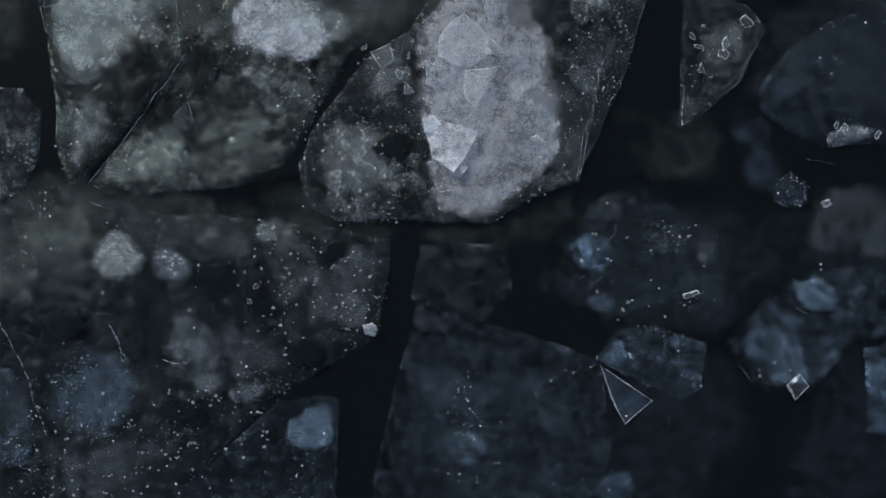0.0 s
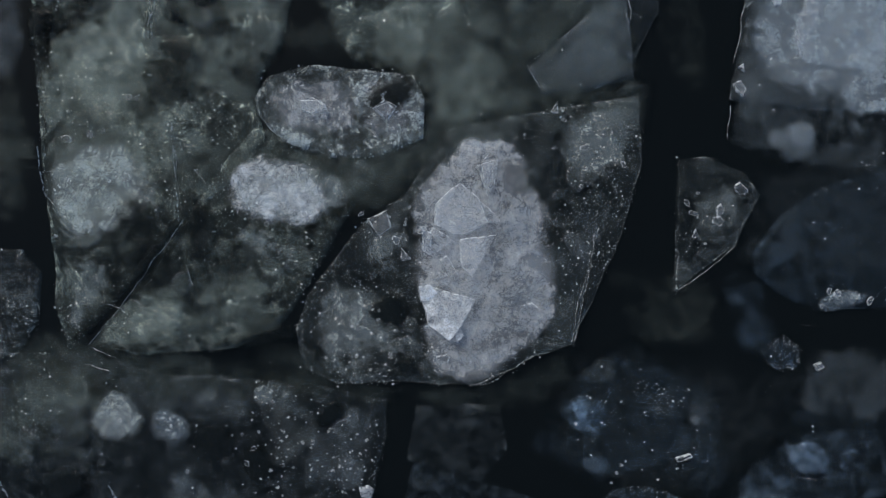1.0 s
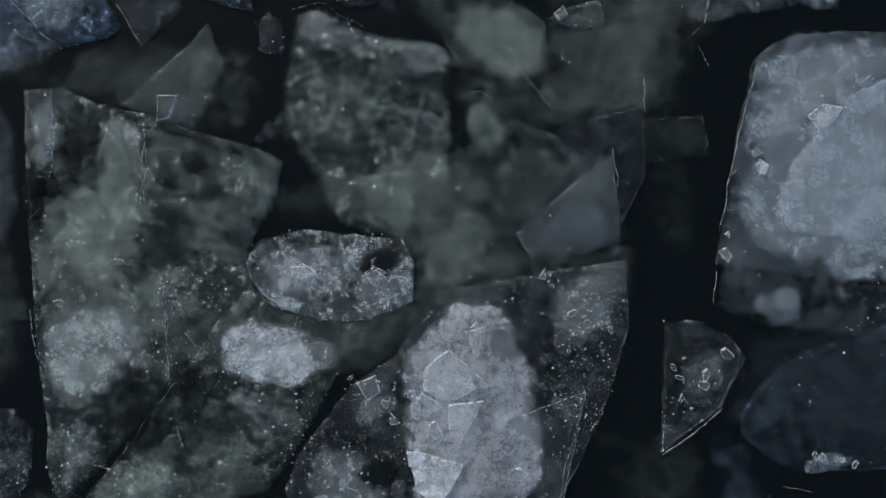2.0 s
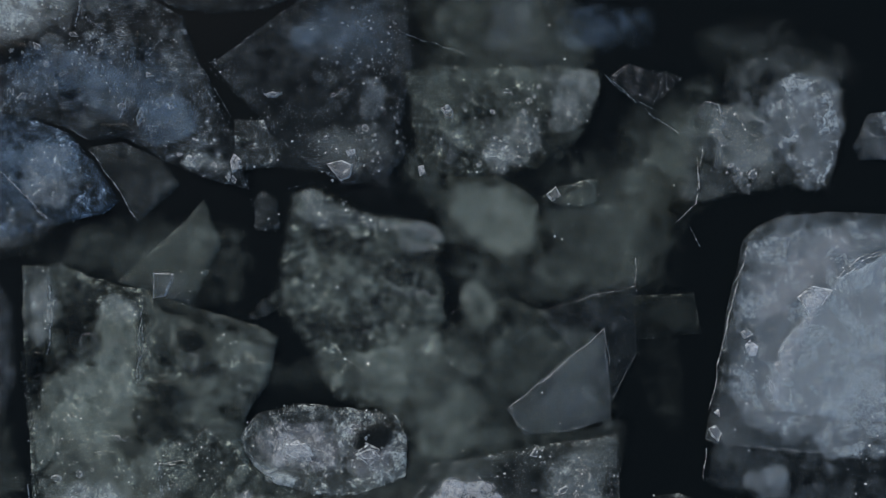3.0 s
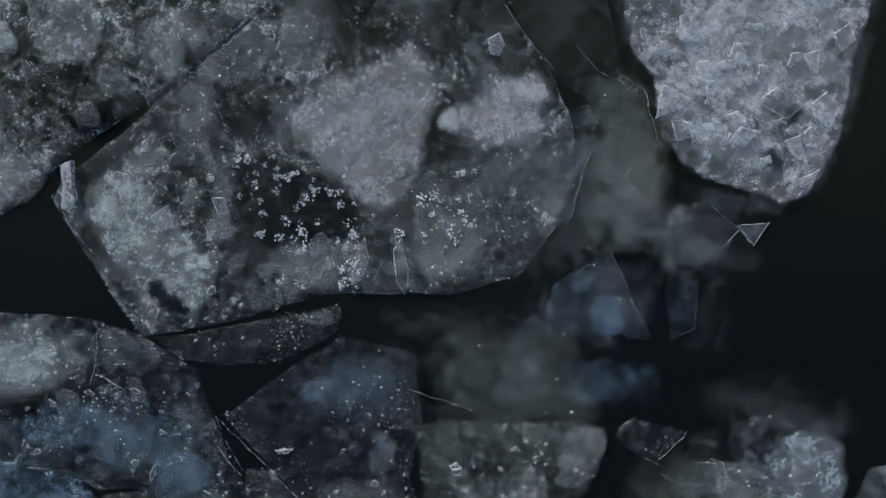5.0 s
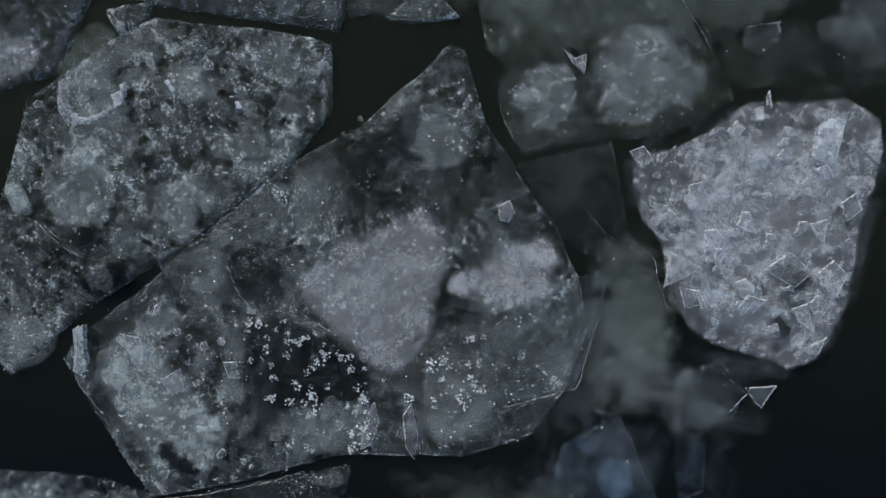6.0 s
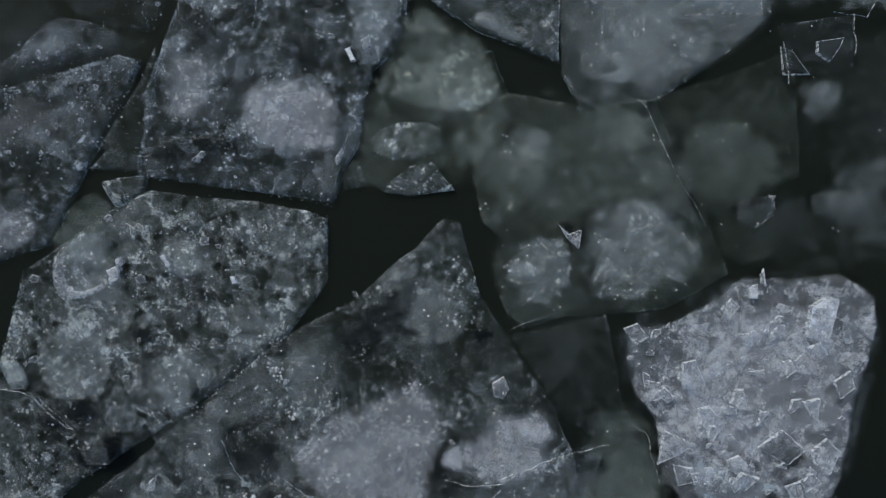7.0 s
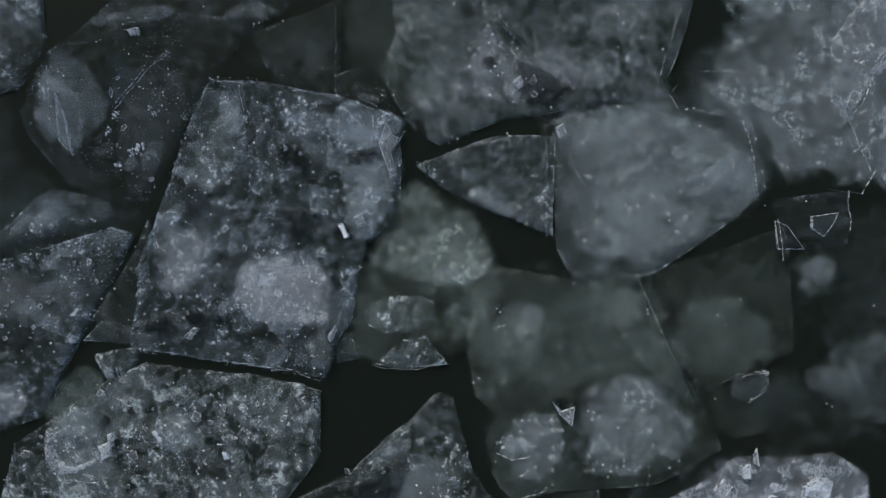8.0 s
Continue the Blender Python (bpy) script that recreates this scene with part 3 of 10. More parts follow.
ridge(f, [(-2.4, -0.93), (-2.27, -0.97), (-2.18, -0.96)])
ridge(f, [(-3.04, 0.41), (-2.83, 0.35)])
strew(f, [(-3.49, 0.13), (-0.88, 0.1), (-1.46, -1.21), (-3.49, -2)], 16, 0.03, 0.1, ice(0.051, 'white', rough=0.35, mottle=0.5, pits=0.2, facet=0.2, grain=0.5))
shard(f, [(-0.69, -0.63), (-0.61, -0.61), (-0.56, -0.65), (-0.58, -0.73), (-0.67, -0.71)], ice(0.359, 'white', rough=0.35, mottle=0.5, pits=0.2, facet=0.2, grain=0.5), label='small bright cube of ice')
ridge(f, [(-3.8, -0.57), (-3.58, -1), (-3.39, -1.59)], width=0.003, gaps=0.4)
ridge(f, [(-2.84, -0.61), (-2.76, -0.81), (-2.73, -0.95)], width=0.006, gaps=0.3)
lump(f, [(-1.6, 0.26), (-1.38, 0.27), (-1.36, 0.11), (-1.53, 0.02), (-1.62, 0.11)], ice(0.09, 'grey', rough=0.6, mottle=0.5, fade=0.04, grain=1.0), crystals=300)
lump(f, [(-0.8, 0.09), (-0.66, 0.06), (-0.71, -0.13), (-0.84, -0.08)], ice(0.07, 'grey', rough=0.5, mottle=0.6, pits=0.3, facet=0.2, grain=0.5, cloud=3.0, lace=0.3, fade=0.04))
lump(f, [(-0.95, -0.37), (-0.66, -0.37), (-0.63, -0.66), (-0.9, -0.71)], ice(0.0425, 'steel', rough=0.6, mottle=0.5, fade=0.06, grain=1.0), crystals=300)
lump(f, [(-3.37, -0.95), (-2.69, -0.76), (-2.59, -1.24), (-2.74, -1.63), (-3.27, -1.68)], ice(0.0255, 'slate', rough=0.5, mottle=0.6, fade=0.15, grain=0.5, lace=0.8))
lump(f, [(-3.5, 0.45), (-3.07, 0.45), (-2.92, 0.11), (-3.22, -0.28), (-3.7, -0.18)], ice(0.03, 'olive', rough=0.5, mottle=0.6, pits=0.3, facet=0.2, grain=0.5, cloud=3.0, lace=0.3, fade=0.15))
crumbs(f, [(-2.93, -1.44), (-1.87, -1.24), (-1.77, -1.53), (-2.35, -2.07), (-3.23, -2.07)], 12, size=0.012)
crumbs(f, [(-1.86, 0.06), (-0.9, 0.06), (-0.61, -0.56), (-1.09, -0.95), (-1.77, -0.56)], 40, size=0.012)
f = floe([(-2.32, -2.14), (-1.45, -1.31), (-1.07, -1.26), (-0.91, -1.29), (-0.93, -2.57), (-2.71, -2.63)], 0.06, ice(0.0181, 'slate', mottle=1.15, cloud=2.6, grain=1.4, pits=0.9), 'narrow grey floe with a pale frosted end', crystals=245)
lump(f, [(-1.38, -1.52), (-1.28, -1.34), (-1.02, -1.27), (-0.91, -1.35), (-0.92, -1.69), (-1.16, -1.74), (-1.35, -1.69)], ice(0.157, 'slate', rough=0.31, mottle=0.45, pits=0.15, facet=0.1, fade=0.06, grain=0.72, cloud=3.0, lace=0.4), bare=0.042)
ridge(f, [(-2.27, -2.08), (-2.08, -1.89), (-1.86, -1.65)], width=0.005)
crumbs(f, [(-2.13, -1.84), (-1.36, -1.31), (-1.45, -1.79), (-1.94, -2.18)], 40, size=0.014)
f = floe([(-0.23, -0.46), (0.33, -0.62), (1.01, -0.81), (1.35, -0.95), (1.45, -1.68), (1.17, -2.61), (-0.73, -2.62), (-0.44, -1.21)], 0.04, ice(0.0139, 'slate', mottle=1.15, cloud=2.6, grain=1.2, pits=0.9), 'thin dark floe sprinkled with frost', crystals=151)
lump(f, [(-0.12, -1.64), (0.04, -1.49), (0.33, -1.54), (0.43, -1.78), (0.19, -1.93), (-0.07, -1.83)], ice(0.0833, 'slate', rough=0.42, mottle=0.6, pits=0.15, facet=0.1, fade=0.14, grain=0.45, cloud=3.0, lace=0.07), bare=0.098)
lump(f, [(1.21, -2.02), (1.4, -1.82), (1.67, -1.87), (1.69, -2.16), (1.35, -2.26)], ice(0.0763, 'blue', rough=0.65, mottle=0.6, pits=0.15, facet=0.1, fade=0.12, grain=0.45, cloud=3.0, lace=0.07), bare=0.084)
lump(f, [(-0.44, -0.96), (0.09, -0.86), (0.62, -1.15), (0.43, -1.59), (-0.29, -1.49)], ice(0.0298, 'slate', rough=0.38, mottle=0.45, pits=0.15, facet=0.1, fade=0.35, grain=0.96, cloud=3.0, lace=0.07), crystals=200, bare=0.245)
lump(f, [(0.47, -0.96), (0.96, -0.95), (1.3, -1.29), (1.06, -1.63), (0.57, -1.49)], ice(0.0298, 'slate', rough=0.38, mottle=0.45, pits=0.15, facet=0.1, fade=0.25, grain=0.96, cloud=3.0, lace=0.07), crystals=200, bare=0.175)
lump(f, [(-0.32, -0.45), (0.04, -0.52), (0.09, -0.72), (-0.25, -0.77)], ice(0.0263, 'steel', rough=0.42, mottle=0.6, pits=0.15, facet=0.1, fade=0.1, grain=0.45, cloud=3.0, lace=0.07), bare=0.07)
f = floe([(-0.21, 0.05), (0.52, 0.06), (0.59, -0.33), (0.35, -0.63), (-0.29, -0.43)], 0.03, ice(0.0125, 'steel', mottle=1.15, cloud=2.6, grain=0.3, pits=0.9), 'thin clear plate of black ice', crystals=7)
f = floe([(1.32, -0.94), (1.51, -0.69), (1.82, -0.66), (2.26, -0.8), (2.22, -1.19), (2.05, -1.3), (1.64, -1.12)], 0.05, ice(0.0575, 'slate', mottle=1.15, cloud=2.6, grain=1.6, pits=0.9), 'small blue-grey floe dusted with frost', crystals=245)
lump(f, [(1.32, -0.93), (1.46, -0.73), (1.58, -0.78), (1.58, -0.95), (1.41, -1)], ice(0.106, 'slate', rough=0.42, mottle=0.6, pits=0.15, facet=0.1, fade=0.04, grain=0.45, cloud=3.0, lace=0.07), bare=0.028)
f = floe([(0.71, -0.33), (1.09, 0.25), (1.33, 0.49), (1.67, 0.69), (2.01, 0.4), (2.44, 0.26), (2.5, -0.32), (2.26, -0.71), (1.92, -0.51), (1.29, -0.64)], 0.045, ice(0.0125, 'blue', mottle=1.15, cloud=2.6, pits=0.8, fade=0.12, grain=1.5), 'dark bluish floe with a frosted corner', crystals=245, bare=0.108)
lump(f, [(0.97, 0.01), (1.07, 0.2), (1.33, 0.2), (1.5, -0.03), (1.43, -0.23), (1.12, -0.2)], ice(0.106, 'blue', rough=0.65, mottle=0.6, pits=0.15, facet=0.1, fade=0.12, grain=0.45, cloud=3.0, lace=0.07), bare=0.084)
lump(f, [(1.12, 0.11), (1.26, 0.13), (1.29, -0.08), (1.19, -0.08)], ice(0.14, 'blue', rough=0.65, mottle=0.6, pits=0.15, facet=0.1, fade=0.03, grain=0.45, cloud=3.0, lace=0.07), bare=0.021)
lump(f, [(1.15, -0.44), (1.34, -0.3), (1.53, -0.44), (1.39, -0.61)], ice(0.06, 'slate', rough=0.36, mottle=0.45, pits=0.15, facet=0.1, fade=0.09, grain=0.9, cloud=3.0, lace=0.07), bare=0.063)
lump(f, [(2.1, 0.07), (2.22, 0.22), (2.39, 0.12), (2.37, -0.12), (2.15, -0.14)], ice(0.078, 'steel', rough=0.36, mottle=0.45, pits=0.15, facet=0.1, fade=0.09, grain=0.9, cloud=3.0, lace=0.07), bare=0.063)
lump(f, [(1.14, 0.35), (1.33, 0.49), (1.54, 0.59), (1.57, 0.26), (1.28, 0.21)], ice(0.04, 'grey', rough=0.41, mottle=0.45, pits=0.15, facet=0.1, fade=0.08, grain=1.2, cloud=3.0, lace=0.07), crystals=300, bare=0.056)
lump(f, [(1.76, 0.21), (2.1, 0.26), (2.1, -0.08), (1.77, -0.08)], ice(0.035, 'steel', rough=0.38, mottle=0.45, pits=0.15, facet=0.1, fade=0.12, grain=0.96, cloud=3.0, lace=0.07), crystals=200, bare=0.084)
crumbs(f, [(1.05, 0.25), (2.44, 0.26), (2.4, -0.51), (1.2, -0.62)], 22, size=0.014)
shard(f, [(2.03, -0.37), (2.15, -0.33), (2.17, -0.36), (2.05, -0.41)], ice(0.051, 'white', rough=0.35, mottle=0.5, pits=0.2, facet=0.2, grain=0.5))
f = floe([(2.4, -0.76), (2.64, -0.51), (2.9, -0.24), (3.16, -0.13), (3.78, -0.09), (4.18, -0.69), (3.56, -0.79), (3.13, -1.3), (2.65, -1.15), (2.45, -0.94)], 0.06, ice(0.0363, 'slate', mottle=1.15, cloud=2.6, facet=0.7, fade=0.08, grain=1.3, pits=0.9), 'pale blue-grey floe, rough and frosted', crystals=226, bare=0.072)
lump(f, [(2.49, -0.75), (2.87, -0.53), (3.09, -0.79), (3.17, -1.2), (2.78, -1.16), (2.54, -0.94)], ice(0.091, 'slate', rough=0.42, mottle=0.6, pits=0.15, facet=0.6, fade=0.12, grain=0.45, cloud=3.0, lace=0.4), bare=0.084)
lump(f, [(2.94, -0.27), (3.25, -0.19), (3.42, -0.43), (3.3, -0.57), (3.04, -0.51)], ice(0.156, 'slate', rough=0.42, mottle=0.6, pits=0.15, facet=0.1, fade=0.05, grain=0.45, cloud=3.0, lace=0.07), bare=0.035)
shard(f, [(2.92, -1.15), (3.02, -1.04), (3.11, -1.15), (2.99, -1.27)], ice(0.051, 'steel', rough=0.35, mottle=0.5, pits=0.2, facet=0.2, grain=0.5))
ridge(f, [(2.5, -0.97), (2.64, -1.13), (2.79, -1.21)])
ridge(f, [(2.99, -0.46), (3.11, -0.54), (3.26, -0.56)])
f = floe([(3.03, 0.27), (3.22, 0.58), (3.6, 0.65), (4.42, 0.56), (4.43, -0.11), (3.37, -0.14), (3.08, 0.02)], 0.031, ice(0.0438, 'steel', rough=0.35, mottle=0.4, fade=0.22, grain=0.15, lace=0.2), 'pale bluish slush mass under the surface', crystals=40, worn=1, relief=0.004, name='slush_patch', category='slush', bare=0.198)
loose_shard([(3.25, 0.42), (3.31, 0.45), (3.34, 0.4), (3.28, 0.37)], ice(0.222, 'white', rough=0.35, mottle=0.5, pits=0.2, facet=0.2, grain=0.5), 'tiny bright chip of ice')
f = floe([(3.64, -0.84), (4.44, -0.69), (4.45, -1.67), (3.68, -1.57)], 0.04, ice(0.073, 'blue', mottle=0.95), 'bluish floe with a rounded end', crystals=56)
f = floe([(-4.17, -0.99), (-3.74, -1.03), (-3.59, -1.42), (-3.59, -1.86), (-4.18, -1.96)], 0.04, ice(0.0476, 'slate', mottle=0.95), 'small bluish floe with frost', crystals=56)
f = floe([(2.8, 0.52), (2.96, 0.66), (3.12, 0.55), (3.09, 0.4), (2.92, 0.38)], 0.04, ice(0.03, 'slate', mottle=0.9, grain=1.6), 'small frosted lump of ice', crystals=540)
f = floe([(2.71, 1.41), (2.95, 1.73), (3.24, 1.94), (4.38, 2.33), (4.4, 0.97), (3.3, 0.89), (2.96, 1.03), (2.74, 1.2)], 0.05, ice(0.013, 'blue', mottle=0.5, grain=0.5), 'dark blue floe with frost on one side', crystals=108)
lump(f, [(3.21, 0.96), (3.35, 1.09), (3.71, 1.1), (3.72, 0.96), (3.43, 0.88), (3.24, 0.89)], ice(0.195, 'steel', rough=0.36, mottle=0.45, pits=0.15, facet=0.8, fade=0.05, grain=0.9, cloud=3.0, lace=0.5), bare=0.035)
lump(f, [(2.75, 1.41), (3.04, 1.74), (3.13, 1.65), (3.09, 1.32), (2.8, 1.17)], ice(0.0324, 'blue', rough=0.65, mottle=0.6, pits=0.15, facet=0.1, fade=0.08, grain=0.45, cloud=3.0, lace=0.07), bare=0.056)
ridge(f, [(3.08, 0.79), (3.2, 0.77), (3.32, 0.74)])
strew(f, [(3.25, 1.11), (3.7, 1.11), (3.71, 0.93), (3.27, 0.9)], 5, 0.05, 0.14, ice(0.12, 'white', rough=0.35, mottle=0.5, pits=0.2, facet=0.2, grain=0.5))
f = floe([(2.05, 2.19), (2.27, 2.22), (2.61, 2.08), (2.74, 1.89), (2.54, 1.46), (2.02, 1.06), (2.04, 1.65)], 0.06, ice(0.044, 'grey', mottle=0.95, pits=0.7, facet=0.6, grain=1.4), 'three-cornered grey floe with frosted edges', crystals=297)
lump(f, [(2.08, 1.88), (2.41, 2.02), (2.67, 1.88), (2.46, 1.5), (2.1, 1.5)], ice(0.078, 'grey', rough=0.34, mottle=0.45, pits=0.15, facet=0.1, fade=0.15, grain=0.84, cloud=3.0, lace=0.07), bare=0.105)
ridge(f, [(2.02, 1.06), (2.28, 1.24), (2.54, 1.46)], gaps=0.3)
ridge(f, [(2.02, 1.08), (2.03, 1.41)], gaps=0.3)
crumbs(f, [(2.1, 1.98), (2.65, 1.98), (2.47, 1.46), (2.07, 1.22)], 30, size=0.016)
strew(f, [(2.1, 1.98), (2.65, 1.98), (2.47, 1.46), (2.07, 1.22)], 6, 0.05, 0.16, ice(0.071, 'white', rough=0.35, mottle=0.5, pits=0.2, facet=0.2, grain=0.5))
hole(f, [(2.09, 1.4), (2.17, 1.45), (2.23, 1.38), (2.18, 1.28), (2.11, 1.31)])
f = floe([(-4.16, 1.42), (-3.63, 1.39), (-3.47, 1.19), (-3.51, 0.76), (-3.68, 0.47), (-4.16, 0.32)], 0.05, ice(0.085, 'grey', mottle=0.95, grain=1.4), 'rounded grey frosted floe end', crystals=270)
loose_shard([(1.35, -0.99), (1.81, -1.3), (1.57, -1.51), (1.46, -1.32)], ice(0.055, 'blue', rough=0.35, mottle=0.5, pits=0.2, facet=0.2, grain=0.5), 'blue three-cornered shard with bright edges', thick=0.045)
ridge(f, [(1.34, -0.95), (1.68, -1.09), (2.02, -1.26)], width=0.004)

# haze between the floes, painted as thin pale slush sheets in the gaps
f = floe([(0.1, 4.43), (1.18, 4.45), (1.83, 4.11), (1.74, 3.67), (0.7, 3.65), (0.11, 3.84)], 0.0193, ice(0.039, 'olive', rough=0.35, fade=0.4, grain=0.15, lace=0.2), 'thin olive haze sheet between the floes', crystals=30, worn=1, relief=0.004, name='slush_patch', category='slush', bare=0.36)
f = floe([(1.51, 5.57), (2.09, 5.63), (2.22, 4.17), (1.78, 3.87), (1.52, 4.55)], 0.0206, ice(0.044, 'olive', rough=0.35, fade=0.4, grain=0.15, lace=0.2), 'thin olive haze sheet between the floes', crystals=30, worn=1, relief=0.004, name='slush_patch', category='slush', bare=0.36)
f = floe([(-1.87, 5.47), (-0.99, 5.58), (-0.15, 5.01), (-0.24, 4.67), (-1.18, 4.8)], 0.0219, ice(0.039, 'steel', rough=0.35, fade=0.35, grain=0.15, lace=0.2), 'thin bluish haze sheet between the floes', crystals=30, worn=1, relief=0.004, name='slush_patch', category='slush', bare=0.315)
f = floe([(-0.35, 5.4), (0.24, 5.21), (0.25, 4.43), (-0.24, 4.62)], 0.0232, ice(0.049, 'olive', rough=0.35, fade=0.35, grain=0.15, lace=0.2), 'thin grey haze sheet between the floes', crystals=30, worn=1, relief=0.004, name='slush_patch', category='slush', bare=0.315)
f = floe([(1.78, 3.72), (2.42, 3.73), (2.4, 2.64), (1.85, 2.83)], 0.0245, ice(0.01, 'olive', rough=0.35, fade=0.3, grain=0.15, lace=0.2), 'faint haze sheet in the dark lead', crystals=30, worn=1, relief=0.004, name='slush_patch', category='slush', bare=0.27)
f = floe([(-3.42, 3.59), (-2.44, 3.65), (-1.46, 3.37), (-1.64, 2.58), (-2.73, 2.37), (-3.42, 2.65)], 0.0258, ice(0.06, 'olive', rough=0.35, fade=0.4, grain=0.15, lace=0.2), 'thin olive haze sheet under the long floe', crystals=30, worn=1, relief=0.004, name='slush_patch', category='slush', bare=0.36)
f = floe([(0.12, 6.93), (1.1, 7.35), (1.49, 7.51), (2.19, 7.32), (2.06, 6.68), (1.38, 6.37), (0.63, 6.25), (0.08, 6.53)], 0.0271, ice(0.032, 'steel', rough=0.35, fade=0.45, grain=0.15, lace=0.2), 'thin grey haze sheet between the floes', crystals=30, worn=1, relief=0.004, name='slush_patch', category='slush', bare=0.405)
f = floe([(-0.03, 6.98), (1.3, 7.16), (1.59, 5.77), (0.65, 5.45), (-0.15, 5.83)], 0.0284, ice(0.049, 'olive', rough=0.15, mottle=0.35, fade=0.4, grain=0.15, lace=0.2), 'pale misty haze sheet', crystals=30, worn=1, relief=0.004, name='slush_patch', category='slush', bare=0.36)
f = floe([(-0.26, 6.23), (0.39, 6.29), (0.51, 5.35), (-0.19, 5.28)], 0.018, ice(0.066, 'olive', rough=0.35, fade=0.35, grain=0.15, lace=0.2), 'thin olive haze sheet between the floes', crystals=30, worn=1, relief=0.004, name='slush_patch', category='slush', bare=0.315)
f = floe([(1.99, 5.78), (2.58, 6.04), (2.7, 5.2), (2.47, 4.59), (2.01, 4.83)], 0.0193, ice(0.054, 'olive', rough=0.35, fade=0.35, grain=0.15, lace=0.2), 'pale olive haze sheet', crystals=30, worn=1, relief=0.004, name='slush_patch', category='slush', bare=0.315)
f = floe([(1.11, 5.01), (1.71, 5.12), (2.21, 4.99), (2.22, 4.39), (1.13, 4.36)], 0.0206, ice(0.054, 'olive', rough=0.35, fade=0.4, grain=0.15, lace=0.2), 'thin olive haze sheet between the floes', crystals=30, worn=1, relief=0.004, name='slush_patch', category='slush', bare=0.36)
f = floe([(1.21, 9.13), (1.95, 9.14), (2.11, 8.65), (2.08, 7.67), (1.4, 7.5), (1.08, 8.34)], 0.0219, ice(0.078, 'olive', rough=0.35, fade=0.35, grain=0.15, lace=0.2), 'olive misty haze sheet', crystals=30, worn=1, relief=0.004, name='slush_patch', category='slush', bare=0.315)
f = floe([(1.78, 8.01), (2.77, 7.88), (3.08, 7.34), (2.4, 6.98), (1.8, 7.22)], 0.0232, ice(0.066, 'grey', rough=0.35, fade=0.35, grain=0.15, lace=0.2), 'thin grey haze sheet between the floes', crystals=30, worn=1, relief=0.004, name='slush_patch', category='slush', bare=0.315)
f = floe([(-0.77, 6.96), (0.12, 7.03), (0.72, 6.89), (0.53, 6.45), (-0.36, 6.47)], 0.0245, ice(0.026, 'olive', rough=0.35, fade=0.3, grain=0.15, lace=0.2), 'thin dim haze sheet between the floes', crystals=30, worn=1, relief=0.004, name='slush_patch', category='slush', bare=0.27)
f = floe([(1.94, 7.37), (2.63, 7.38), (2.76, 6.5), (2.07, 6.38)], 0.0258, ice(0.018, 'steel', rough=0.35, fade=0.4, grain=0.15, lace=0.2), 'faint bluish haze sheet between the floes', crystals=30, worn=1, relief=0.004, name='slush_patch', category='slush', bare=0.36)
f = floe([(-1.51, 6.5), (-0.07, 6.78), (0.05, 5.74), (-1.04, 5.61)], 0.0271, ice(0.034, 'steel', rough=0.35, fade=0.4, grain=0.15, lace=0.2), 'thin bluish haze sheet under the floe', crystals=30, worn=1, relief=0.004, name='slush_patch', category='slush', bare=0.36)
f = floe([(2.46, 6.49), (3.2, 6.6), (3.81, 6.12), (3.82, 5.72), (2.63, 5.7)], 0.0284, ice(0.01, 'grey', rough=0.35, fade=0.35, grain=0.15, lace=0.2), 'thin grey haze sheet between the floes', crystals=30, worn=1, relief=0.004, name='slush_patch', category='slush', bare=0.315)
f = floe([(1.11, 9.08), (1.97, 8.95), (2.2, 7.95), (1.77, 7.29), (0.96, 7.46)], 0.018, ice(0.066, 'olive', rough=0.35, fade=0.35, grain=0.15, lace=0.2), 'olive misty haze sheet', crystals=30, worn=1, relief=0.004, name='slush_patch', category='slush', bare=0.315)
f = floe([(0.21, 10.55), (0.91, 10.67), (1.53, 9.89), (0.97, 8.87), (0.44, 9.71)], 0.0193, ice(0.018, 'grey', rough=0.35, fade=0.3, grain=0.15, lace=0.2), 'faint haze sheet in the dark lead', crystals=30, worn=1, relief=0.004, name='slush_patch', category='slush', bare=0.27)
f = floe([(-1.08, 11.9), (0.04, 12.29), (0.61, 11.77), (0.34, 11.01), (-0.5, 10.98), (-1.06, 11.26)], 0.0206, ice(0.092, 'olive', rough=0.35, fade=0.35, grain=0.15, lace=0.2), 'misty olive haze sheet between the floes', crystals=30, worn=1, relief=0.004, name='slush_patch', category='slush', bare=0.315)
f = floe([(-0.04, 11.79), (1, 12.03), (1.91, 11.72), (2.3, 10.74), (1.01, 10.54), (0.11, 10.7)], 0.0219, ice(0.0292, 'olive', rough=0.35, fade=0.35, grain=0.15, lace=0.2), 'misty olive haze sheet under the hazy floe', crystals=30, worn=1, relief=0.004, name='slush_patch', category='slush', bare=0.315)
f = floe([(1.66, 11.86), (3.08, 12.21), (3.28, 11.07), (2.3, 10.69), (1.83, 11.22)], 0.0232, ice(0.0225, 'olive', rough=0.35, fade=0.4, grain=0.15, lace=0.2), 'misty olive haze sheet between the floes', crystals=30, worn=1, relief=0.004, name='slush_patch', category='slush', bare=0.36)
f = floe([(2.78, 12.3), (3.71, 12.64), (4.7, 12.67), (4.78, 11.08), (3.09, 11.02)], 0.0245, ice(0.0225, 'grey', rough=0.35, fade=0.4, grain=0.15, lace=0.2), 'thin grey haze sheet between the floes', crystals=30, worn=1, relief=0.004, name='slush_patch', category='slush', bare=0.36)
f = floe([(2.35, 10.84), (3.08, 11.12), (4.09, 10.86), (4.12, 10.26), (2.52, 10.2)], 0.0258, ice(0.0255, 'grey', rough=0.35, fade=0.35, grain=0.15, lace=0.2), 'thin grey haze sheet between the floes', crystals=30, worn=1, relief=0.004, name='slush_patch', category='slush', bare=0.315)
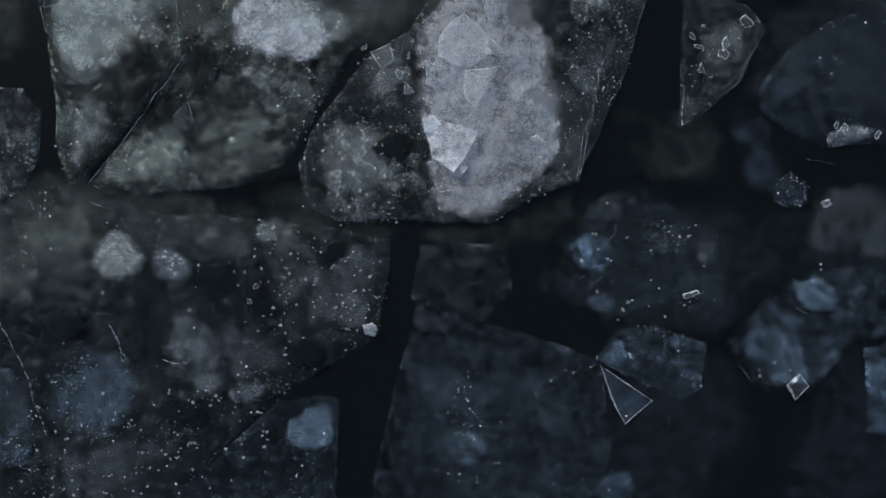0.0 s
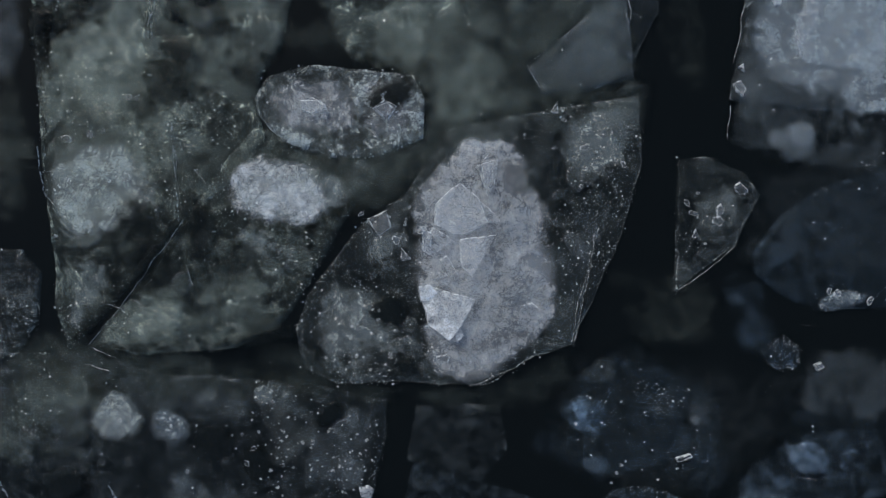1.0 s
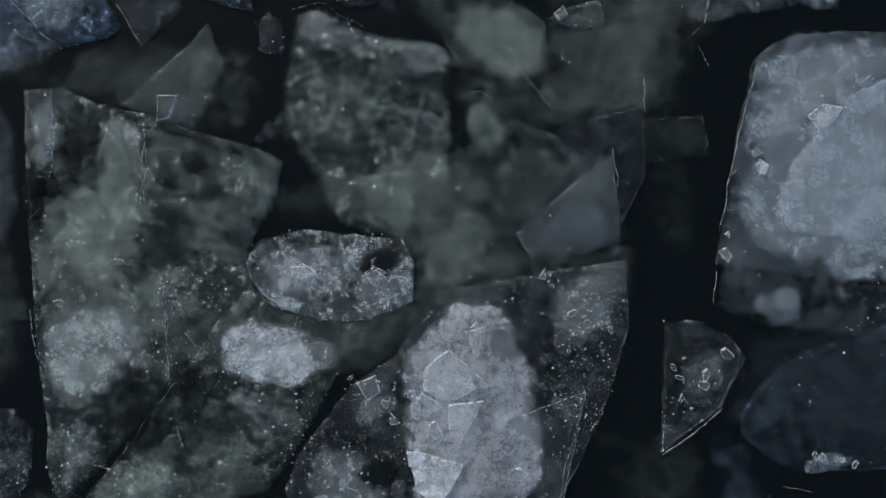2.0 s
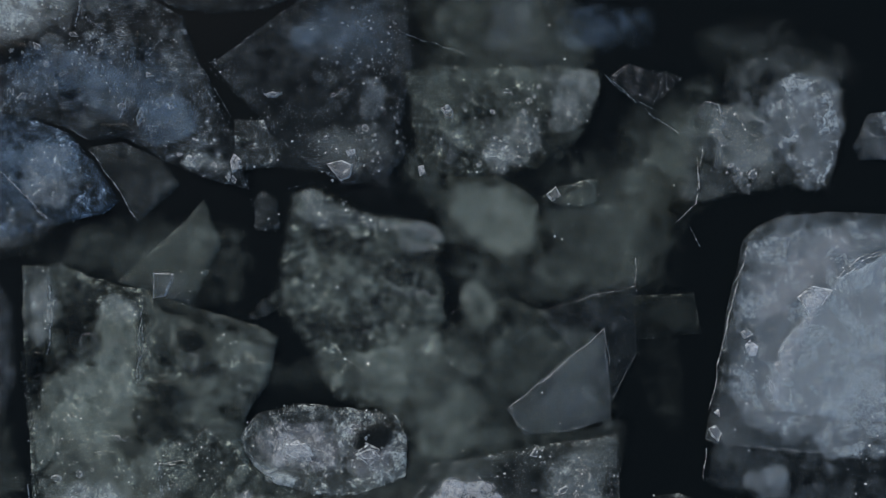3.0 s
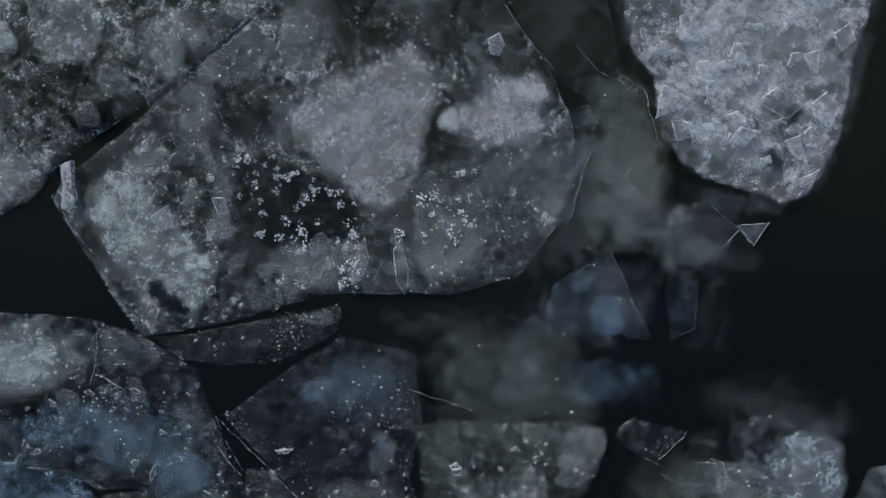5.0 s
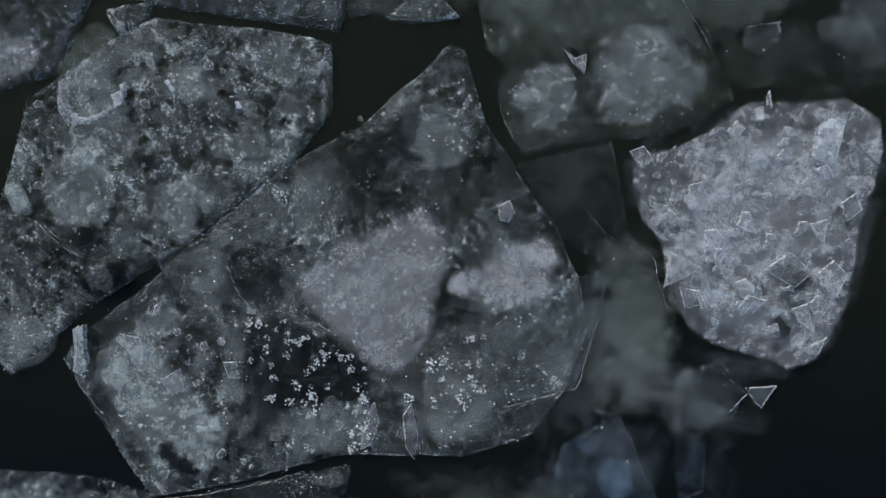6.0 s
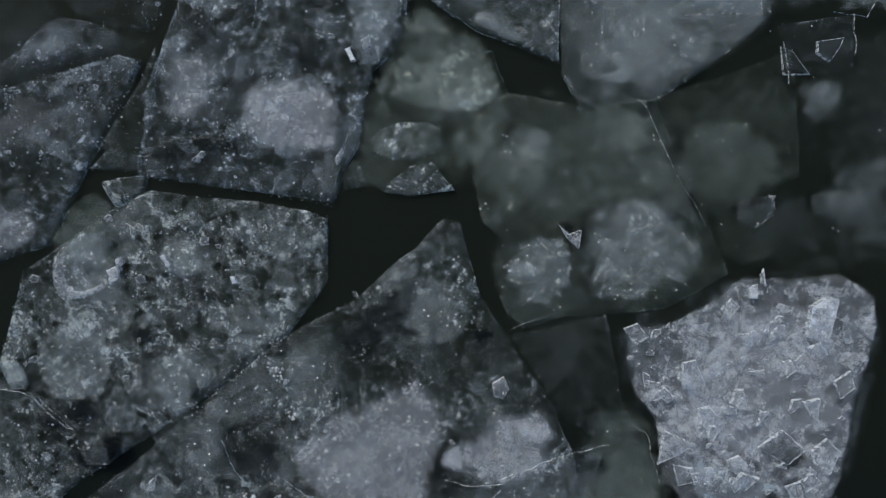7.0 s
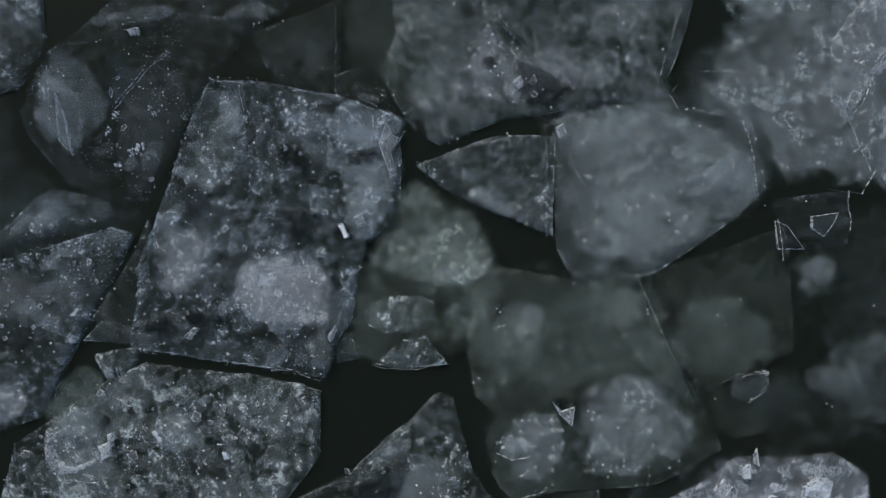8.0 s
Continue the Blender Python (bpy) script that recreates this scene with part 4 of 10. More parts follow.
f = floe([(0.55, 13.36), (1.78, 13.65), (2.34, 13.28), (2.11, 12.87), (0.87, 12.77)], 0.0271, ice(0.124, 'grey', rough=0.35, fade=0.3, grain=0.15, lace=0.2), 'misty grey haze sheet between the floes', crystals=30, worn=1, relief=0.004, name='slush_patch', category='slush', bare=0.27)
f = floe([(-4.43, 12.32), (-3.74, 12.49), (-2.74, 12.38), (-2.53, 11.95), (-3.51, 11.66), (-4.41, 11.62)], 0.0284, ice(0.026, 'steel', rough=0.35, fade=0.3, grain=0.15, lace=0.2), 'thin bluish haze sheet between the floes', crystals=30, worn=1, relief=0.004, name='slush_patch', category='slush', bare=0.27)
f = floe([(-0.62, 3.73), (0.56, 3.85), (0.67, 2.62), (0.04, 2.36), (-0.41, 2.75)], 0.018, ice(0.085, 'olive', rough=0.35, mottle=0.4, fade=0.28, grain=0.15, lace=0.2), 'wide olive haze sheet between the floes', crystals=30, worn=1, relief=0.004, name='slush_patch', category='slush', bare=0.252)
f = floe([(0.82, 5.32), (2.29, 5.54), (2.51, 4.51), (2.13, 3.77), (1, 3.66), (0.55, 4.19)], 0.0193, ice(0.0324, 'olive', rough=0.2, mottle=0.4, fade=0.5, grain=0.15, lace=0.2), 'wide dim haze sheet', crystals=30, worn=1, relief=0.004, name='slush_patch', category='slush', bare=0.45)
f = floe([(0.04, 5.06), (0.83, 5.08), (1.23, 4.59), (1.14, 4.15), (0.6, 4.09), (0.01, 4.38)], 0.0206, ice(0.0638, 'olive', rough=0.2, mottle=0.4, fade=0.3, grain=0.15, lace=0.2), 'soft pale slush under the surface', crystals=30, worn=1, relief=0.004, name='slush_patch', category='slush', bare=0.27)
f = floe([(2.65, 2.35), (4.96, 2.38), (5, 1.1), (2.43, 1.06)], 0.0219, ice(0.011, 'steel', rough=0.35, mottle=0.5, fade=0.35, grain=0.15, lace=0.2), 'thin bluish haze sheet between the floes', crystals=30, worn=1, relief=0.004, name='slush_patch', category='slush', bare=0.315)
f = floe([(-0.27, 2.8), (1.85, 3.03), (1.86, 2.34), (0.82, 2.32), (0.04, 2.01), (-0.74, 1.51), (-1.14, 1.7)], 0.0232, ice(0.034, 'olive', rough=0.35, mottle=0.5, fade=0.25, grain=0.15, lace=0.2), 'thin dim haze sheet in the diagonal lead', crystals=30, worn=1, relief=0.004, name='slush_patch', category='slush', bare=0.225)
f = floe([(-4.12, 4.32), (-3.43, 4.47), (-2.25, 4.79), (-1.66, 4.25), (-1.75, 3.67), (-2.74, 3.85), (-3.53, 4.13), (-4.12, 4.07)], 0.0245, ice(0.033, 'olive', rough=0.35, fade=0.3, grain=0.15, lace=0.2), 'faint haze sheet in the dark lead', crystals=30, worn=1, relief=0.004, name='slush_patch', category='slush', bare=0.27)
f = floe([(-3.79, 0.71), (-3.11, 0.76), (-2.34, 0.57), (-1.08, 0.34), (-0.3, 0.2), (-0.4, 0), (-2.34, 0.04), (-3.99, 0.22)], 0.0258, ice(0.0337, 'olive', rough=0.35, mottle=0.5, fade=0.2, grain=0.15, lace=0.2), 'thin olive haze sheet between the floes', crystals=40, worn=1, relief=0.004, name='slush_patch', category='slush', bare=0.18)
f = floe([(0.86, 0.35), (1.53, 0.74), (2.5, 0.46), (3.07, 0.75), (3.37, 0.17), (2.51, -0.9), (1.54, -0.91), (0.96, -0.52)], 0.0271, ice(0.006, 'steel', rough=0.35, fade=0.4, grain=0.15, lace=0.2), 'faint bluish haze sheet between the floes', crystals=40, worn=1, relief=0.004, name='slush_patch', category='slush', bare=0.36)
f = floe([(-3.98, 2.34), (-3.4, 2.44), (-3.45, 1.87), (-3.69, 1.53), (-3.98, 1.53)], 0.0284, ice(0.042, 'olive', rough=0.35, fade=0.2, grain=0.15, lace=0.2), 'dim olive slush beside the long floe', crystals=40, worn=1, relief=0.004, name='slush_patch', category='slush', bare=0.18)
f = floe([(-2.2, 13.85), (-1.02, 14.19), (-0.9, 13.45), (-1.78, 13.32)], 0.018, ice(0.018, 'grey', rough=0.35, fade=0.25, grain=0.15, lace=0.2), 'dim grey haze sheet between the floes', crystals=30, worn=1, relief=0.004, name='slush_patch', category='slush', bare=0.225)
f = floe([(-1.07, 11.5), (-0.03, 11.64), (0.25, 10.96), (-0.5, 10.83), (-1.05, 10.9)], 0.0193, ice(0.066, 'olive', rough=0.35, fade=0.25, grain=0.15, lace=0.2), 'misty olive haze sheet between the floes', crystals=30, worn=1, relief=0.004, name='slush_patch', category='slush', bare=0.225)

# the long grey floe and its neighbours
f = floe([(-3.23, 2.95), (-2.24, 3.07), (-1.35, 2.88), (-0.65, 2.3), (0.03, 2.61), (-0.16, 2.01), (-1.04, 1.4), (-2.23, 1.38), (-2.97, 1.97)], 0.0206, ice(0.0195, 'olive', rough=0.35, fade=0.35, grain=0.15, lace=0.2), 'olive slush beneath the floes', crystals=30, worn=1, relief=0.004, name='slush_patch', category='slush', bare=0.315)
f = floe([(-4.11, 2.94), (-3.57, 2.95), (-3.42, 2.16), (-3.61, 2.06), (-4.11, 2.25)], 0.0219, ice(0.054, 'olive', rough=0.35, fade=0.15, grain=0.15, lace=0.2), 'dim slush beside the long floe', crystals=30, worn=1, relief=0.004, name='slush_patch', category='slush', bare=0.135)
f = floe([(-2.84, 4.34), (-2.06, 4.74), (-1.37, 4.46), (-1.41, 3.67), (-2.25, 3.76)], 0.0232, ice(0.045, 'olive', rough=0.35, fade=0.3, grain=0.15, lace=0.2), 'faint haze sheet in the dark lead', crystals=30, worn=1, relief=0.004, name='slush_patch', category='slush', bare=0.27)
f = floe([(0.92, 2.52), (1.85, 3.03), (1.81, 2.34), (1.22, 2.03)], 0.0245, ice(0.044, 'grey', rough=0.35, fade=0.15, grain=0.15, lace=0.2), 'dim slush beneath the floes', crystals=30, worn=1, relief=0.004, name='slush_patch', category='slush', bare=0.135)
f = floe([(-3.53, 4.17), (-3.23, 4.19), (-2.82, 4.05), (-2.08, 3.83), (-1.59, 3.7), (-1.29, 3.57), (-1.38, 3.13), (-1.58, 2.84), (-1.53, 2.35), (-1.77, 2), (-2.06, 1.8), (-2.79, 0.99), (-3.04, 0.7), (-3.21, 0.53), (-3.34, 0.94), (-3.33, 1.29), (-3.44, 2.17), (-3.49, 2.95)], 0.06, ice(0.0873, 'olive', mottle=0.95, pits=0.8), 'long grey floe, mottled and frosted along one side', crystals=180, jag=0.02)
strew(f, [(-3.4, 4.03), (-1.64, 3.62), (-1.54, 2.98), (-2.21, 1.89), (-3.19, 0.99), (-3.39, 2.27)], 26, 0.08, 0.32, ice(0.037, 'olive', rough=0.5, mottle=0.6, pits=0.3, facet=0.2, grain=0.5), lumpy=True)
lump(f, [(-3.4, 2.17), (-3.14, 2.41), (-2.62, 2.38), (-2.28, 2), (-2.5, 1.65), (-3.08, 1.34), (-3.35, 1.44)], ice(0.299, 'grey', rough=0.28, mottle=0.45, pits=0.15, facet=0.1, fade=0.25, grain=0.6, cloud=3.0, lace=0.07), crystals=200, bare=0.175)
lump(f, [(-3.38, 2.1), (-3.06, 2.21), (-3.01, 2.06), (-3.23, 1.96), (-3.38, 1.98)], ice(0.106, 'grey', rough=0.42, mottle=0.6, pits=0.15, facet=0.1, fade=0.04, grain=0.45, cloud=3.0, lace=0.07), bare=0.028)
lump(f, [(-3.5, 4.03), (-3.25, 4.15), (-3.15, 3.84), (-3.2, 3.52), (-3.46, 3.44)], ice(0.147, 'grey', rough=0.31, mottle=0.45, pits=0.15, facet=0.1, fade=0.1, grain=0.72, cloud=3.0, lace=0.07), bare=0.07)
lump(f, [(-2.9, 3.82), (-2.69, 4.03), (-2.48, 3.9), (-2.42, 3.68), (-2.71, 3.61)], ice(0.147, 'grey', rough=0.31, mottle=0.45, pits=0.15, facet=0.1, fade=0.1, grain=0.72, cloud=3.0, lace=0.07), bare=0.07)
lump(f, [(-2.9, 4.04), (-2.44, 3.92), (-2.43, 2.97), (-2.7, 2.77), (-2.95, 3.35)], ice(0.121, 'olive', rough=0.42, mottle=0.6, pits=0.15, facet=0.1, fade=0.12, grain=0.45, cloud=3.0, lace=0.07), bare=0.084)
lump(f, [(-3.46, 3.06), (-3, 3.6), (-2.41, 3.51), (-2.21, 2.98), (-2.7, 2.53), (-3.38, 2.52)], ice(0.113, 'olive', rough=0.42, mottle=0.6, pits=0.15, facet=0.1, fade=0.35, grain=0.45, cloud=3.0, lace=0.07), bare=0.245)
lump(f, [(-3.28, 1.29), (-2.86, 1.37), (-2.76, 1.01), (-3, 0.73), (-3.2, 0.58), (-3.3, 0.95)], ice(0.147, 'grey', rough=0.33, mottle=0.45, pits=0.15, facet=0.1, fade=0.14, grain=0.78, cloud=3.0, lace=0.07), bare=0.098)
lump(f, [(-2.22, 3.75), (-1.32, 3.58), (-1.46, 2.94), (-2.07, 2.95)], ice(0.05, 'olive', rough=0.42, mottle=0.6, pits=0.15, facet=0.1, fade=0.2, grain=0.45, cloud=3.0, lace=0.07), bare=0.14)
lump(f, [(-1.68, 3.57), (-1.29, 3.57), (-1.39, 3.18), (-1.58, 2.84), (-1.73, 3.08)], ice(0.066, 'grey', rough=0.42, mottle=0.6, pits=0.15, facet=0.1, fade=0.15, grain=0.45, cloud=3.0, lace=0.07), bare=0.105)
lump(f, [(-2.7, 2.58), (-2.26, 2.78), (-2.16, 2.29), (-2.3, 1.9), (-2.65, 1.94)], ice(0.098, 'olive', rough=0.42, mottle=0.6, pits=0.15, facet=0.1, fade=0.15, grain=0.45, cloud=3.0, lace=0.07), bare=0.105)
hole(f, [(-2.22, 3.56), (-1.93, 3.61), (-1.73, 3.28), (-2.07, 3.08)], 0.45)
hole(f, [(-2.6, 2.97), (-2.21, 3.07), (-2.06, 2.69), (-2.46, 2.58)], 0.45)
hole(f, [(-3.15, 3.74), (-2.95, 3.84), (-2.9, 3.5), (-3.1, 3.4)], 0.65)
hole(f, [(-2.84, 1.79), (-2.5, 1.85), (-2.45, 1.5), (-2.74, 1.45)], 0.45)
hole(f, [(-3.21, 2.52), (-2.94, 2.65), (-2.75, 2.58), (-2.89, 2.43), (-3.14, 2.42)])
hole(f, [(-3.44, 3.47), (-3.22, 3.45), (-3.34, 3.2), (-3.44, 3.15)])
hole(f, [(-2.37, 3.66), (-2.17, 3.42), (-2.22, 3.27), (-2.36, 3.36)])
ridge(f, [(-3.44, 2.27), (-3.38, 1.88), (-3.3, 1.78)], gaps=0.5)
ridge(f, [(-3.38, 2.05), (-3.1, 2.1), (-3.02, 2.04)], width=0.01, gaps=0.2)
ridge(f, [(-2.29, 2.47), (-2.07, 2.49)])
ridge(f, [(-2.29, 2.47), (-2.25, 2.09)], gaps=0.5)
ridge(f, [(-2.44, 3.65), (-2.46, 3.17)], width=0.004, gaps=0.5)
ridge(f, [(-2.22, 2.31), (-2.2, 2.23)], width=0.012, gaps=0.0)
ridge(f, [(-2.1, 2.08), (-1.99, 1.95)], width=0.008, gaps=0.2)
strew(f, [(-3.4, 3.05), (-2.42, 2.97), (-2.51, 1.79), (-3.34, 1.53)], 10, 0.04, 0.12, ice(0.071, 'white', rough=0.35, mottle=0.5, pits=0.2, facet=0.2, grain=0.5))
crumbs(f, [(-3.45, 2.76), (-2.96, 2.77), (-2.7, 1.59), (-3.34, 1.38)], 22, size=0.015)
lump(f, [(-3.51, 4.16), (-3.25, 4.17), (-3.23, 3.59), (-3.33, 3.43), (-3.48, 3.56)], ice(0.045, 'grey', rough=0.5, mottle=0.5, fade=0.02, grain=0.7), worn=0)
lump(f, [(-2.86, 3.88), (-2.7, 3.96), (-2.44, 3.82), (-2.45, 3.55), (-2.6, 3.25), (-2.82, 3.4)], ice(0.05, 'olive', rough=0.5, mottle=0.6, pits=0.3, facet=0.2, grain=0.5, cloud=3.0, lace=0.3, fade=0.06))
lump(f, [(-3.43, 3.05), (-3.16, 3.35), (-3.01, 2.95), (-3.16, 2.51), (-3.4, 2.26)], ice(0.08, 'olive', rough=0.3, mottle=0.5, fade=0.08, grain=0.4))
lump(f, [(-2.42, 3.82), (-2.09, 3.77), (-1.55, 3.61), (-1.6, 3.36), (-2.04, 3.26), (-2.4, 3.4)], ice(0.04, 'olive', rough=0.15, mottle=0.3, pits=0.1, facet=0.05, grain=0.15, cloud=3.0, lace=0.1, fade=0.03), worn=0)
hole(f, [(-3.49, 3.46), (-3.32, 3.39), (-3.35, 3.22), (-3.49, 3.02)], 0.85)
hole(f, [(-2.18, 3.65), (-1.99, 3.7), (-1.84, 3.5), (-2.08, 3.36)], 0.65)
hole(f, [(-2.43, 3.23), (-2.08, 3.21), (-2.08, 2.96), (-2.38, 2.99)], 0.65)
ridge(f, [(-2.44, 3.82), (-2.47, 3.5), (-2.48, 3.16)], width=0.004, gaps=0.45)
ridge(f, [(-2.3, 2.47), (-2.14, 2.47)], width=0.006, gaps=0.1)
ridge(f, [(-2.29, 2.46), (-2.27, 2.18), (-2.23, 1.63)], width=0.004, gaps=0.4)
ridge(f, [(-3.25, 4.16), (-3.22, 3.74), (-3.26, 3.39)], width=0.003, gaps=0.5)
lump(f, [(-3.44, 2.9), (-3.01, 3.15), (-2.47, 2.57), (-2.37, 1.98), (-2.72, 1.48), (-3.36, 1.47)], ice(0.1, 'olive', rough=0.2, mottle=0.5, pits=0.1, facet=0.1, fade=0.2, grain=0.4, cloud=2.5))
f = floe([(-3.04, 0.56), (-2.75, 0.92), (-2.17, 1.71), (-1.87, 2.15), (-1.61, 2.44), (-0.7, 2.54), (-0.41, 2.25), (-0.69, 1.87), (-1.15, 1.08), (-1.39, 0.74), (-1.75, 0.55), (-2.62, 0.47)], 0.055, ice(0.0638, 'olive', mottle=0.95, pits=0.9, grain=1.1), 'mottled grey floe split by a dark diagonal lead', crystals=270, jag=0.02)
strew(f, [(-2.95, 0.66), (-2.18, 1.62), (-0.79, 2.25), (-1.27, 1.1), (-2.33, 0.57)], 18, 0.08, 0.3, ice(0.041, 'olive', rough=0.5, mottle=0.6, pits=0.3, facet=0.2, grain=0.5), lumpy=True)
lump(f, [(-1.91, 1.93), (-1.77, 2.17), (-1.46, 2.29), (-1.05, 2.08), (-0.89, 1.82), (-1.05, 1.59), (-1.46, 1.58), (-1.81, 1.69)], ice(0.402, 'mauve', rough=0.38, mottle=0.45, pits=0.15, facet=0.5, fade=0.15, grain=0.96, cloud=3.0, lace=0.07), crystals=300, bare=0.105)
lump(f, [(-1.7, 1.96), (-1.5, 2.15), (-1.27, 2.05), (-1.22, 1.77), (-1.5, 1.67)], ice(0.147, 'mauve', rough=0.34, mottle=0.45, pits=0.15, facet=0.1, fade=0.08, grain=0.84, cloud=3.0, lace=0.4), bare=0.056)
lump(f, [(-1.84, 1.62), (-1.46, 1.6), (-1.17, 1.39), (-1.36, 1.05), (-1.74, 1.19)], ice(0.121, 'grey', rough=0.41, mottle=0.45, pits=0.15, facet=0.1, fade=0.2, grain=1.08, cloud=3.0, lace=0.07), crystals=350, bare=0.14)
lump(f, [(-3.08, 0.62), (-2.8, 0.95), (-2.27, 1.21), (-2.1, 0.81), (-2.51, 0.49), (-2.89, 0.51)], ice(0.129, 'olive', rough=0.42, mottle=0.6, pits=0.15, facet=0.1, fade=0.18, grain=0.45, cloud=3.0, lace=0.07), bare=0.126)
lump(f, [(-2.22, 1.09), (-1.6, 1.43), (-1.22, 1.22), (-1.6, 0.74), (-2.1, 0.69)], ice(0.085, 'olive', rough=0.42, mottle=0.6, pits=0.15, facet=0.1, fade=0.25, grain=0.45, cloud=3.0, lace=0.07), bare=0.175)
lump(f, [(-2.17, 1.41), (-2.08, 1.64), (-1.91, 1.57), (-1.96, 1.36)], ice(0.098, 'grey', rough=0.42, mottle=0.6, pits=0.15, facet=0.1, fade=0.07, grain=0.45, cloud=3.0, lace=0.07), bare=0.049)
lump(f, [(-1.07, 1.86), (-0.69, 2.25), (-0.5, 2.15), (-0.79, 1.77), (-1.03, 1.63)], ice(0.091, 'grey', rough=0.42, mottle=0.6, pits=0.15, facet=0.1, fade=0.12, grain=0.45, cloud=3.0, lace=0.07), bare=0.084)
hole(f, [(-2.17, 1.52), (-2.1, 1.86), (-2.03, 1.72), (-2.08, 1.43)])
# dark diagonal crack, laid over the floe as a skin
hole(f, [(-3.24, 0.58), (-2.77, 1.03), (-2.32, 1.64), (-2.15, 1.91), (-2.07, 1.83), (-2.26, 1.5), (-2.72, 0.94), (-3.06, 0.58)], 0.65)
hole(f, [(-2.79, 1.38), (-2.56, 1.52), (-2.41, 1.43), (-2.7, 1.19)], 0.45)
hole(f, [(-2.12, 0.57), (-1.74, 0.67), (-1.26, 0.81), (-1.17, 0.62), (-1.69, 0.5)], 0.45)
hole(f, [(-2.22, 1.29), (-2.12, 1.36), (-2.15, 1.05)])
hole(f, [(-1.98, 0.98), (-1.86, 1.02), (-1.86, 0.88)])
ridge(f, [(-2.89, 0.93), (-2.73, 0.89), (-2.7, 0.85)], gaps=0.2)
ridge(f, [(-2.18, 1.24), (-2.12, 1.1)], width=0.004)
ridge(f, [(-2.99, 0.56), (-2.83, 0.48)])
strew(f, [(-1.89, 2.15), (-0.94, 2.06), (-1.08, 1.63), (-1.75, 1.44)], 12, 0.03, 0.12, ice(0.12, 'white', rough=0.35, mottle=0.5, pits=0.2, facet=0.2, grain=0.5))
crumbs(f, [(-1.85, 2.15), (-0.94, 2.06), (-1.17, 1.1), (-1.84, 1.29)], 35, size=0.014)
hole(f, [(-2.17, 1.83), (-1.86, 1.7), (-1.98, 1.26), (-2.19, 1.3)], 0.65)
lump(f, [(-2.99, 0.58), (-2.7, 0.92), (-2.34, 0.93), (-2.2, 0.69), (-2.58, 0.5)], ice(0.05, 'olive', rough=0.5, mottle=0.6, pits=0.3, facet=0.2, grain=0.5, cloud=3.0, lace=0.3, fade=0.06))
ridge(f, [(-3.02, 0.57), (-2.74, 0.9), (-2.19, 1.67)], width=0.005, gaps=0.5)
lump(f, [(-1.87, 1.93), (-1.59, 2.26), (-0.95, 2.19), (-0.63, 1.8), (-1.05, 1.52), (-1.64, 1.62)], ice(0.16, 'grey', rough=0.4, mottle=0.5, pits=0.1, facet=0.1, fade=0.14, grain=0.8), crystals=250, bare=0.1)
f = floe([(-1.15, 1.01), (-0.69, 1.63), (-0.31, 1.87), (0.07, 2.44), (0.83, 2.59), (1.69, 2.74), (1.72, 2.17), (1.56, 1.55), (1.19, 0.73), (1.14, 0.59), (0.8, 0.49), (0.37, 0.23), (-0.3, 0.27), (-0.88, 0.24), (-1.17, 0.38), (-1.25, 0.72)], 0.065, ice(0.042, 'grey', mottle=0.95, pits=0.7, grain=1.4), 'broad grey floe with a bright white mass of ice', crystals=351, jag=0.02)
strew(f, [(-1.07, 0.96), (-0.31, 1.68), (-0.21, 0.34), (-0.88, 0.34)], 14, 0.08, 0.28, ice(0.045, 'grey', rough=0.5, mottle=0.6, pits=0.3, facet=0.2, grain=0.5), lumpy=True)
strew(f, [(0.88, 2.45), (1.6, 2.45), (1.41, 1.59), (1.04, 0.97)], 12, 0.08, 0.3, ice(0.041, 'grey', rough=0.5, mottle=0.6, pits=0.3, facet=0.2, grain=0.5), lumpy=True)
strew(f, [(-0.17, 1.87), (0.79, 2.16), (0.94, 0.83), (0.18, 0.39)], 6, 0.1, 0.3, ice(0.05, 'white', rough=0.5, mottle=0.6, pits=0.3, facet=0.2, grain=0.5), lumpy=True)
lump(f, [(-0.3, 1.82), (-0.1, 2.08), (0.16, 2.39), (0.55, 2.41), (0.79, 2.15), (0.87, 1.87), (0.98, 1.4), (1.05, 0.92), (0.87, 0.59), (0.46, 0.33), (0.18, 0.23), (-0.09, 0.33), (-0.2, 0.63), (-0.23, 1.1), (-0.28, 1.44)], ice(0.315, 'mauve', rough=0.12, mottle=0.4, pits=0.15, facet=0.1, fade=0.12, grain=0.3, cloud=3.0, lace=0.2), dome=0.05, label='bright white mass of ice', worn=1, bare=0.084)
lump(f, [(-0.24, 1.68), (0.02, 2.01), (0.41, 1.92), (0.58, 1.44), (0.46, 0.73), (0.13, 0.34), (-0.14, 0.63)], ice(0.2, 'white', rough=0.17, mottle=0.35, pits=0.15, facet=0.1, fade=0.25, grain=0.18, cloud=3.0, lace=0.07), rise=0.02, bare=0.175)
lump(f, [(0.36, 1.96), (0.83, 1.87), (0.96, 0.97), (0.65, 0.54), (0.41, 0.96)], ice(0.0763, 'blue', rough=0.65, mottle=0.6, pits=0.15, facet=0.1, fade=0.2, grain=0.45, cloud=3.0, lace=0.07), rise=0.02, bare=0.14)
lump(f, [(-1.17, 0.86), (-0.88, 1.2), (-0.38, 1.08), (-0.21, 0.58), (-0.64, 0.25), (-1.09, 0.36)], ice(0.147, 'grey', rough=0.41, mottle=0.45, pits=0.15, facet=0.5, fade=0.2, grain=1.2, cloud=3.0, lace=0.07), crystals=400, bare=0.14)
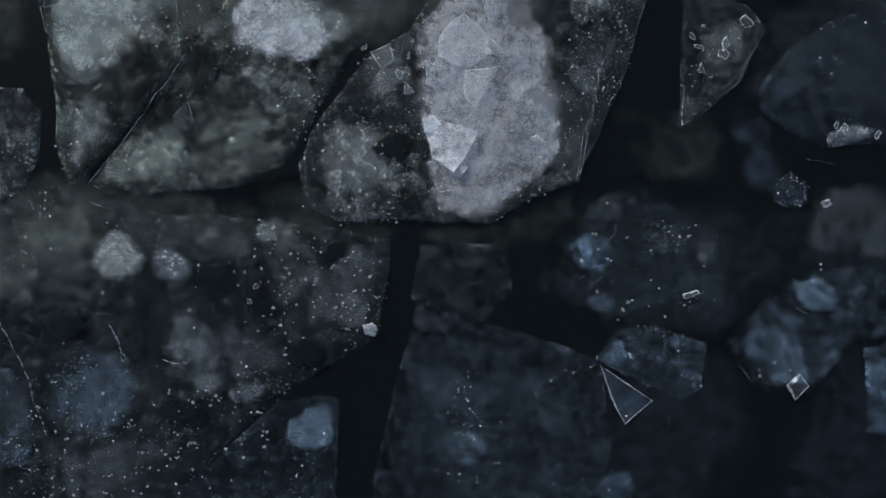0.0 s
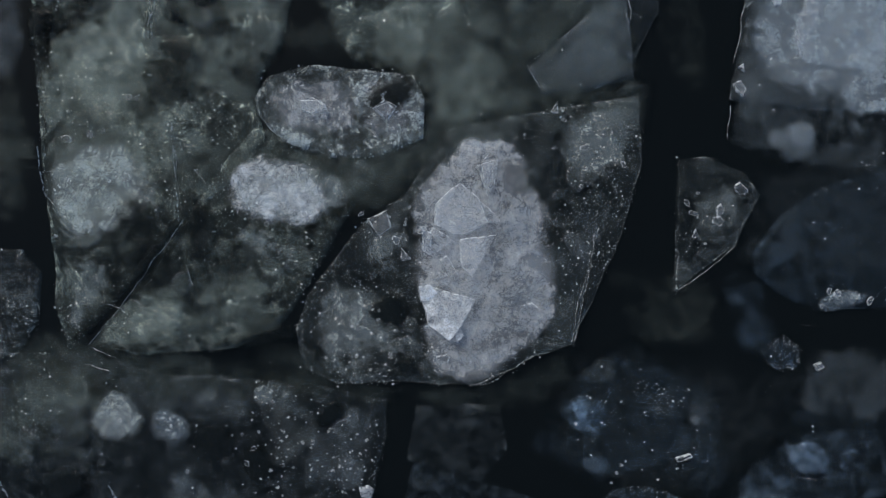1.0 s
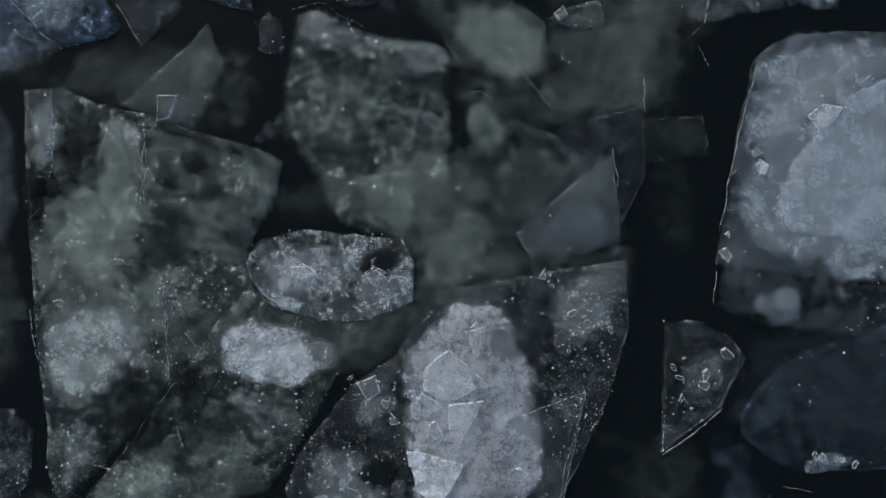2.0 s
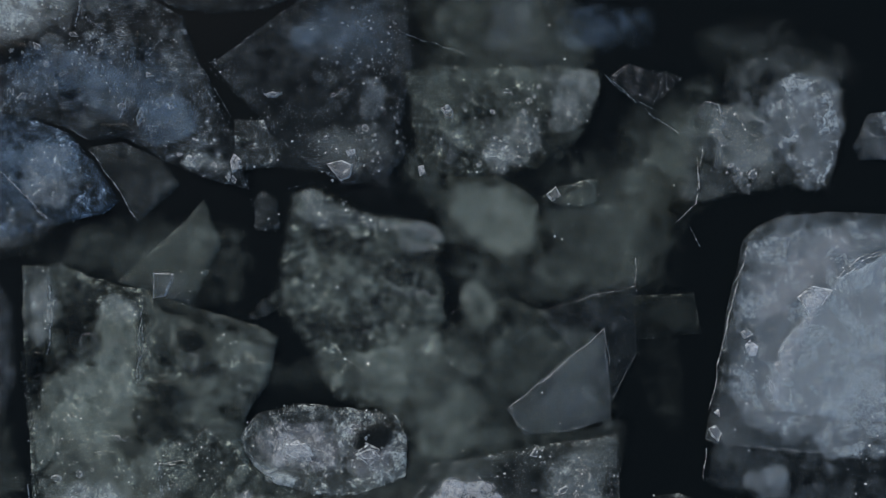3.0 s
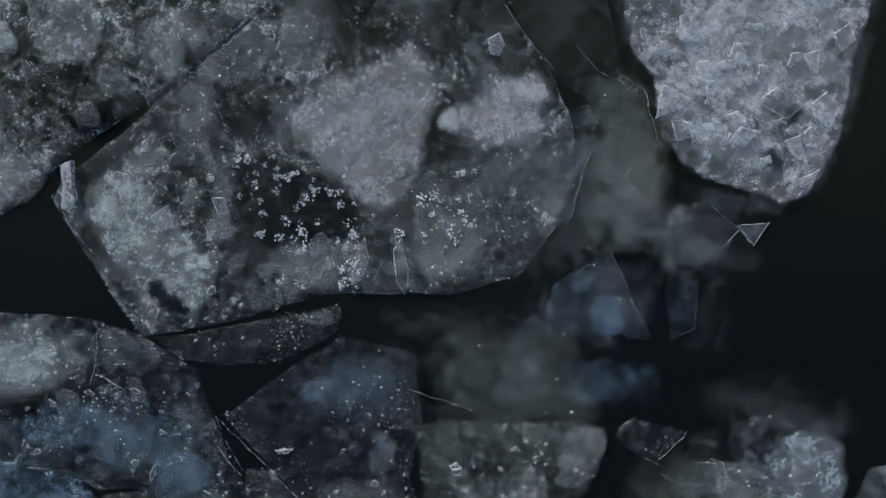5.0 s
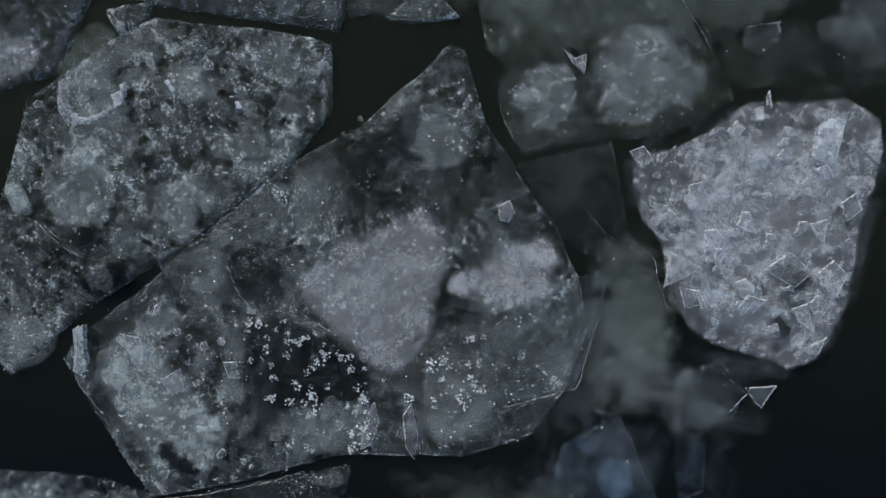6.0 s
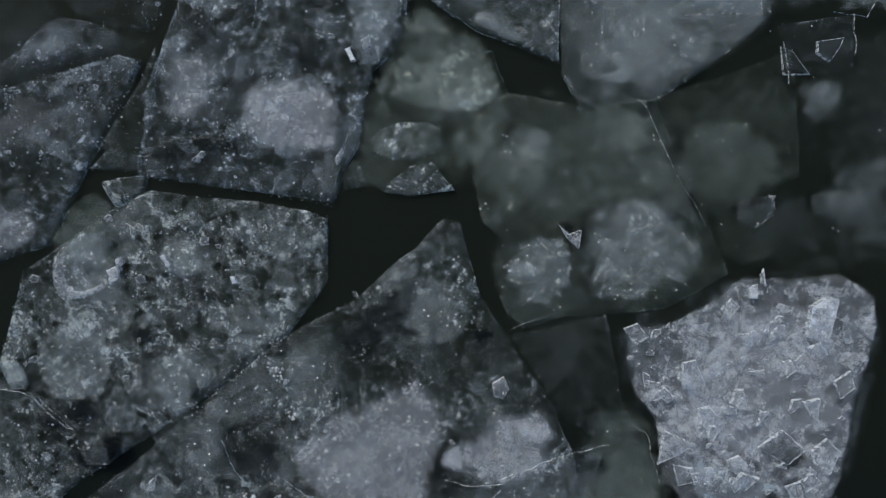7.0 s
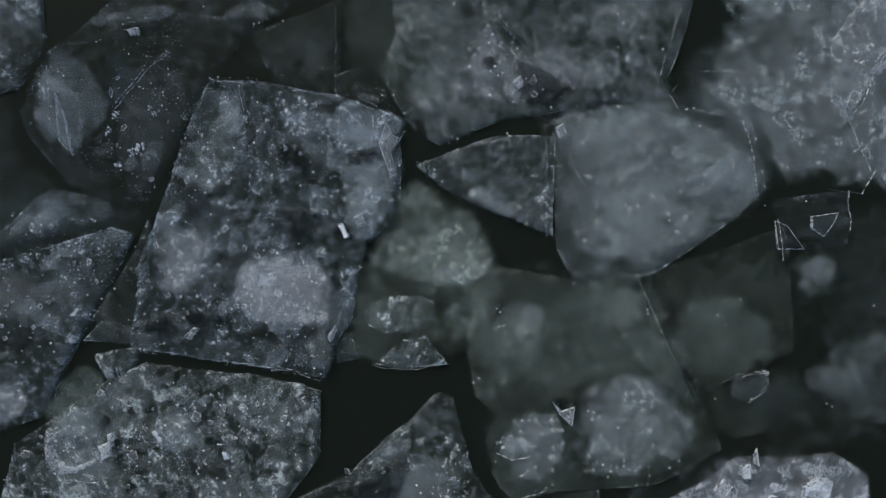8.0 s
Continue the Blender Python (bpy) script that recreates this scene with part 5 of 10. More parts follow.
lump(f, [(0.83, 2.3), (1.21, 2.7), (1.71, 2.66), (1.57, 2.02), (1.07, 1.85)], ice(0.121, 'grey', rough=0.41, mottle=0.45, pits=0.15, facet=0.1, fade=0.18, grain=1.08, cloud=3.0, lace=0.5), crystals=300, bare=0.126)
lump(f, [(-0.79, 1.48), (-0.5, 1.79), (-0.28, 1.65), (-0.38, 1.2), (-0.69, 1.12)], ice(0.072, 'grey', rough=0.42, mottle=0.6, pits=0.15, facet=0.1, fade=0.14, grain=0.45, cloud=3.0, lace=0.07), bare=0.098)
lump(f, [(1.02, 1.87), (1.55, 1.87), (1.41, 1.3), (1.08, 1.21)], ice(0.06, 'steel', rough=0.42, mottle=0.6, pits=0.15, facet=0.1, fade=0.14, grain=0.45, cloud=3.0, lace=0.07), bare=0.098)
hole(f, [(-0.63, 0.89), (-0.52, 1.02), (-0.34, 1.01), (-0.23, 0.89), (-0.28, 0.76), (-0.45, 0.71), (-0.59, 0.77)])
hole(f, [(-0.62, 1.36), (-0.56, 1.39), (-0.5, 1.13), (-0.55, 1.09)])
hole(f, [(-0.4, 0.48), (-0.21, 0.51), (-0.13, 0.27), (-0.4, 0.28)])
shard(f, [(-0.05, 1.79), (0.07, 1.91), (0.16, 1.97), (0.31, 1.85), (0.4, 1.64), (0.23, 1.54), (0.1, 1.53), (-0.06, 1.62)], ice(0.222, 'white', rough=0.35, mottle=0.5, pits=0.2, facet=0.2, grain=0.5), z=0.09, label='large clear shard with bright edges')
shard(f, [(0.29, 1.86), (0.48, 1.69), (0.5, 1.64), (0.39, 1.64)], ice(0.184, 'white', rough=0.35, mottle=0.5, pits=0.2, facet=0.2, grain=0.5), z=0.085)
shard(f, [(0.07, 1.52), (-0.07, 1.6), (-0.13, 1.48), (-0.03, 1.39), (0.11, 1.48)], ice(0.12, 'white', rough=0.35, mottle=0.5, pits=0.2, facet=0.2, grain=0.5), z=0.085)
shard(f, [(0.16, 1.5), (0.46, 1.54), (0.37, 1.37), (0.26, 1.17), (0.17, 1.28)], ice(0.222, 'white', rough=0.35, mottle=0.5, pits=0.2, facet=0.2, grain=0.5), z=0.1, label='curved shard with bright edges')
shard(f, [(-0.19, 1.1), (-0.03, 1.09), (0.29, 0.99), (0.18, 0.77), (0.08, 0.64), (-0.1, 0.76)], ice(0.502, 'white', rough=0.35, mottle=0.5, pits=0.2, facet=0.2, grain=0.5), z=0.1, thick=0.05, label='brightest white shard of ice')
shard(f, [(-0.19, 1.1), (-0.09, 1.13), (-0.02, 1.05), (-0.09, 0.97), (-0.17, 0.98)], ice(0.502, 'white', rough=0.35, mottle=0.5, pits=0.2, facet=0.2, grain=0.5), z=0.12)
shard(f, [(0.34, 2.15), (0.39, 2.21), (0.44, 2.1), (0.41, 1.9), (0.35, 2.01)], ice(0.15, 'white', rough=0.35, mottle=0.5, pits=0.2, facet=0.2, grain=0.5), z=0.085)
shard(f, [(0.1, 0.75), (0.17, 0.8), (0.2, 0.68), (0.14, 0.63)], ice(0.309, 'white', rough=0.35, mottle=0.5, pits=0.2, facet=0.2, grain=0.5), z=0.09)
shard(f, [(0.7, 0.94), (0.77, 0.97), (0.85, 0.91), (0.79, 0.85)], ice(0.094, 'white', rough=0.35, mottle=0.5, pits=0.2, facet=0.2, grain=0.5), z=0.08)
shard(f, [(0.05, 1.36), (0.15, 1.2), (0.08, 1.18), (-0.01, 1.32)], ice(0.071, 'white', rough=0.35, mottle=0.5, pits=0.2, facet=0.2, grain=0.5), z=0.085)
shard(f, [(-0.16, 1.58), (-0.07, 1.55), (-0.09, 1.36), (-0.15, 1.39)], ice(0.184, 'white', rough=0.35, mottle=0.5, pits=0.2, facet=0.2, grain=0.5), z=0.085)
lump(f, [(0.74, 1.32), (1.34, 1.58), (1.28, 1.32), (1.2, 0.94), (1.14, 0.58), (0.96, 0.7)], ice(0.02, 'steel', rough=0.15, mottle=0.3, pits=0.1, facet=0.05, grain=0.15, cloud=3.0, lace=0.1), worn=0, rise=0.05, dome=0.0, relief=0.004, name='ice_plate', label='thin clear three-cornered plate', crystals=20)
ridge(f, [(-0.18, 0.58), (-0.09, 0.56), (-0.17, 0.62)])
ridge(f, [(1.34, 1.61), (1.25, 1.16), (1.14, 0.63)], gaps=0.45, z=0.06)
ridge(f, [(0.79, 1.4), (1.34, 1.61)], gaps=0.3, z=0.06)
ridge(f, [(0.25, 0.24), (0.56, 0.37), (0.8, 0.5)], width=0.005)
strew(f, [(0.83, 2.64), (1.69, 2.64), (1.51, 1.98), (0.93, 1.88)], 10, 0.04, 0.14, ice(0.071, 'white', rough=0.35, mottle=0.5, pits=0.2, facet=0.2, grain=0.5))
crumbs(f, [(-1.12, 1.1), (-0.31, 1.11), (-0.3, 0.34), (-1.07, 0.34)], 45, size=0.016)
crumbs(f, [(-0.5, 1.77), (-0.26, 1.78), (-0.26, 1.3), (-0.5, 1.3)], 30)
strew(f, [(-0.69, 1.77), (-0.21, 1.78), (-0.21, 1.3), (-0.69, 1.3)], 6, 0.04, 0.12, ice(0.15, 'white', rough=0.35, mottle=0.5, pits=0.2, facet=0.2, grain=0.5))
strew(f, [(-0.21, 1.97), (0.83, 2.16), (0.94, 0.73), (-0.01, 0.34)], 10, 0.05, 0.16, ice(0.071, 'white', rough=0.35, mottle=0.5, pits=0.2, facet=0.2, grain=0.5))
ridge(f, [(1.17, 1.56), (1.32, 1.57), (1.27, 1.32), (1.17, 0.93), (1.12, 0.6)], width=0.004, gaps=0.45)
ridge(f, [(-0.13, 1.6), (0.06, 1.55), (0.14, 1.46)], width=0.006, gaps=0.2)
ridge(f, [(0.14, 1.48), (0.16, 1.27), (0.26, 1.12)], width=0.006, gaps=0.2)
lump(f, [(0.74, 1.84), (0.95, 1.89), (1.03, 1.17), (0.96, 0.74), (0.72, 0.55), (0.64, 1.17)], ice(0.1, 'mauve', rough=0.15, mottle=0.3, pits=0.1, facet=0.05, grain=0.15, cloud=3.0, lace=0.1, fade=0.1))
lump(f, [(-0.03, 0.55), (0.35, 0.64), (0.69, 0.55), (0.45, 0.28), (0.07, 0.23)], ice(0.12, 'mauve', rough=0.15, mottle=0.3, pits=0.1, facet=0.05, grain=0.15, cloud=3.0, lace=0.1, fade=0.08))
shard(f, [(0.3, 2.12), (0.47, 2.17), (0.45, 1.95), (0.39, 1.86)], ice(0.12, 'white', rough=0.35, mottle=0.5, pits=0.2, facet=0.2, grain=0.5), z=0.085)
shard(f, [(-0.63, 1.67), (-0.46, 1.74), (-0.42, 1.6), (-0.53, 1.52)], ice(0.12, 'white', rough=0.35, mottle=0.5, pits=0.2, facet=0.2, grain=0.5), z=0.05)
shard(f, [(-0.34, 1.43), (-0.25, 1.33), (-0.34, 1.31)], ice(0.12, 'white', rough=0.35, mottle=0.5, pits=0.2, facet=0.2, grain=0.5), z=0.05)

# second stretch: holed floe, olive floe, smooth white floe
f = floe([(-1.65, 3.37), (-0.96, 3.48), (0.03, 3), (0.03, 2.61), (-0.76, 2.99), (-1.4, 2.98)], 0.0258, ice(0.018, 'olive', rough=0.35, fade=0.2, grain=0.15, lace=0.2), 'dim haze sheet between the floes', crystals=30, worn=1, relief=0.004, name='slush_patch', category='slush', bare=0.18)
f = floe([(-0.32, 2.8), (0.17, 3.45), (0.95, 3.85), (1.64, 3.71), (1.8, 3.03), (1.7, 2.68), (0.97, 2.5), (0.18, 2.56)], 0.0271, ice(0.0468, 'olive', rough=0.35, mottle=0.6, fade=0.3, grain=0.15, lace=0.2), 'wide olive haze sheet', crystals=30, worn=1, relief=0.004, name='slush_patch', category='slush', bare=0.27)
f = floe([(0.1, 5.01), (0.68, 4.97), (1.06, 4.59), (1.04, 4.29), (0.7, 4.19), (0.2, 4.33)], 0.0284, ice(0.06, 'olive', rough=0.35, fade=0.2, grain=0.15, lace=0.2), 'soft grey slush under the surface', crystals=30, worn=1, relief=0.004, name='slush_patch', category='slush', bare=0.18)
f = floe([(0.93, 4.88), (1.47, 4.94), (2.06, 4.8), (2.07, 4.12), (1.49, 3.91), (0.99, 4.1)], 0.018, ice(0.0308, 'olive', rough=0.35, fade=0.25, grain=0.15, lace=0.2), 'dim olive slush under the surface', crystals=30, worn=1, relief=0.004, name='slush_patch', category='slush', bare=0.225)
f = floe([(1.85, 5.48), (2.38, 5.68), (2.45, 4.81), (2.16, 4.61), (1.81, 4.99)], 0.0193, ice(0.0396, 'olive', rough=0.35, fade=0.2, grain=0.15, lace=0.2), 'dim grey slush under the surface', crystals=30, worn=1, relief=0.004, name='slush_patch', category='slush', bare=0.18)
f = floe([(1.68, 4.01), (2.37, 4.07), (2.48, 3.63), (1.79, 3.62)], 0.0206, ice(0.015, 'olive', rough=0.35, fade=0.2, grain=0.15, lace=0.2), 'faint haze sheet in the dark lead', crystals=30, worn=1, relief=0.004, name='slush_patch', category='slush', bare=0.18)
f = floe([(-1.6, 2.69), (-1.48, 2.88), (-1.14, 2.97), (-0.65, 2.95), (-0.25, 2.9), (-0.15, 2.71), (-0.16, 2.37), (-0.55, 2.21), (-0.94, 2.2), (-1.23, 2.28), (-1.52, 2.5)], 0.085, ice(0.19, 'grey', mottle=0.95, facet=0.6, grain=1.5), 'pale frosted floe with a dark round hole', crystals=350, jag=0.02)
strew(f, [(-1.53, 2.79), (-0.75, 2.9), (-0.74, 2.36), (-1.33, 2.35)], 8, 0.06, 0.18, ice(0.1, 'grey', rough=0.5, mottle=0.6, pits=0.3, facet=0.2, grain=0.5), lumpy=True)
lump(f, [(-1.58, 2.7), (-1.16, 2.96), (-0.75, 2.86), (-0.68, 2.39), (-1.23, 2.29)], ice(0.251, 'mauve', rough=0.38, mottle=0.45, pits=0.15, facet=0.1, fade=0.14, grain=0.96, cloud=3.0, lace=0.07), crystals=300, bare=0.098)
lump(f, [(-0.8, 2.88), (-0.26, 2.9), (-0.15, 2.38), (-0.64, 2.26)], ice(0.195, 'mauve', rough=0.28, mottle=0.45, pits=0.15, facet=0.1, fade=0.14, grain=0.6, cloud=3.0, lace=0.07), bare=0.098)
lump(f, [(-1.37, 2.31), (-1.23, 2.46), (-1.08, 2.36), (-1.15, 2.25)], ice(0.251, 'grey', rough=0.36, mottle=0.45, pits=0.15, facet=0.1, fade=0.04, grain=0.9, cloud=3.0, lace=0.07), bare=0.028)
lump(f, [(-0.79, 2.81), (-0.62, 2.86), (-0.65, 2.52), (-0.74, 2.47)], ice(0.195, 'grey', rough=0.36, mottle=0.45, pits=0.15, facet=0.1, fade=0.05, grain=0.9, cloud=3.0, lace=0.07), bare=0.035)
hole(f, [(-0.69, 2.63), (-0.58, 2.81), (-0.43, 2.89), (-0.28, 2.85), (-0.23, 2.69), (-0.33, 2.58), (-0.52, 2.56)], 0.65)
shard(f, [(-1.15, 2.66), (-1.09, 2.69), (-0.98, 2.63), (-0.95, 2.56), (-1.03, 2.55), (-1.13, 2.6)], ice(0.082, 'white', rough=0.35, mottle=0.5, pits=0.2, facet=0.2, grain=0.5), label='clear oval chip of ice')
shard(f, [(-0.57, 2.61), (-0.48, 2.67), (-0.38, 2.62), (-0.43, 2.54), (-0.52, 2.54)], ice(0.222, 'white', rough=0.35, mottle=0.5, pits=0.2, facet=0.2, grain=0.5))
ridge(f, [(-1.31, 2.92), (-1.23, 2.85), (-1.19, 2.77)], width=0.012, gaps=0.2)
crumbs(f, [(-1.58, 2.84), (-1.14, 2.94), (-1.13, 2.31), (-1.52, 2.5)], 50, size=0.016)
crumbs(f, [(-0.94, 2.85), (-0.26, 2.86), (-0.26, 2.32), (-0.84, 2.31)], 35, size=0.016)
strew(f, [(-1.53, 2.84), (-0.26, 2.86), (-0.26, 2.32), (-1.23, 2.31)], 10, 0.03, 0.1, ice(0.15, 'white', rough=0.35, mottle=0.5, pits=0.2, facet=0.2, grain=0.5))
hole(f, [(-0.65, 2.72), (-0.52, 2.83), (-0.32, 2.84), (-0.29, 2.65), (-0.46, 2.53), (-0.61, 2.6)], 0.65)
shard(f, [(-0.58, 2.59), (-0.46, 2.64), (-0.36, 2.57), (-0.46, 2.49)], ice(0.12, 'white', rough=0.35, mottle=0.5, pits=0.2, facet=0.2, grain=0.5), z=0.08)
shard(f, [(-1.19, 2.66), (-1.02, 2.67), (-0.96, 2.59), (-1.1, 2.54), (-1.18, 2.58)], ice(0.12, 'white', rough=0.35, mottle=0.5, pits=0.2, facet=0.2, grain=0.5), z=0.05)
f = floe([(-1.21, 4.85), (-0.97, 4.92), (-0.73, 4.8), (-0.48, 4.68), (0.08, 4.63), (0.23, 4.38), (0.21, 3.79), (0.17, 3.01), (-0.17, 2.73), (-0.8, 2.99), (-1.05, 3.43), (-1.35, 3.77), (-1.59, 3.71), (-1.35, 4.01), (-1.26, 4.5)], 0.06, ice(0.0825, 'olive', mottle=0.9, fade=0.13, grain=0.6), 'olive-grey floe with a pale frosted rim', crystals=60, bare=0.117)
strew(f, [(-1.17, 4.75), (0.1, 4.57), (0.07, 3.1), (-0.76, 3.29)], 6, 0.1, 0.3, ice(0.041, 'olive', rough=0.5, mottle=0.6, pits=0.3, facet=0.2, grain=0.5), lumpy=True)
lump(f, [(-1.2, 4.84), (-0.97, 4.91), (-0.72, 4.79), (-0.47, 4.66), (0.08, 4.61), (0.22, 4.38), (-0.09, 4.43), (-0.58, 4.48), (-1.18, 4.52)], ice(0.129, 'grey', rough=0.38, mottle=0.45, pits=0.15, facet=0.1, fade=0.08, grain=0.96, cloud=3.0, lace=0.07), crystals=300, bare=0.056)
lump(f, [(-1.26, 4.45), (-0.58, 4.51), (-0.23, 4.12), (-0.56, 3.58), (-1.15, 3.72)], ice(0.091, 'olive', rough=0.42, mottle=0.6, pits=0.15, facet=0.1, fade=0.25, grain=0.45, cloud=3.0, lace=0.07), bare=0.175)
lump(f, [(-0.34, 4.56), (0.15, 4.52), (0.2, 4.28), (-0.18, 4.22)], ice(0.106, 'grey', rough=0.42, mottle=0.6, pits=0.15, facet=0.1, fade=0.12, grain=0.45, cloud=3.0, lace=0.07), bare=0.084)
lump(f, [(-0.33, 4.03), (0.06, 4.08), (0.09, 3.92), (-0.28, 3.9)], ice(0.091, 'grey', rough=0.42, mottle=0.6, pits=0.15, facet=0.1, fade=0.06, grain=0.45, cloud=3.0, lace=0.07), bare=0.042)
lump(f, [(-0.95, 3.43), (-0.18, 3.64), (0.12, 3.21), (-0.21, 2.81), (-0.75, 3)], ice(0.072, 'olive', rough=0.42, mottle=0.6, pits=0.15, facet=0.1, fade=0.25, grain=0.45, cloud=3.0, lace=0.07), bare=0.175)
lump(f, [(-1.59, 3.72), (-1.37, 3.99), (-1.3, 3.77), (-1.49, 3.69)], ice(0.066, 'grey', rough=0.42, mottle=0.6, pits=0.15, facet=0.1, fade=0.05, grain=0.45, cloud=3.0, lace=0.07), bare=0.035)
ridge(f, [(-1.21, 4.86), (-0.95, 4.92), (-0.78, 4.81), (-0.58, 4.71)], width=0.005)
ridge(f, [(-0.76, 3.49), (-0.67, 3.38), (-0.54, 3.29)], gaps=0.3)
ridge(f, [(0.16, 3.46), (0.2, 3.39)])
ridge(f, [(0.1, 4.63), (0.21, 4.46), (0.22, 4.38)], gaps=0.5)
crumbs(f, [(-0.83, 4.85), (-0.48, 4.66), (-0.48, 4.56), (-0.78, 4.7)], 60, size=0.014)
f = floe([(0.26, 4.06), (0.47, 4.16), (0.65, 3.99), (0.7, 3.7), (0.51, 3.56), (0.27, 3.67)], 0.0699, ice(0.124, 'olive', rough=0.35, mottle=0.3, fade=0.1, grain=0.15, lace=0.2), 'soft round grey slush lump', crystals=30, worn=1, relief=0.004, name='slush_patch', category='slush', bare=0.09)
ridge(f, [(0.33, 4.16), (0.42, 4.18), (0.56, 4.06)], gaps=0.3, width=0.005)
f = floe([(0.73, 2.95), (1.15, 3.33), (1.56, 3.66), (1.62, 3.19), (1.64, 2.89), (1.25, 2.77), (0.87, 2.74)], 0.08, ice(0.06, 'steel', rough=0.15, mottle=0.3, pits=0.1, facet=0.05, grain=0.15, cloud=3.0, lace=0.1), 'clear three-cornered plate with bright edges', crystals=12)
ridge(f, [(0.83, 2.8), (0.72, 2.98)], gaps=0.1, width=0.008)
ridge(f, [(0.72, 2.98), (1.19, 3.37), (1.55, 3.69)], gaps=0.55, width=0.005)
ridge(f, [(1.55, 3.69), (1.6, 3.37)], gaps=0.5, width=0.004)
lump(f, [(0.85, 2.93), (1.19, 3.32), (1.58, 3.23), (1.56, 2.89), (1.2, 2.81)], ice(0.06, 'steel', rough=0.14, mottle=0.3, pits=0.15, facet=0.1, fade=0.15, grain=0.06, cloud=3.0, lace=0.07), bare=0.105)
f = floe([(-2.7, 4.04), (-2.39, 4.32), (-2.1, 4.58), (-1.95, 4.76), (-1.87, 4.56), (-1.81, 4.36), (-1.94, 4.09), (-2.05, 3.83), (-2.38, 3.94)], 0.05, ice(0.0585, 'olive', rough=0.15, mottle=0.3, pits=0.1, facet=0.05, grain=0.15, cloud=3.0, lace=0.1), 'thin olive plate of ice', crystals=6)
lump(f, [(-2.18, 4.44), (-1.94, 4.71), (-1.82, 4.37), (-2.04, 4.25)], ice(0.055, 'olive', rough=0.14, mottle=0.3, pits=0.15, facet=0.1, fade=0.1, grain=0.06, cloud=3.0, lace=0.07), bare=0.07)
ridge(f, [(-2.37, 4.13), (-2.06, 4.12)], gaps=0.2, width=0.005)
ridge(f, [(-1.88, 4.12), (-1.75, 4.1)], gaps=0.2, width=0.006)
shard(f, [(-2.36, 4.12), (-2.18, 4.11), (-2.25, 3.92), (-2.36, 3.9)], ice(0.021, 'steel', rough=0.35, mottle=0.5, pits=0.2, facet=0.2, grain=0.5))
lump(f, [(-2.38, 4.12), (-2.06, 4.11), (-2.06, 3.84), (-2.36, 3.94)], ice(0.035, 'steel', rough=0.15, mottle=0.3, pits=0.1, facet=0.05, grain=0.15, cloud=3.0, lace=0.1, fade=0.01), worn=0, name='ice_plate')
f = floe([(2.78, 4.47), (2.91, 4.6), (3.1, 4.68), (3.48, 4.72), (4.84, 4.66), (4.88, 2.63), (3.42, 2.62), (2.88, 2.66), (2.48, 2.71), (2.5, 2.88), (2.57, 3.2), (2.66, 3.89)], 0.1, ice(0.06, 'steel', rough=0.1, mottle=0.4, pits=0, facet=0, grain=0.1, lace=0.05), 'large smooth pale blue-white floe', crystals=20)
lump(f, [(2.98, 3.18), (3.04, 3.35), (3.05, 3.59), (3.25, 3.76), (3.22, 4), (3.48, 4.08), (3.58, 4.18), (3.9, 4.38), (4.82, 4.44), (4.86, 2.89), (3.61, 2.9), (3.05, 2.99)], ice(0.227, 'steel', rough=0.04, mottle=0.3, pits=0, facet=0, fade=0.02, grain=0.12, cloud=3.0, lace=0.07), label='whiter upper layer', worn=0, jag=0.03, bare=0.014, rise=0.04)
lump(f, [(2.73, 4.31), (3.33, 4.63), (3.95, 4.59), (3.53, 4.08), (3.11, 3.64), (2.67, 3.73)], ice(0.175, 'mauve', rough=0.04, mottle=0.3, pits=0, facet=0, fade=0.25, grain=0.06, cloud=3.0, lace=0.07), bare=0.175)
lump(f, [(2.98, 3.01), (2.95, 3.25), (3.08, 3.64), (3.3, 3.86), (3.2, 3.98), (3.53, 4.08), (3.3, 3.69), (3.12, 3.25), (3.08, 2.96)], ice(0.195, 'white', rough=0.31, mottle=0.45, pits=0.15, facet=0.1, fade=0.03, grain=0.72, cloud=3.0, lace=0.07), worn=0, bare=0.021, rise=0.04)
shard(f, [(2.75, 3.56), (2.79, 3.61), (2.86, 3.56), (2.84, 3.47), (2.79, 3.47)], ice(0.359, 'white', rough=0.35, mottle=0.5, pits=0.2, facet=0.2, grain=0.5))
shard(f, [(2.71, 3.67), (2.76, 3.71), (2.81, 3.66), (2.74, 3.62)], ice(0.15, 'white', rough=0.35, mottle=0.5, pits=0.2, facet=0.2, grain=0.5))
shard(f, [(3.19, 3.98), (3.31, 4.08), (3.48, 4.05), (3.41, 3.93), (3.29, 3.83)], ice(0.222, 'white', rough=0.35, mottle=0.5, pits=0.2, facet=0.2, grain=0.5), thick=0.02)
ridge(f, [(2.76, 4.41), (2.65, 3.97), (2.56, 3.54), (2.46, 3)], gaps=0.5, width=0.003)
ridge(f, [(2.95, 3.3), (3.03, 3.11), (3.05, 3.03)], width=0.01, gaps=0.3)
ridge(f, [(3.54, 4.15), (3.73, 4.33), (3.91, 4.39)], width=0.006, gaps=0.2)
lump(f, [(3.62, 4.29), (4.1, 4.39), (4.82, 4.3), (4.83, 4.06), (3.91, 4.05), (3.64, 4.14)], ice(0.0864, 'blue', rough=0.65, mottle=0.6, pits=0.3, facet=0.2, grain=0.5, cloud=3.0, lace=0.3, fade=0.03))
ridge(f, [(3.6, 4.17), (3.76, 4.31), (4.01, 4.37)], width=0.006, gaps=0.2)
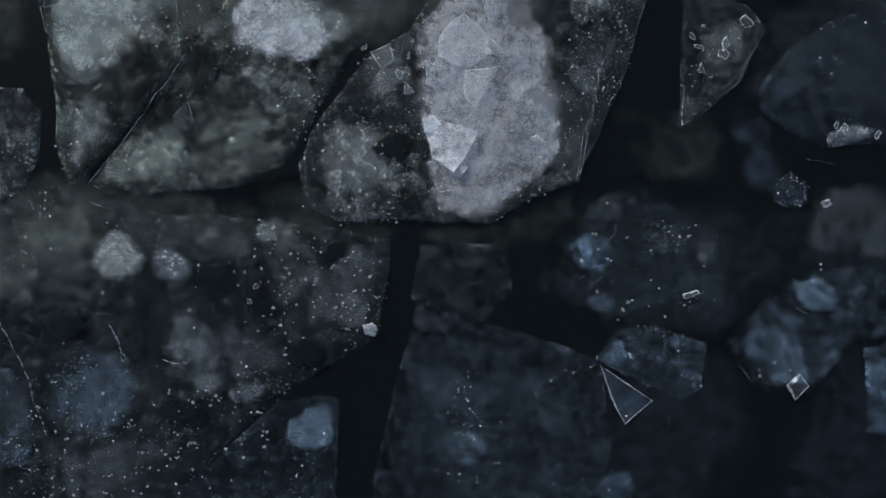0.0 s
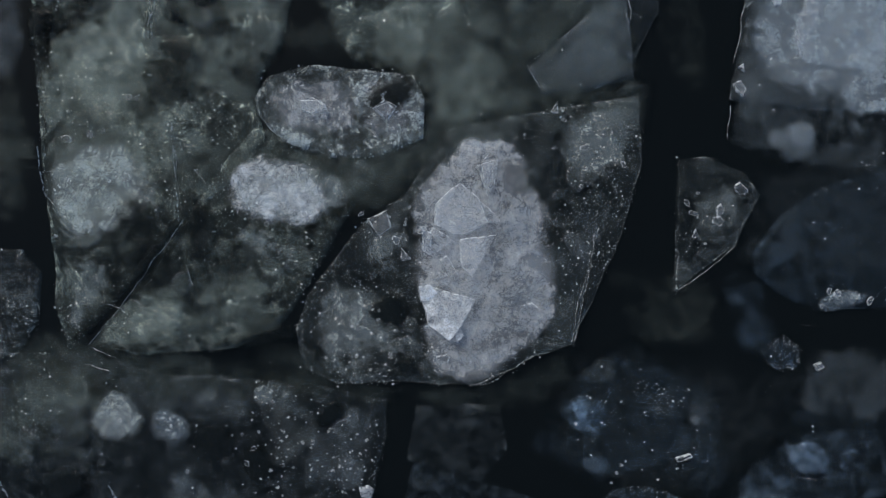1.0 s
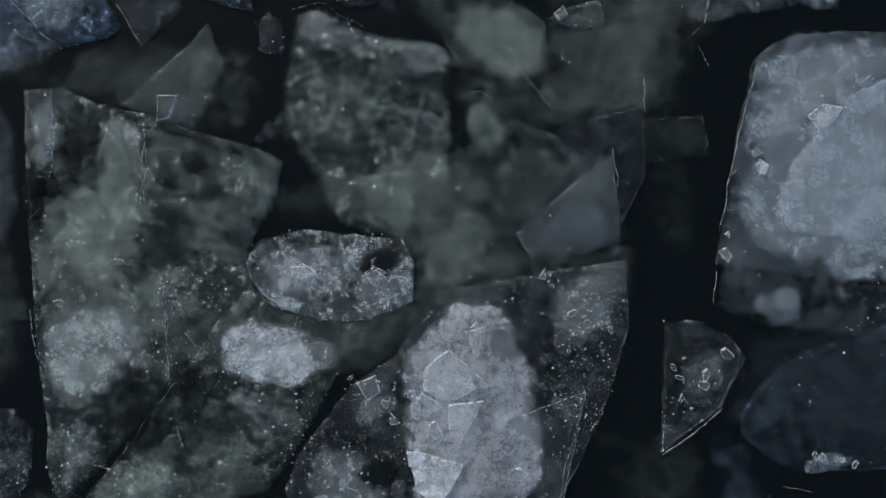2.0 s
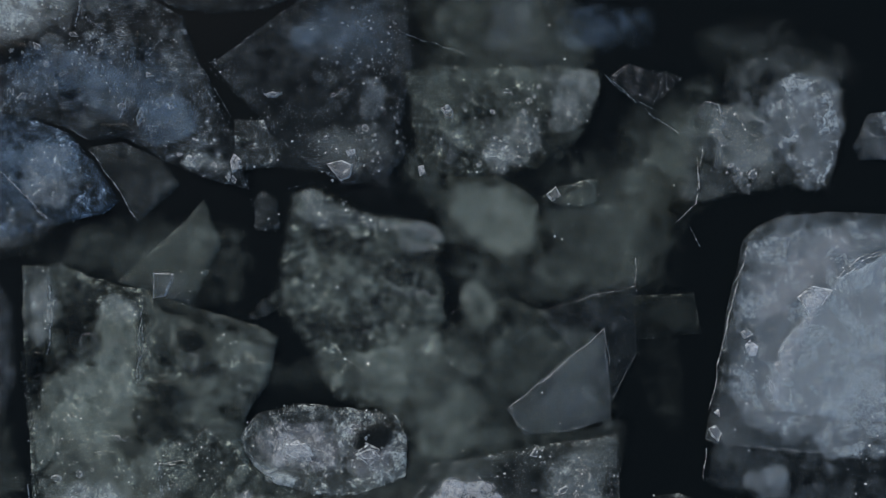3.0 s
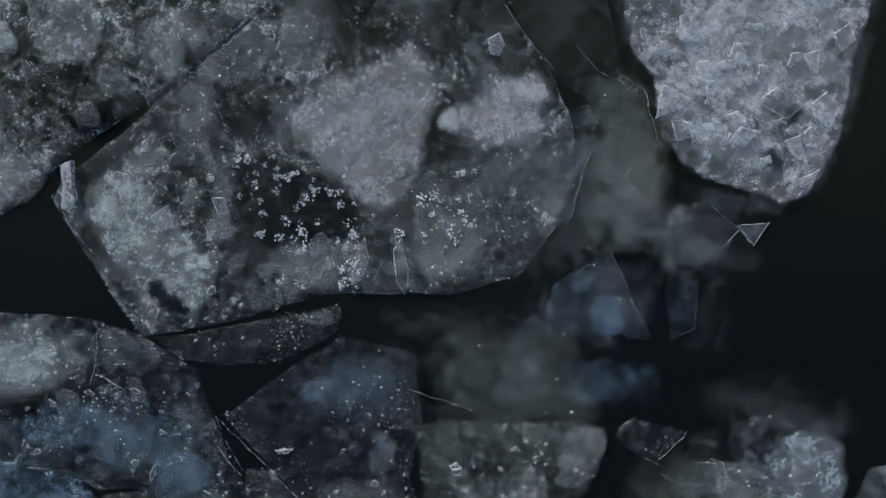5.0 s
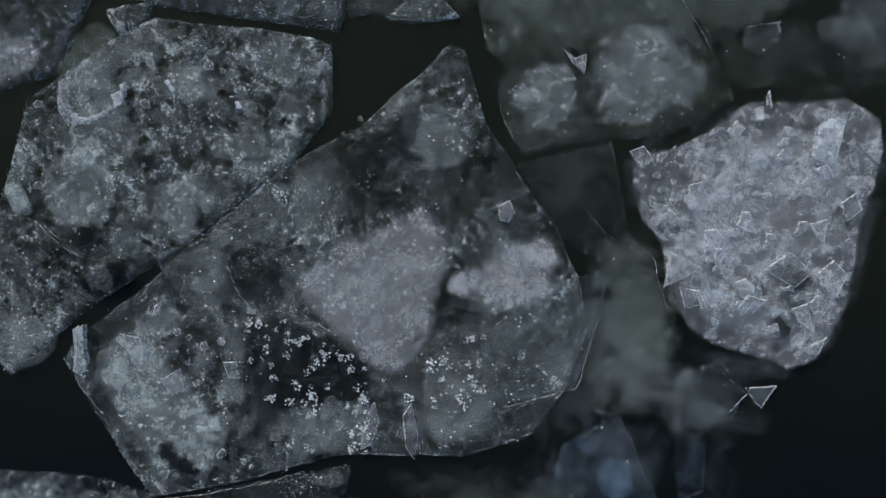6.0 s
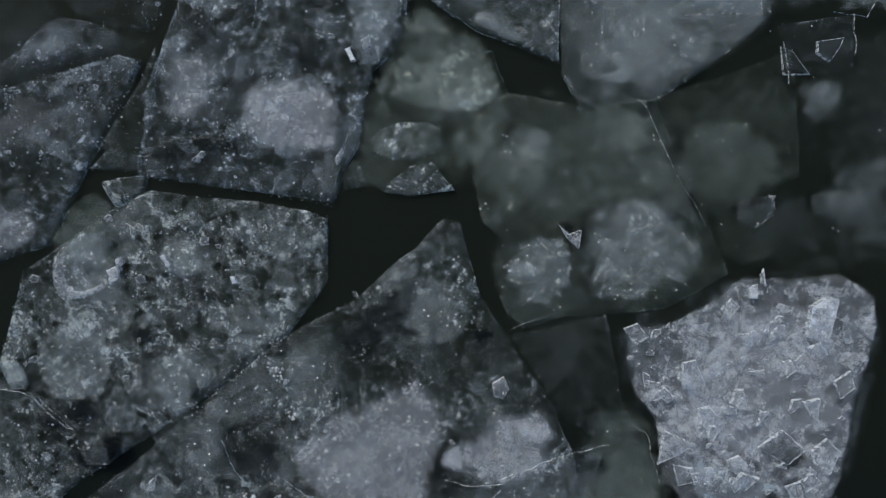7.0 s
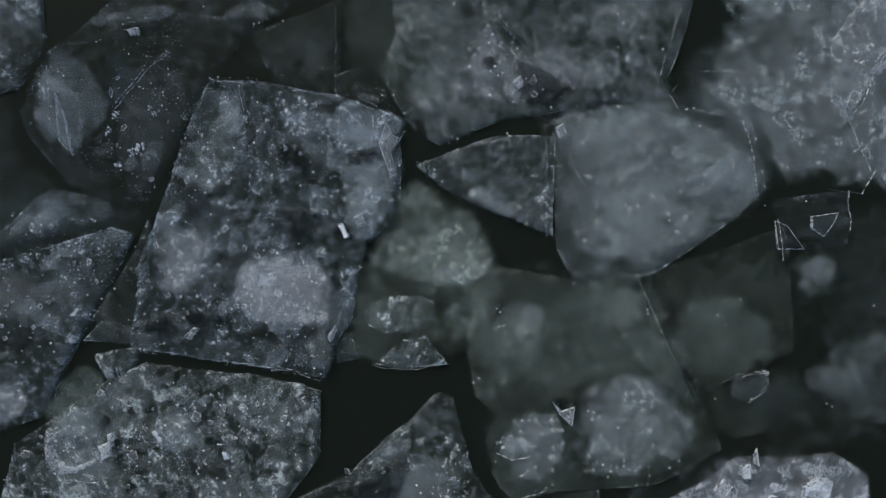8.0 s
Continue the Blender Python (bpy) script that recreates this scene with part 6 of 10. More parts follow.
lump(f, [(2.69, 4.5), (3.08, 4.72), (3.46, 4.75), (4.87, 4.71), (4.92, 2.54), (3.41, 2.53), (3.01, 2.72), (2.54, 2.86), (2.6, 3.65)], ice(0.26, 'steel', rough=0.05, mottle=0.35, pits=0, facet=0, grain=0.1, cloud=3.0, lace=0.05, fade=0.2), bare=0.14, worn=0, rise=0.0, dome=0.0)
f = floe([(2.42, 2.3), (2.46, 2.82), (2.61, 3.24), (3.15, 3.25), (4.91, 3.27), (4.94, 2), (3.57, 2.05), (2.93, 2.16)], 0.06, ice(0.0324, 'steel', fade=0.1), 'dim grey floe with a round snowball lump', crystals=100, bare=0.09)
lump(f, [(2.72, 2.34), (2.89, 2.57), (3.15, 2.59), (3.28, 2.4), (3.21, 2.15), (2.9, 2.12)], ice(0.156, 'steel', rough=0.14, mottle=0.25, pits=0.15, facet=0.1, fade=0.12, grain=0.06, cloud=3.0, lace=0.07), dome=0.015, bare=0.084)
lump(f, [(2.94, 2.42), (3.01, 2.53), (3.15, 2.53), (3.23, 2.42), (3.16, 2.28), (3, 2.28)], ice(0.147, 'steel', rough=0.14, mottle=0.2, pits=0.15, facet=0.1, fade=0.05, grain=0.06, cloud=3.0, lace=0.07), dome=0.015, bare=0.035)
lump(f, [(2.48, 2.75), (2.56, 3), (2.85, 2.9), (2.81, 2.46), (2.5, 2.41)], ice(0.091, 'grey', rough=0.34, mottle=0.45, pits=0.15, facet=0.1, fade=0.12, grain=0.84, cloud=3.0, lace=0.07), bare=0.084)
shard(f, [(2.47, 2.83), (2.53, 2.86), (2.58, 2.79), (2.55, 2.72), (2.48, 2.78)], ice(0.263, 'white', rough=0.35, mottle=0.5, pits=0.2, facet=0.2, grain=0.5))
shard(f, [(2.51, 2.97), (2.55, 3), (2.56, 2.93)], ice(0.222, 'white', rough=0.35, mottle=0.5, pits=0.2, facet=0.2, grain=0.5))
ridge(f, [(2.46, 2.65), (2.44, 2.36)], gaps=0.4)

# dim floe with a lacy mass, and its neighbours
f = floe([(0.52, 6.74), (1.02, 6.8), (1.13, 6.16), (0.64, 5.95), (0.39, 6.14)], 0.0312, ice(0.054, 'steel', rough=0.35, fade=0.25, grain=0.15, lace=0.2), 'soft grey slush under the surface', crystals=30, worn=1, relief=0.004, name='slush_patch', category='slush', bare=0.225)
f = floe([(0.93, 6.5), (1.62, 6.57), (2.02, 6.38), (1.98, 6.08), (1.14, 6.01)], 0.0245, ice(0.044, 'blue', rough=0.35, fade=0.2, lace=0.2), 'soft bluish slush under the surface', crystals=30, worn=1, relief=0.004, name='slush_patch', category='slush', bare=0.18)
f = floe([(2.27, 6.38), (3.01, 6.5), (3.66, 6.22), (3.72, 5.82), (2.63, 5.75), (2.28, 5.99)], 0.0258, ice(0.01, 'olive', rough=0.35, fade=0.25, grain=0.15, lace=0.2), 'faint grey slush under the surface', crystals=30, worn=1, relief=0.004, name='slush_patch', category='slush', bare=0.225)
f = floe([(1.54, 5.77), (2.28, 5.89), (2.45, 5.19), (2.17, 4.59), (1.67, 4.68)], 0.0271, ice(0.0273, 'olive', rough=0.35, fade=0.25, grain=0.15, lace=0.2), 'dim olive slush under the surface', crystals=30, worn=1, relief=0.004, name='slush_patch', category='slush', bare=0.225)
f = floe([(-0.22, 6.68), (0.62, 6.74), (0.63, 6.35), (0.29, 5.94), (-0.16, 6.08)], 0.0284, ice(0.026, 'olive', rough=0.35, fade=0.2, grain=0.15, lace=0.2), 'faint olive slush under the surface', crystals=30, worn=1, relief=0.004, name='slush_patch', category='slush', bare=0.18)
f = floe([(1.27, 8.74), (1.96, 8.8), (2.08, 8.06), (1.84, 7.66), (1.29, 7.95)], 0.018, ice(0.054, 'olive', rough=0.35, mottle=0.3, fade=0.25, grain=0.15, lace=0.2), 'soft olive slush under the surface', crystals=30, worn=1, relief=0.004, name='slush_patch', category='slush', bare=0.225)
f = floe([(1.24, 8.04), (1.98, 8.01), (2.63, 7.63), (2.49, 7.28), (1.85, 7.32), (1.2, 7.5)], 0.0193, ice(0.049, 'grey', rough=0.35, fade=0.25, grain=0.15, lace=0.2), 'dim grey slush under the surface', crystals=30, worn=1, relief=0.004, name='slush_patch', category='slush', bare=0.225)
f = floe([(2.22, 5.67), (2.52, 5.65), (2.58, 6), (3.1, 6.21), (3.6, 5.97), (3.67, 5.53), (3.53, 4.87), (3.08, 4.91), (2.35, 4.75), (2.15, 4.8)], 0.06, ice(0.026, 'grey', mottle=0.95, fade=0.1, lace=1.0), 'dark floe with a pale lacy mass of ice', crystals=120, bare=0.09)
strew(f, [(2.33, 5.6), (3.5, 5.82), (3.43, 5.03), (2.39, 4.91)], 16, 0.08, 0.25, ice(0.062, 'steel', rough=0.5, mottle=0.6, pits=0.3, facet=0.2, grain=0.5), lumpy=True)
lump(f, [(2.78, 5.71), (3.07, 5.99), (3.46, 5.96), (3.63, 5.73), (3.58, 5.14), (3.42, 4.86), (3.21, 4.89), (3.01, 5.12), (2.82, 5.32)], ice(0.165, 'steel', rough=0.42, mottle=0.6, pits=0.15, facet=0.7, fade=0.08, grain=0.45, cloud=3.0, lace=0.7), dome=0.03, bare=0.056)
lump(f, [(3.05, 5.77), (3.49, 5.83), (3.55, 5.33), (3.37, 4.93), (3.12, 5.13)], ice(0.078, 'steel', rough=0.42, mottle=0.6, pits=0.15, facet=0.1, fade=0.15, grain=0.45, cloud=3.0, lace=0.5), bare=0.105)
lump(f, [(2.34, 5.55), (2.8, 5.81), (3.07, 5.12), (2.73, 4.92), (2.38, 5.16)], ice(0.091, 'grey', rough=0.31, mottle=0.45, pits=0.15, facet=0.1, fade=0.12, grain=0.72, cloud=3.0, lace=0.8), crystals=150, bare=0.084)
ridge(f, [(2.39, 5.66), (2.51, 5.63), (2.55, 5.48)], width=0.005)
ridge(f, [(2.38, 5.25), (2.34, 5.01), (2.33, 4.78)], width=0.005, gaps=0.3)
ridge(f, [(2.15, 4.61), (2.33, 4.78)])
strew(f, [(2.58, 5.11), (2.88, 5.12), (2.89, 4.94), (2.59, 4.93)], 6, 0.04, 0.13, ice(0.12, 'white', rough=0.35, mottle=0.5, pits=0.2, facet=0.2, grain=0.5))
strew(f, [(2.86, 5.81), (3.55, 5.82), (3.48, 5.03), (3.13, 5.12)], 6, 0.04, 0.1, ice(0.071, 'white', rough=0.35, mottle=0.5, pits=0.2, facet=0.2, grain=0.5))
ridge(f, [(2.28, 5.63), (2.48, 5.62), (2.55, 5.53)], width=0.006, gaps=0.2)
ridge(f, [(2.33, 5.18), (2.35, 4.9)], width=0.005, gaps=0.3)
lump(f, [(2.37, 6.27), (2.66, 6.37), (3.11, 6.28), (2.92, 6.03), (2.47, 6.02)], ice(0.02, 'grey', rough=0.5, mottle=0.6, pits=0.3, facet=0.2, grain=0.5, cloud=3.0, lace=0.3, fade=0.15))
lump(f, [(2.48, 5.48), (2.83, 5.48), (3.08, 5.19), (3.04, 4.92), (2.64, 4.91)], ice(0.05, 'grey', rough=0.6, mottle=0.5, fade=0.1, grain=1.0), crystals=250)
f = floe([(3.72, 5.3), (3.84, 5.58), (4.3, 5.64), (4.32, 5.19), (3.78, 5.17)], 0.05, ice(0.078, 'steel', mottle=0.95), 'small blue-grey rounded floe')
f = floe([(-0.23, 5.92), (0.05, 6), (0.45, 5.93), (0.95, 5.98), (1.44, 5.97), (1.53, 5.92), (1.52, 5.65), (1.36, 5.35), (1.14, 5.1), (0.67, 4.95), (0.17, 4.96), (-0, 4.98), (-0.13, 5.32)], 0.07, ice(0.075, 'olive', mottle=0.95, grain=1.1, fade=0.06), 'grey floe frosted at one end', crystals=220, bare=0.05)
strew(f, [(-0.1, 5.84), (1.38, 5.88), (1.05, 5.17), (0.16, 5.06)], 8, 0.07, 0.2, ice(0.053, 'grey', rough=0.5, mottle=0.6, pits=0.3, facet=0.2, grain=0.5), lumpy=True)
lump(f, [(0.26, 5.26), (0.49, 5.61), (0.93, 5.72), (1.09, 5.16), (0.56, 4.95)], ice(0.156, 'grey', rough=0.41, mottle=0.45, pits=0.15, facet=0.6, fade=0.16, grain=1.08, cloud=3.0, lace=0.07), crystals=300, bare=0.112)
lump(f, [(0.41, 5.17), (0.6, 5.39), (0.8, 5.27), (0.76, 5), (0.51, 4.97)], ice(0.195, 'grey', rough=0.36, mottle=0.45, pits=0.15, facet=0.1, fade=0.06, grain=0.9, cloud=3.0, lace=0.07), bare=0.042)
lump(f, [(0.88, 5.97), (1.48, 5.97), (1.47, 5.56), (0.99, 5.4)], ice(0.113, 'grey', rough=0.31, mottle=0.45, pits=0.15, facet=0.1, fade=0.14, grain=0.72, cloud=3.0, lace=0.07), crystals=200, bare=0.098)
lump(f, [(0.01, 5.36), (0.3, 5.51), (0.41, 5.22), (0.16, 5.01)], ice(0.091, 'grey', rough=0.42, mottle=0.6, pits=0.15, facet=0.1, fade=0.12, grain=0.45, cloud=3.0, lace=0.07), bare=0.084)
strew(f, [(0.1, 5.75), (1.03, 5.77), (1.05, 5.03), (0.41, 4.96)], 16, 0.03, 0.1, ice(0.12, 'white', rough=0.35, mottle=0.5, pits=0.2, facet=0.2, grain=0.5))
crumbs(f, [(0.4, 5.51), (1.04, 5.72), (1.05, 5.08), (0.46, 4.96)], 40, size=0.016)
shard(f, [(0.11, 5.56), (0.17, 5.6), (0.21, 5.55), (0.15, 5.51)], ice(0.184, 'white', rough=0.35, mottle=0.5, pits=0.2, facet=0.2, grain=0.5))
shard(f, [(-0.08, 5.06), (-0.03, 5.08), (-0.01, 5), (-0.06, 4.98)], ice(0.263, 'white', rough=0.35, mottle=0.5, pits=0.2, facet=0.2, grain=0.5))
lump(f, [(1.09, 5.92), (1.46, 5.95), (1.5, 5.73), (1.3, 5.36), (1, 5.35)], ice(0.09, 'grey', rough=0.5, mottle=0.6, pits=0.3, facet=0.2, grain=0.5, cloud=3.0, lace=0.3, fade=0.04))
shard(f, [(0.13, 5.54), (0.22, 5.55), (0.21, 5.48), (0.15, 5.48)], ice(0.12, 'white', rough=0.35, mottle=0.5, pits=0.2, facet=0.2, grain=0.5))
ridge(f, [(-0.1, 4.99), (-0.05, 5.09), (-0.02, 4.96)], width=0.01, gaps=0.1)
f = floe([(-0.01, 4.94), (0.41, 5.08), (0.99, 4.84), (1.03, 4.32), (0.58, 4.21), (0.13, 4.55)], 0.0386, ice(0.075, 'olive', rough=0.35, mottle=0.5, fade=0.16, grain=0.15, lace=0.2), 'soft pale slush under the surface', crystals=30, worn=1, relief=0.004, name='slush_patch', category='slush', bare=0.144)
ridge(f, [(0.62, 4.6), (0.85, 4.27), (1.03, 4.06)], gaps=0.45, width=0.007)
f = floe([(-1.88, 5.94), (-1.25, 6.41), (-0.86, 6.66), (-0.21, 6.53), (-0.14, 5.94), (-0.24, 5.44), (-0.19, 5.19), (-0.33, 4.99), (-0.71, 4.9), (-1.02, 5.08), (-1.43, 5.46)], 0.06, ice(0.0204, 'steel', mottle=0.95, pits=0.7, grain=1.3), 'dark bluish floe speckled with frost', crystals=260)
strew(f, [(-1.34, 6.26), (-0.26, 6.43), (-0.28, 5.04), (-0.82, 4.98)], 18, 0.06, 0.25, ice(0.03, 'steel', rough=0.5, mottle=0.6, pits=0.3, facet=0.2, grain=0.5), lumpy=True)
lump(f, [(-1.31, 6.31), (-0.85, 6.61), (-0.24, 6.5), (-0.23, 5.94), (-0.84, 5.97), (-1.26, 5.96)], ice(0.0432, 'blue', rough=0.65, mottle=0.45, pits=0.15, facet=0.1, fade=0.2, grain=0.72, cloud=3.0, lace=0.07), bare=0.14)
lump(f, [(-1.29, 6.21), (-1, 6.37), (-0.84, 6.12), (-1.14, 5.99)], ice(0.0475, 'blue', rough=0.65, mottle=0.45, pits=0.15, facet=0.1, fade=0.08, grain=0.9, cloud=3.0, lace=0.07), bare=0.056)
lump(f, [(-1.08, 5.43), (-0.34, 5.54), (-0.22, 5.1), (-0.72, 4.91), (-1.07, 5.13)], ice(0.066, 'grey', rough=0.41, mottle=0.45, pits=0.15, facet=0.1, fade=0.15, grain=1.08, cloud=3.0, lace=0.07), crystals=300, bare=0.105)
lump(f, [(-0.64, 5.88), (-0.35, 5.94), (-0.34, 5.49), (-0.64, 5.58)], ice(0.0562, 'blue', rough=0.65, mottle=0.6, pits=0.15, facet=0.1, fade=0.1, grain=0.45, cloud=3.0, lace=0.07), bare=0.07)
shard(f, [(-0.87, 5.08), (-0.73, 5.11), (-0.64, 5.07), (-0.66, 4.97), (-0.74, 4.93)], ice(0.135, 'white', rough=0.35, mottle=0.5, pits=0.2, facet=0.2, grain=0.5), label='clear rounded chip of ice')
shard(f, [(-1.4, 5.67), (-1.33, 5.69), (-1.25, 5.67), (-1.32, 5.64)], ice(0.094, 'white', rough=0.35, mottle=0.5, pits=0.2, facet=0.2, grain=0.5))
shard(f, [(-0.7, 5.19), (-0.63, 5.21), (-0.62, 5.17), (-0.68, 5.15)], ice(0.184, 'white', rough=0.35, mottle=0.5, pits=0.2, facet=0.2, grain=0.5))
ridge(f, [(-1.95, 5.95), (-1.73, 5.75), (-1.43, 5.46), (-1.17, 5.2), (-0.82, 4.96)], gaps=0.35, width=0.007)
ridge(f, [(-1.85, 5.73), (-1.7, 5.48)], gaps=0.5, width=0.005)
crumbs(f, [(-1.03, 5.47), (-0.24, 5.49), (-0.28, 4.99), (-0.82, 4.93)], 40, size=0.016)
strew(f, [(-1.29, 6.21), (-0.26, 6.43), (-0.23, 5.04), (-0.92, 5.03)], 8, 0.03, 0.09, ice(0.094, 'white', rough=0.35, mottle=0.5, pits=0.2, facet=0.2, grain=0.5))
ridge(f, [(-0.21, 6.43), (-0.17, 6.14), (-0.11, 5.89)], width=0.004)
ridge(f, [(-0.22, 6.33), (-0.19, 6.63), (-0.24, 6.72)], width=0.004)
lump(f, [(-1.19, 6.38), (-0.65, 6.46), (-0.24, 6.35), (-0.22, 5.93), (-0.64, 5.84), (-1.11, 5.98)], ice(0.036, 'blue', rough=0.65, mottle=0.6, fade=0.12, grain=0.5))
lump(f, [(-0.59, 5.87), (-0.34, 5.85), (-0.33, 5.48), (-0.63, 5.42)], ice(0.06, 'steel', rough=0.4, mottle=0.4, fade=0.08, grain=0.5))
lump(f, [(-1.22, 5.36), (-0.83, 5.42), (-0.43, 5.33), (-0.25, 5.13), (-0.62, 4.93), (-0.97, 5.12)], ice(0.035, 'grey', rough=0.6, mottle=0.6, fade=0.1, grain=0.9), crystals=200)
shard(f, [(-1.41, 5.67), (-1.25, 5.69), (-1.3, 5.64), (-1.38, 5.64)], ice(0.12, 'white', rough=0.35, mottle=0.5, pits=0.2, facet=0.2, grain=0.5))
shard(f, [(-0.7, 5.19), (-0.62, 5.21), (-0.61, 5.15), (-0.68, 5.14)], ice(0.12, 'white', rough=0.35, mottle=0.5, pits=0.2, facet=0.2, grain=0.5))
crumbs(f, [(-1.24, 6.4), (-0.25, 6.47), (-0.33, 5.03), (-0.72, 4.97), (-1.12, 5.41)], 18, size=0.013)
ridge(f, [(-0.18, 6.42), (-0.21, 6.12), (-0.13, 5.87)], width=0.003, gaps=0.4)
ridge(f, [(-0.25, 6.22), (0.05, 6.13), (0.3, 6.04)], width=0.003, gaps=0.4)
f = floe([(-4.2, 6.81), (-3.41, 6.8), (-3.02, 6.76), (-2.62, 6.62), (-2.13, 6.34), (-2.02, 6), (-1.72, 5.41), (-1.55, 5.12), (-1.56, 4.85), (-1.91, 4.95), (-2.3, 5.1), (-2.65, 5.29), (-2.95, 5.27), (-3.29, 5.42), (-4.18, 5.51)], 0.08, ice(0.0637, 'steel', mottle=0.95, pits=0.8, facet=0.6, grain=1.4), 'large blue-tinted floe crusted with frost', crystals=380, jag=0.02)
strew(f, [(-4, 6.69), (-3.07, 6.71), (-2.12, 6.19), (-1.81, 5.21), (-2.6, 5.39), (-3.99, 5.61)], 30, 0.08, 0.3, ice(0.049, 'steel', rough=0.5, mottle=0.6, pits=0.3, facet=0.2, grain=0.5), lumpy=True)
lump(f, [(-4.18, 6.64), (-3.5, 6.75), (-3.2, 6.51), (-3.29, 6.12), (-3.78, 6.01), (-4.17, 6.05)], ice(0.295, 'grey', rough=0.41, mottle=0.45, pits=0.15, facet=0.1, fade=0.2, grain=1.2, cloud=3.0, lace=0.07), crystals=500, bare=0.14)
lump(f, [(-3.3, 6.73), (-2.96, 6.74), (-2.93, 6.37), (-3.25, 6.27)], ice(0.106, 'grey', rough=0.42, mottle=0.6, pits=0.15, facet=0.1, fade=0.08, grain=0.45, cloud=3.0, lace=0.07), bare=0.056)
lump(f, [(-4.09, 6.8), (-3.3, 6.78), (-2.98, 6.71), (-3.02, 6.27), (-3.34, 6.07), (-4.08, 6.05)], ice(0.168, 'grey', rough=0.38, mottle=0.45, pits=0.15, facet=0.1, fade=0.14, grain=0.96, cloud=3.0, lace=0.07), crystals=300, bare=0.098)
lump(f, [(-3.29, 6.07), (-2.71, 6.23), (-2.09, 6.1), (-2, 5.41), (-2.59, 5.32), (-3.19, 5.48)], ice(0.0518, 'blue', rough=0.65, mottle=0.45, pits=0.15, facet=0.1, fade=0.25, grain=0.72, cloud=3.0, lace=0.6), bare=0.175)
lump(f, [(-4.08, 6.05), (-3.19, 6.07), (-3.09, 5.48), (-3.77, 5.42)], ice(0.0449, 'blue', rough=0.65, mottle=0.45, pits=0.15, facet=0.1, fade=0.2, grain=0.84, cloud=3.0, lace=0.07), bare=0.14)
lump(f, [(-3.78, 5.91), (-2.8, 6.08), (-2.16, 5.8), (-2.3, 5.4), (-3.28, 5.43)], ice(0.0346, 'blue', rough=0.65, mottle=0.45, pits=0.15, facet=0.1, fade=0.22, grain=0.6, cloud=3.0, lace=0.07), bare=0.154)
lump(f, [(-2.55, 5.64), (-2.11, 5.75), (-1.91, 5.41), (-2.1, 5.21), (-2.49, 5.28)], ice(0.0612, 'blue', rough=0.65, mottle=0.6, pits=0.15, facet=0.1, fade=0.1, grain=0.45, cloud=3.0, lace=0.07), bare=0.07)
lump(f, [(-2.22, 5.06), (-1.93, 5.24), (-1.58, 5.1), (-1.56, 4.88), (-1.9, 4.96)], ice(0.147, 'grey', rough=0.33, mottle=0.45, pits=0.15, facet=0.1, fade=0.1, grain=0.78, cloud=3.0, lace=0.07), bare=0.07)
hole(f, [(-3.24, 5.87), (-3, 5.93), (-2.89, 5.68), (-3.14, 5.58)], 0.65)
hole(f, [(-3.78, 6.06), (-3.49, 6.11), (-3.44, 5.92), (-3.68, 5.86)], 0.65)
hole(f, [(-2.56, 6.18), (-2.44, 6.24), (-2.41, 5.94), (-2.53, 5.94)], 0.65)
hole(f, [(-2.81, 6.57), (-2.52, 6.53), (-2.56, 6.38), (-2.78, 6.42)], 0.45)
hole(f, [(-2.89, 5.39), (-2.55, 5.45), (-2.49, 5.3), (-2.79, 5.29)], 0.65)
ridge(f, [(-2.98, 6.3), (-2.88, 6.26), (-2.75, 6.19)], gaps=0.1, width=0.01)
ridge(f, [(-2.58, 5.62), (-2.64, 5.44)])
strew(f, [(-3.9, 6.69), (-2.18, 6.29), (-2.11, 5.4), (-3.79, 5.56)], 26, 0.03, 0.13, ice(0.094, 'white', rough=0.35, mottle=0.5, pits=0.2, facet=0.2, grain=0.5))
crumbs(f, [(-3.9, 6.69), (-2.82, 6.72), (-2.81, 5.88), (-3.79, 5.86)], 45, size=0.014)
shard(f, [(-1.68, 5.08), (-1.65, 5.15), (-1.59, 5.1), (-1.58, 5.03), (-1.66, 4.98)], ice(0.222, 'white', rough=0.35, mottle=0.5, pits=0.2, facet=0.2, grain=0.5))
shard(f, [(-2.48, 5.45), (-2.44, 5.54), (-2.42, 5.45), (-2.47, 5.38)], ice(0.12, 'white', rough=0.35, mottle=0.5, pits=0.2, facet=0.2, grain=0.5))
strew(f, [(-2.16, 5.2), (-1.61, 5.07), (-1.61, 4.92), (-2.1, 5.06)], 6, 0.04, 0.12, ice(0.184, 'white', rough=0.35, mottle=0.5, pits=0.2, facet=0.2, grain=0.5))
lump(f, [(-2.47, 5.64), (-1.97, 5.67), (-1.87, 5.34), (-2.31, 5.17), (-2.53, 5.29)], ice(0.0504, 'blue', rough=0.65, mottle=0.6, pits=0.3, facet=0.2, grain=0.5, cloud=3.0, lace=0.3, fade=0.05))
lump(f, [(-2.97, 6.71), (-2.8, 6.72), (-2.53, 6.53), (-2.62, 6.38), (-2.96, 6.31)], ice(0.06, 'grey', rough=0.15, mottle=0.3, pits=0.1, facet=0.05, grain=0.15, cloud=3.0, lace=0.1, fade=0.02), worn=0)
lump(f, [(-3.65, 6.06), (-3.21, 6.14), (-2.37, 5.94), (-2.41, 5.64), (-3.05, 5.53), (-3.7, 5.67)], ice(0.036, 'blue', rough=0.65, mottle=0.6, pits=0.5, facet=0.5, fade=0.15, grain=0.6, lace=1.0))
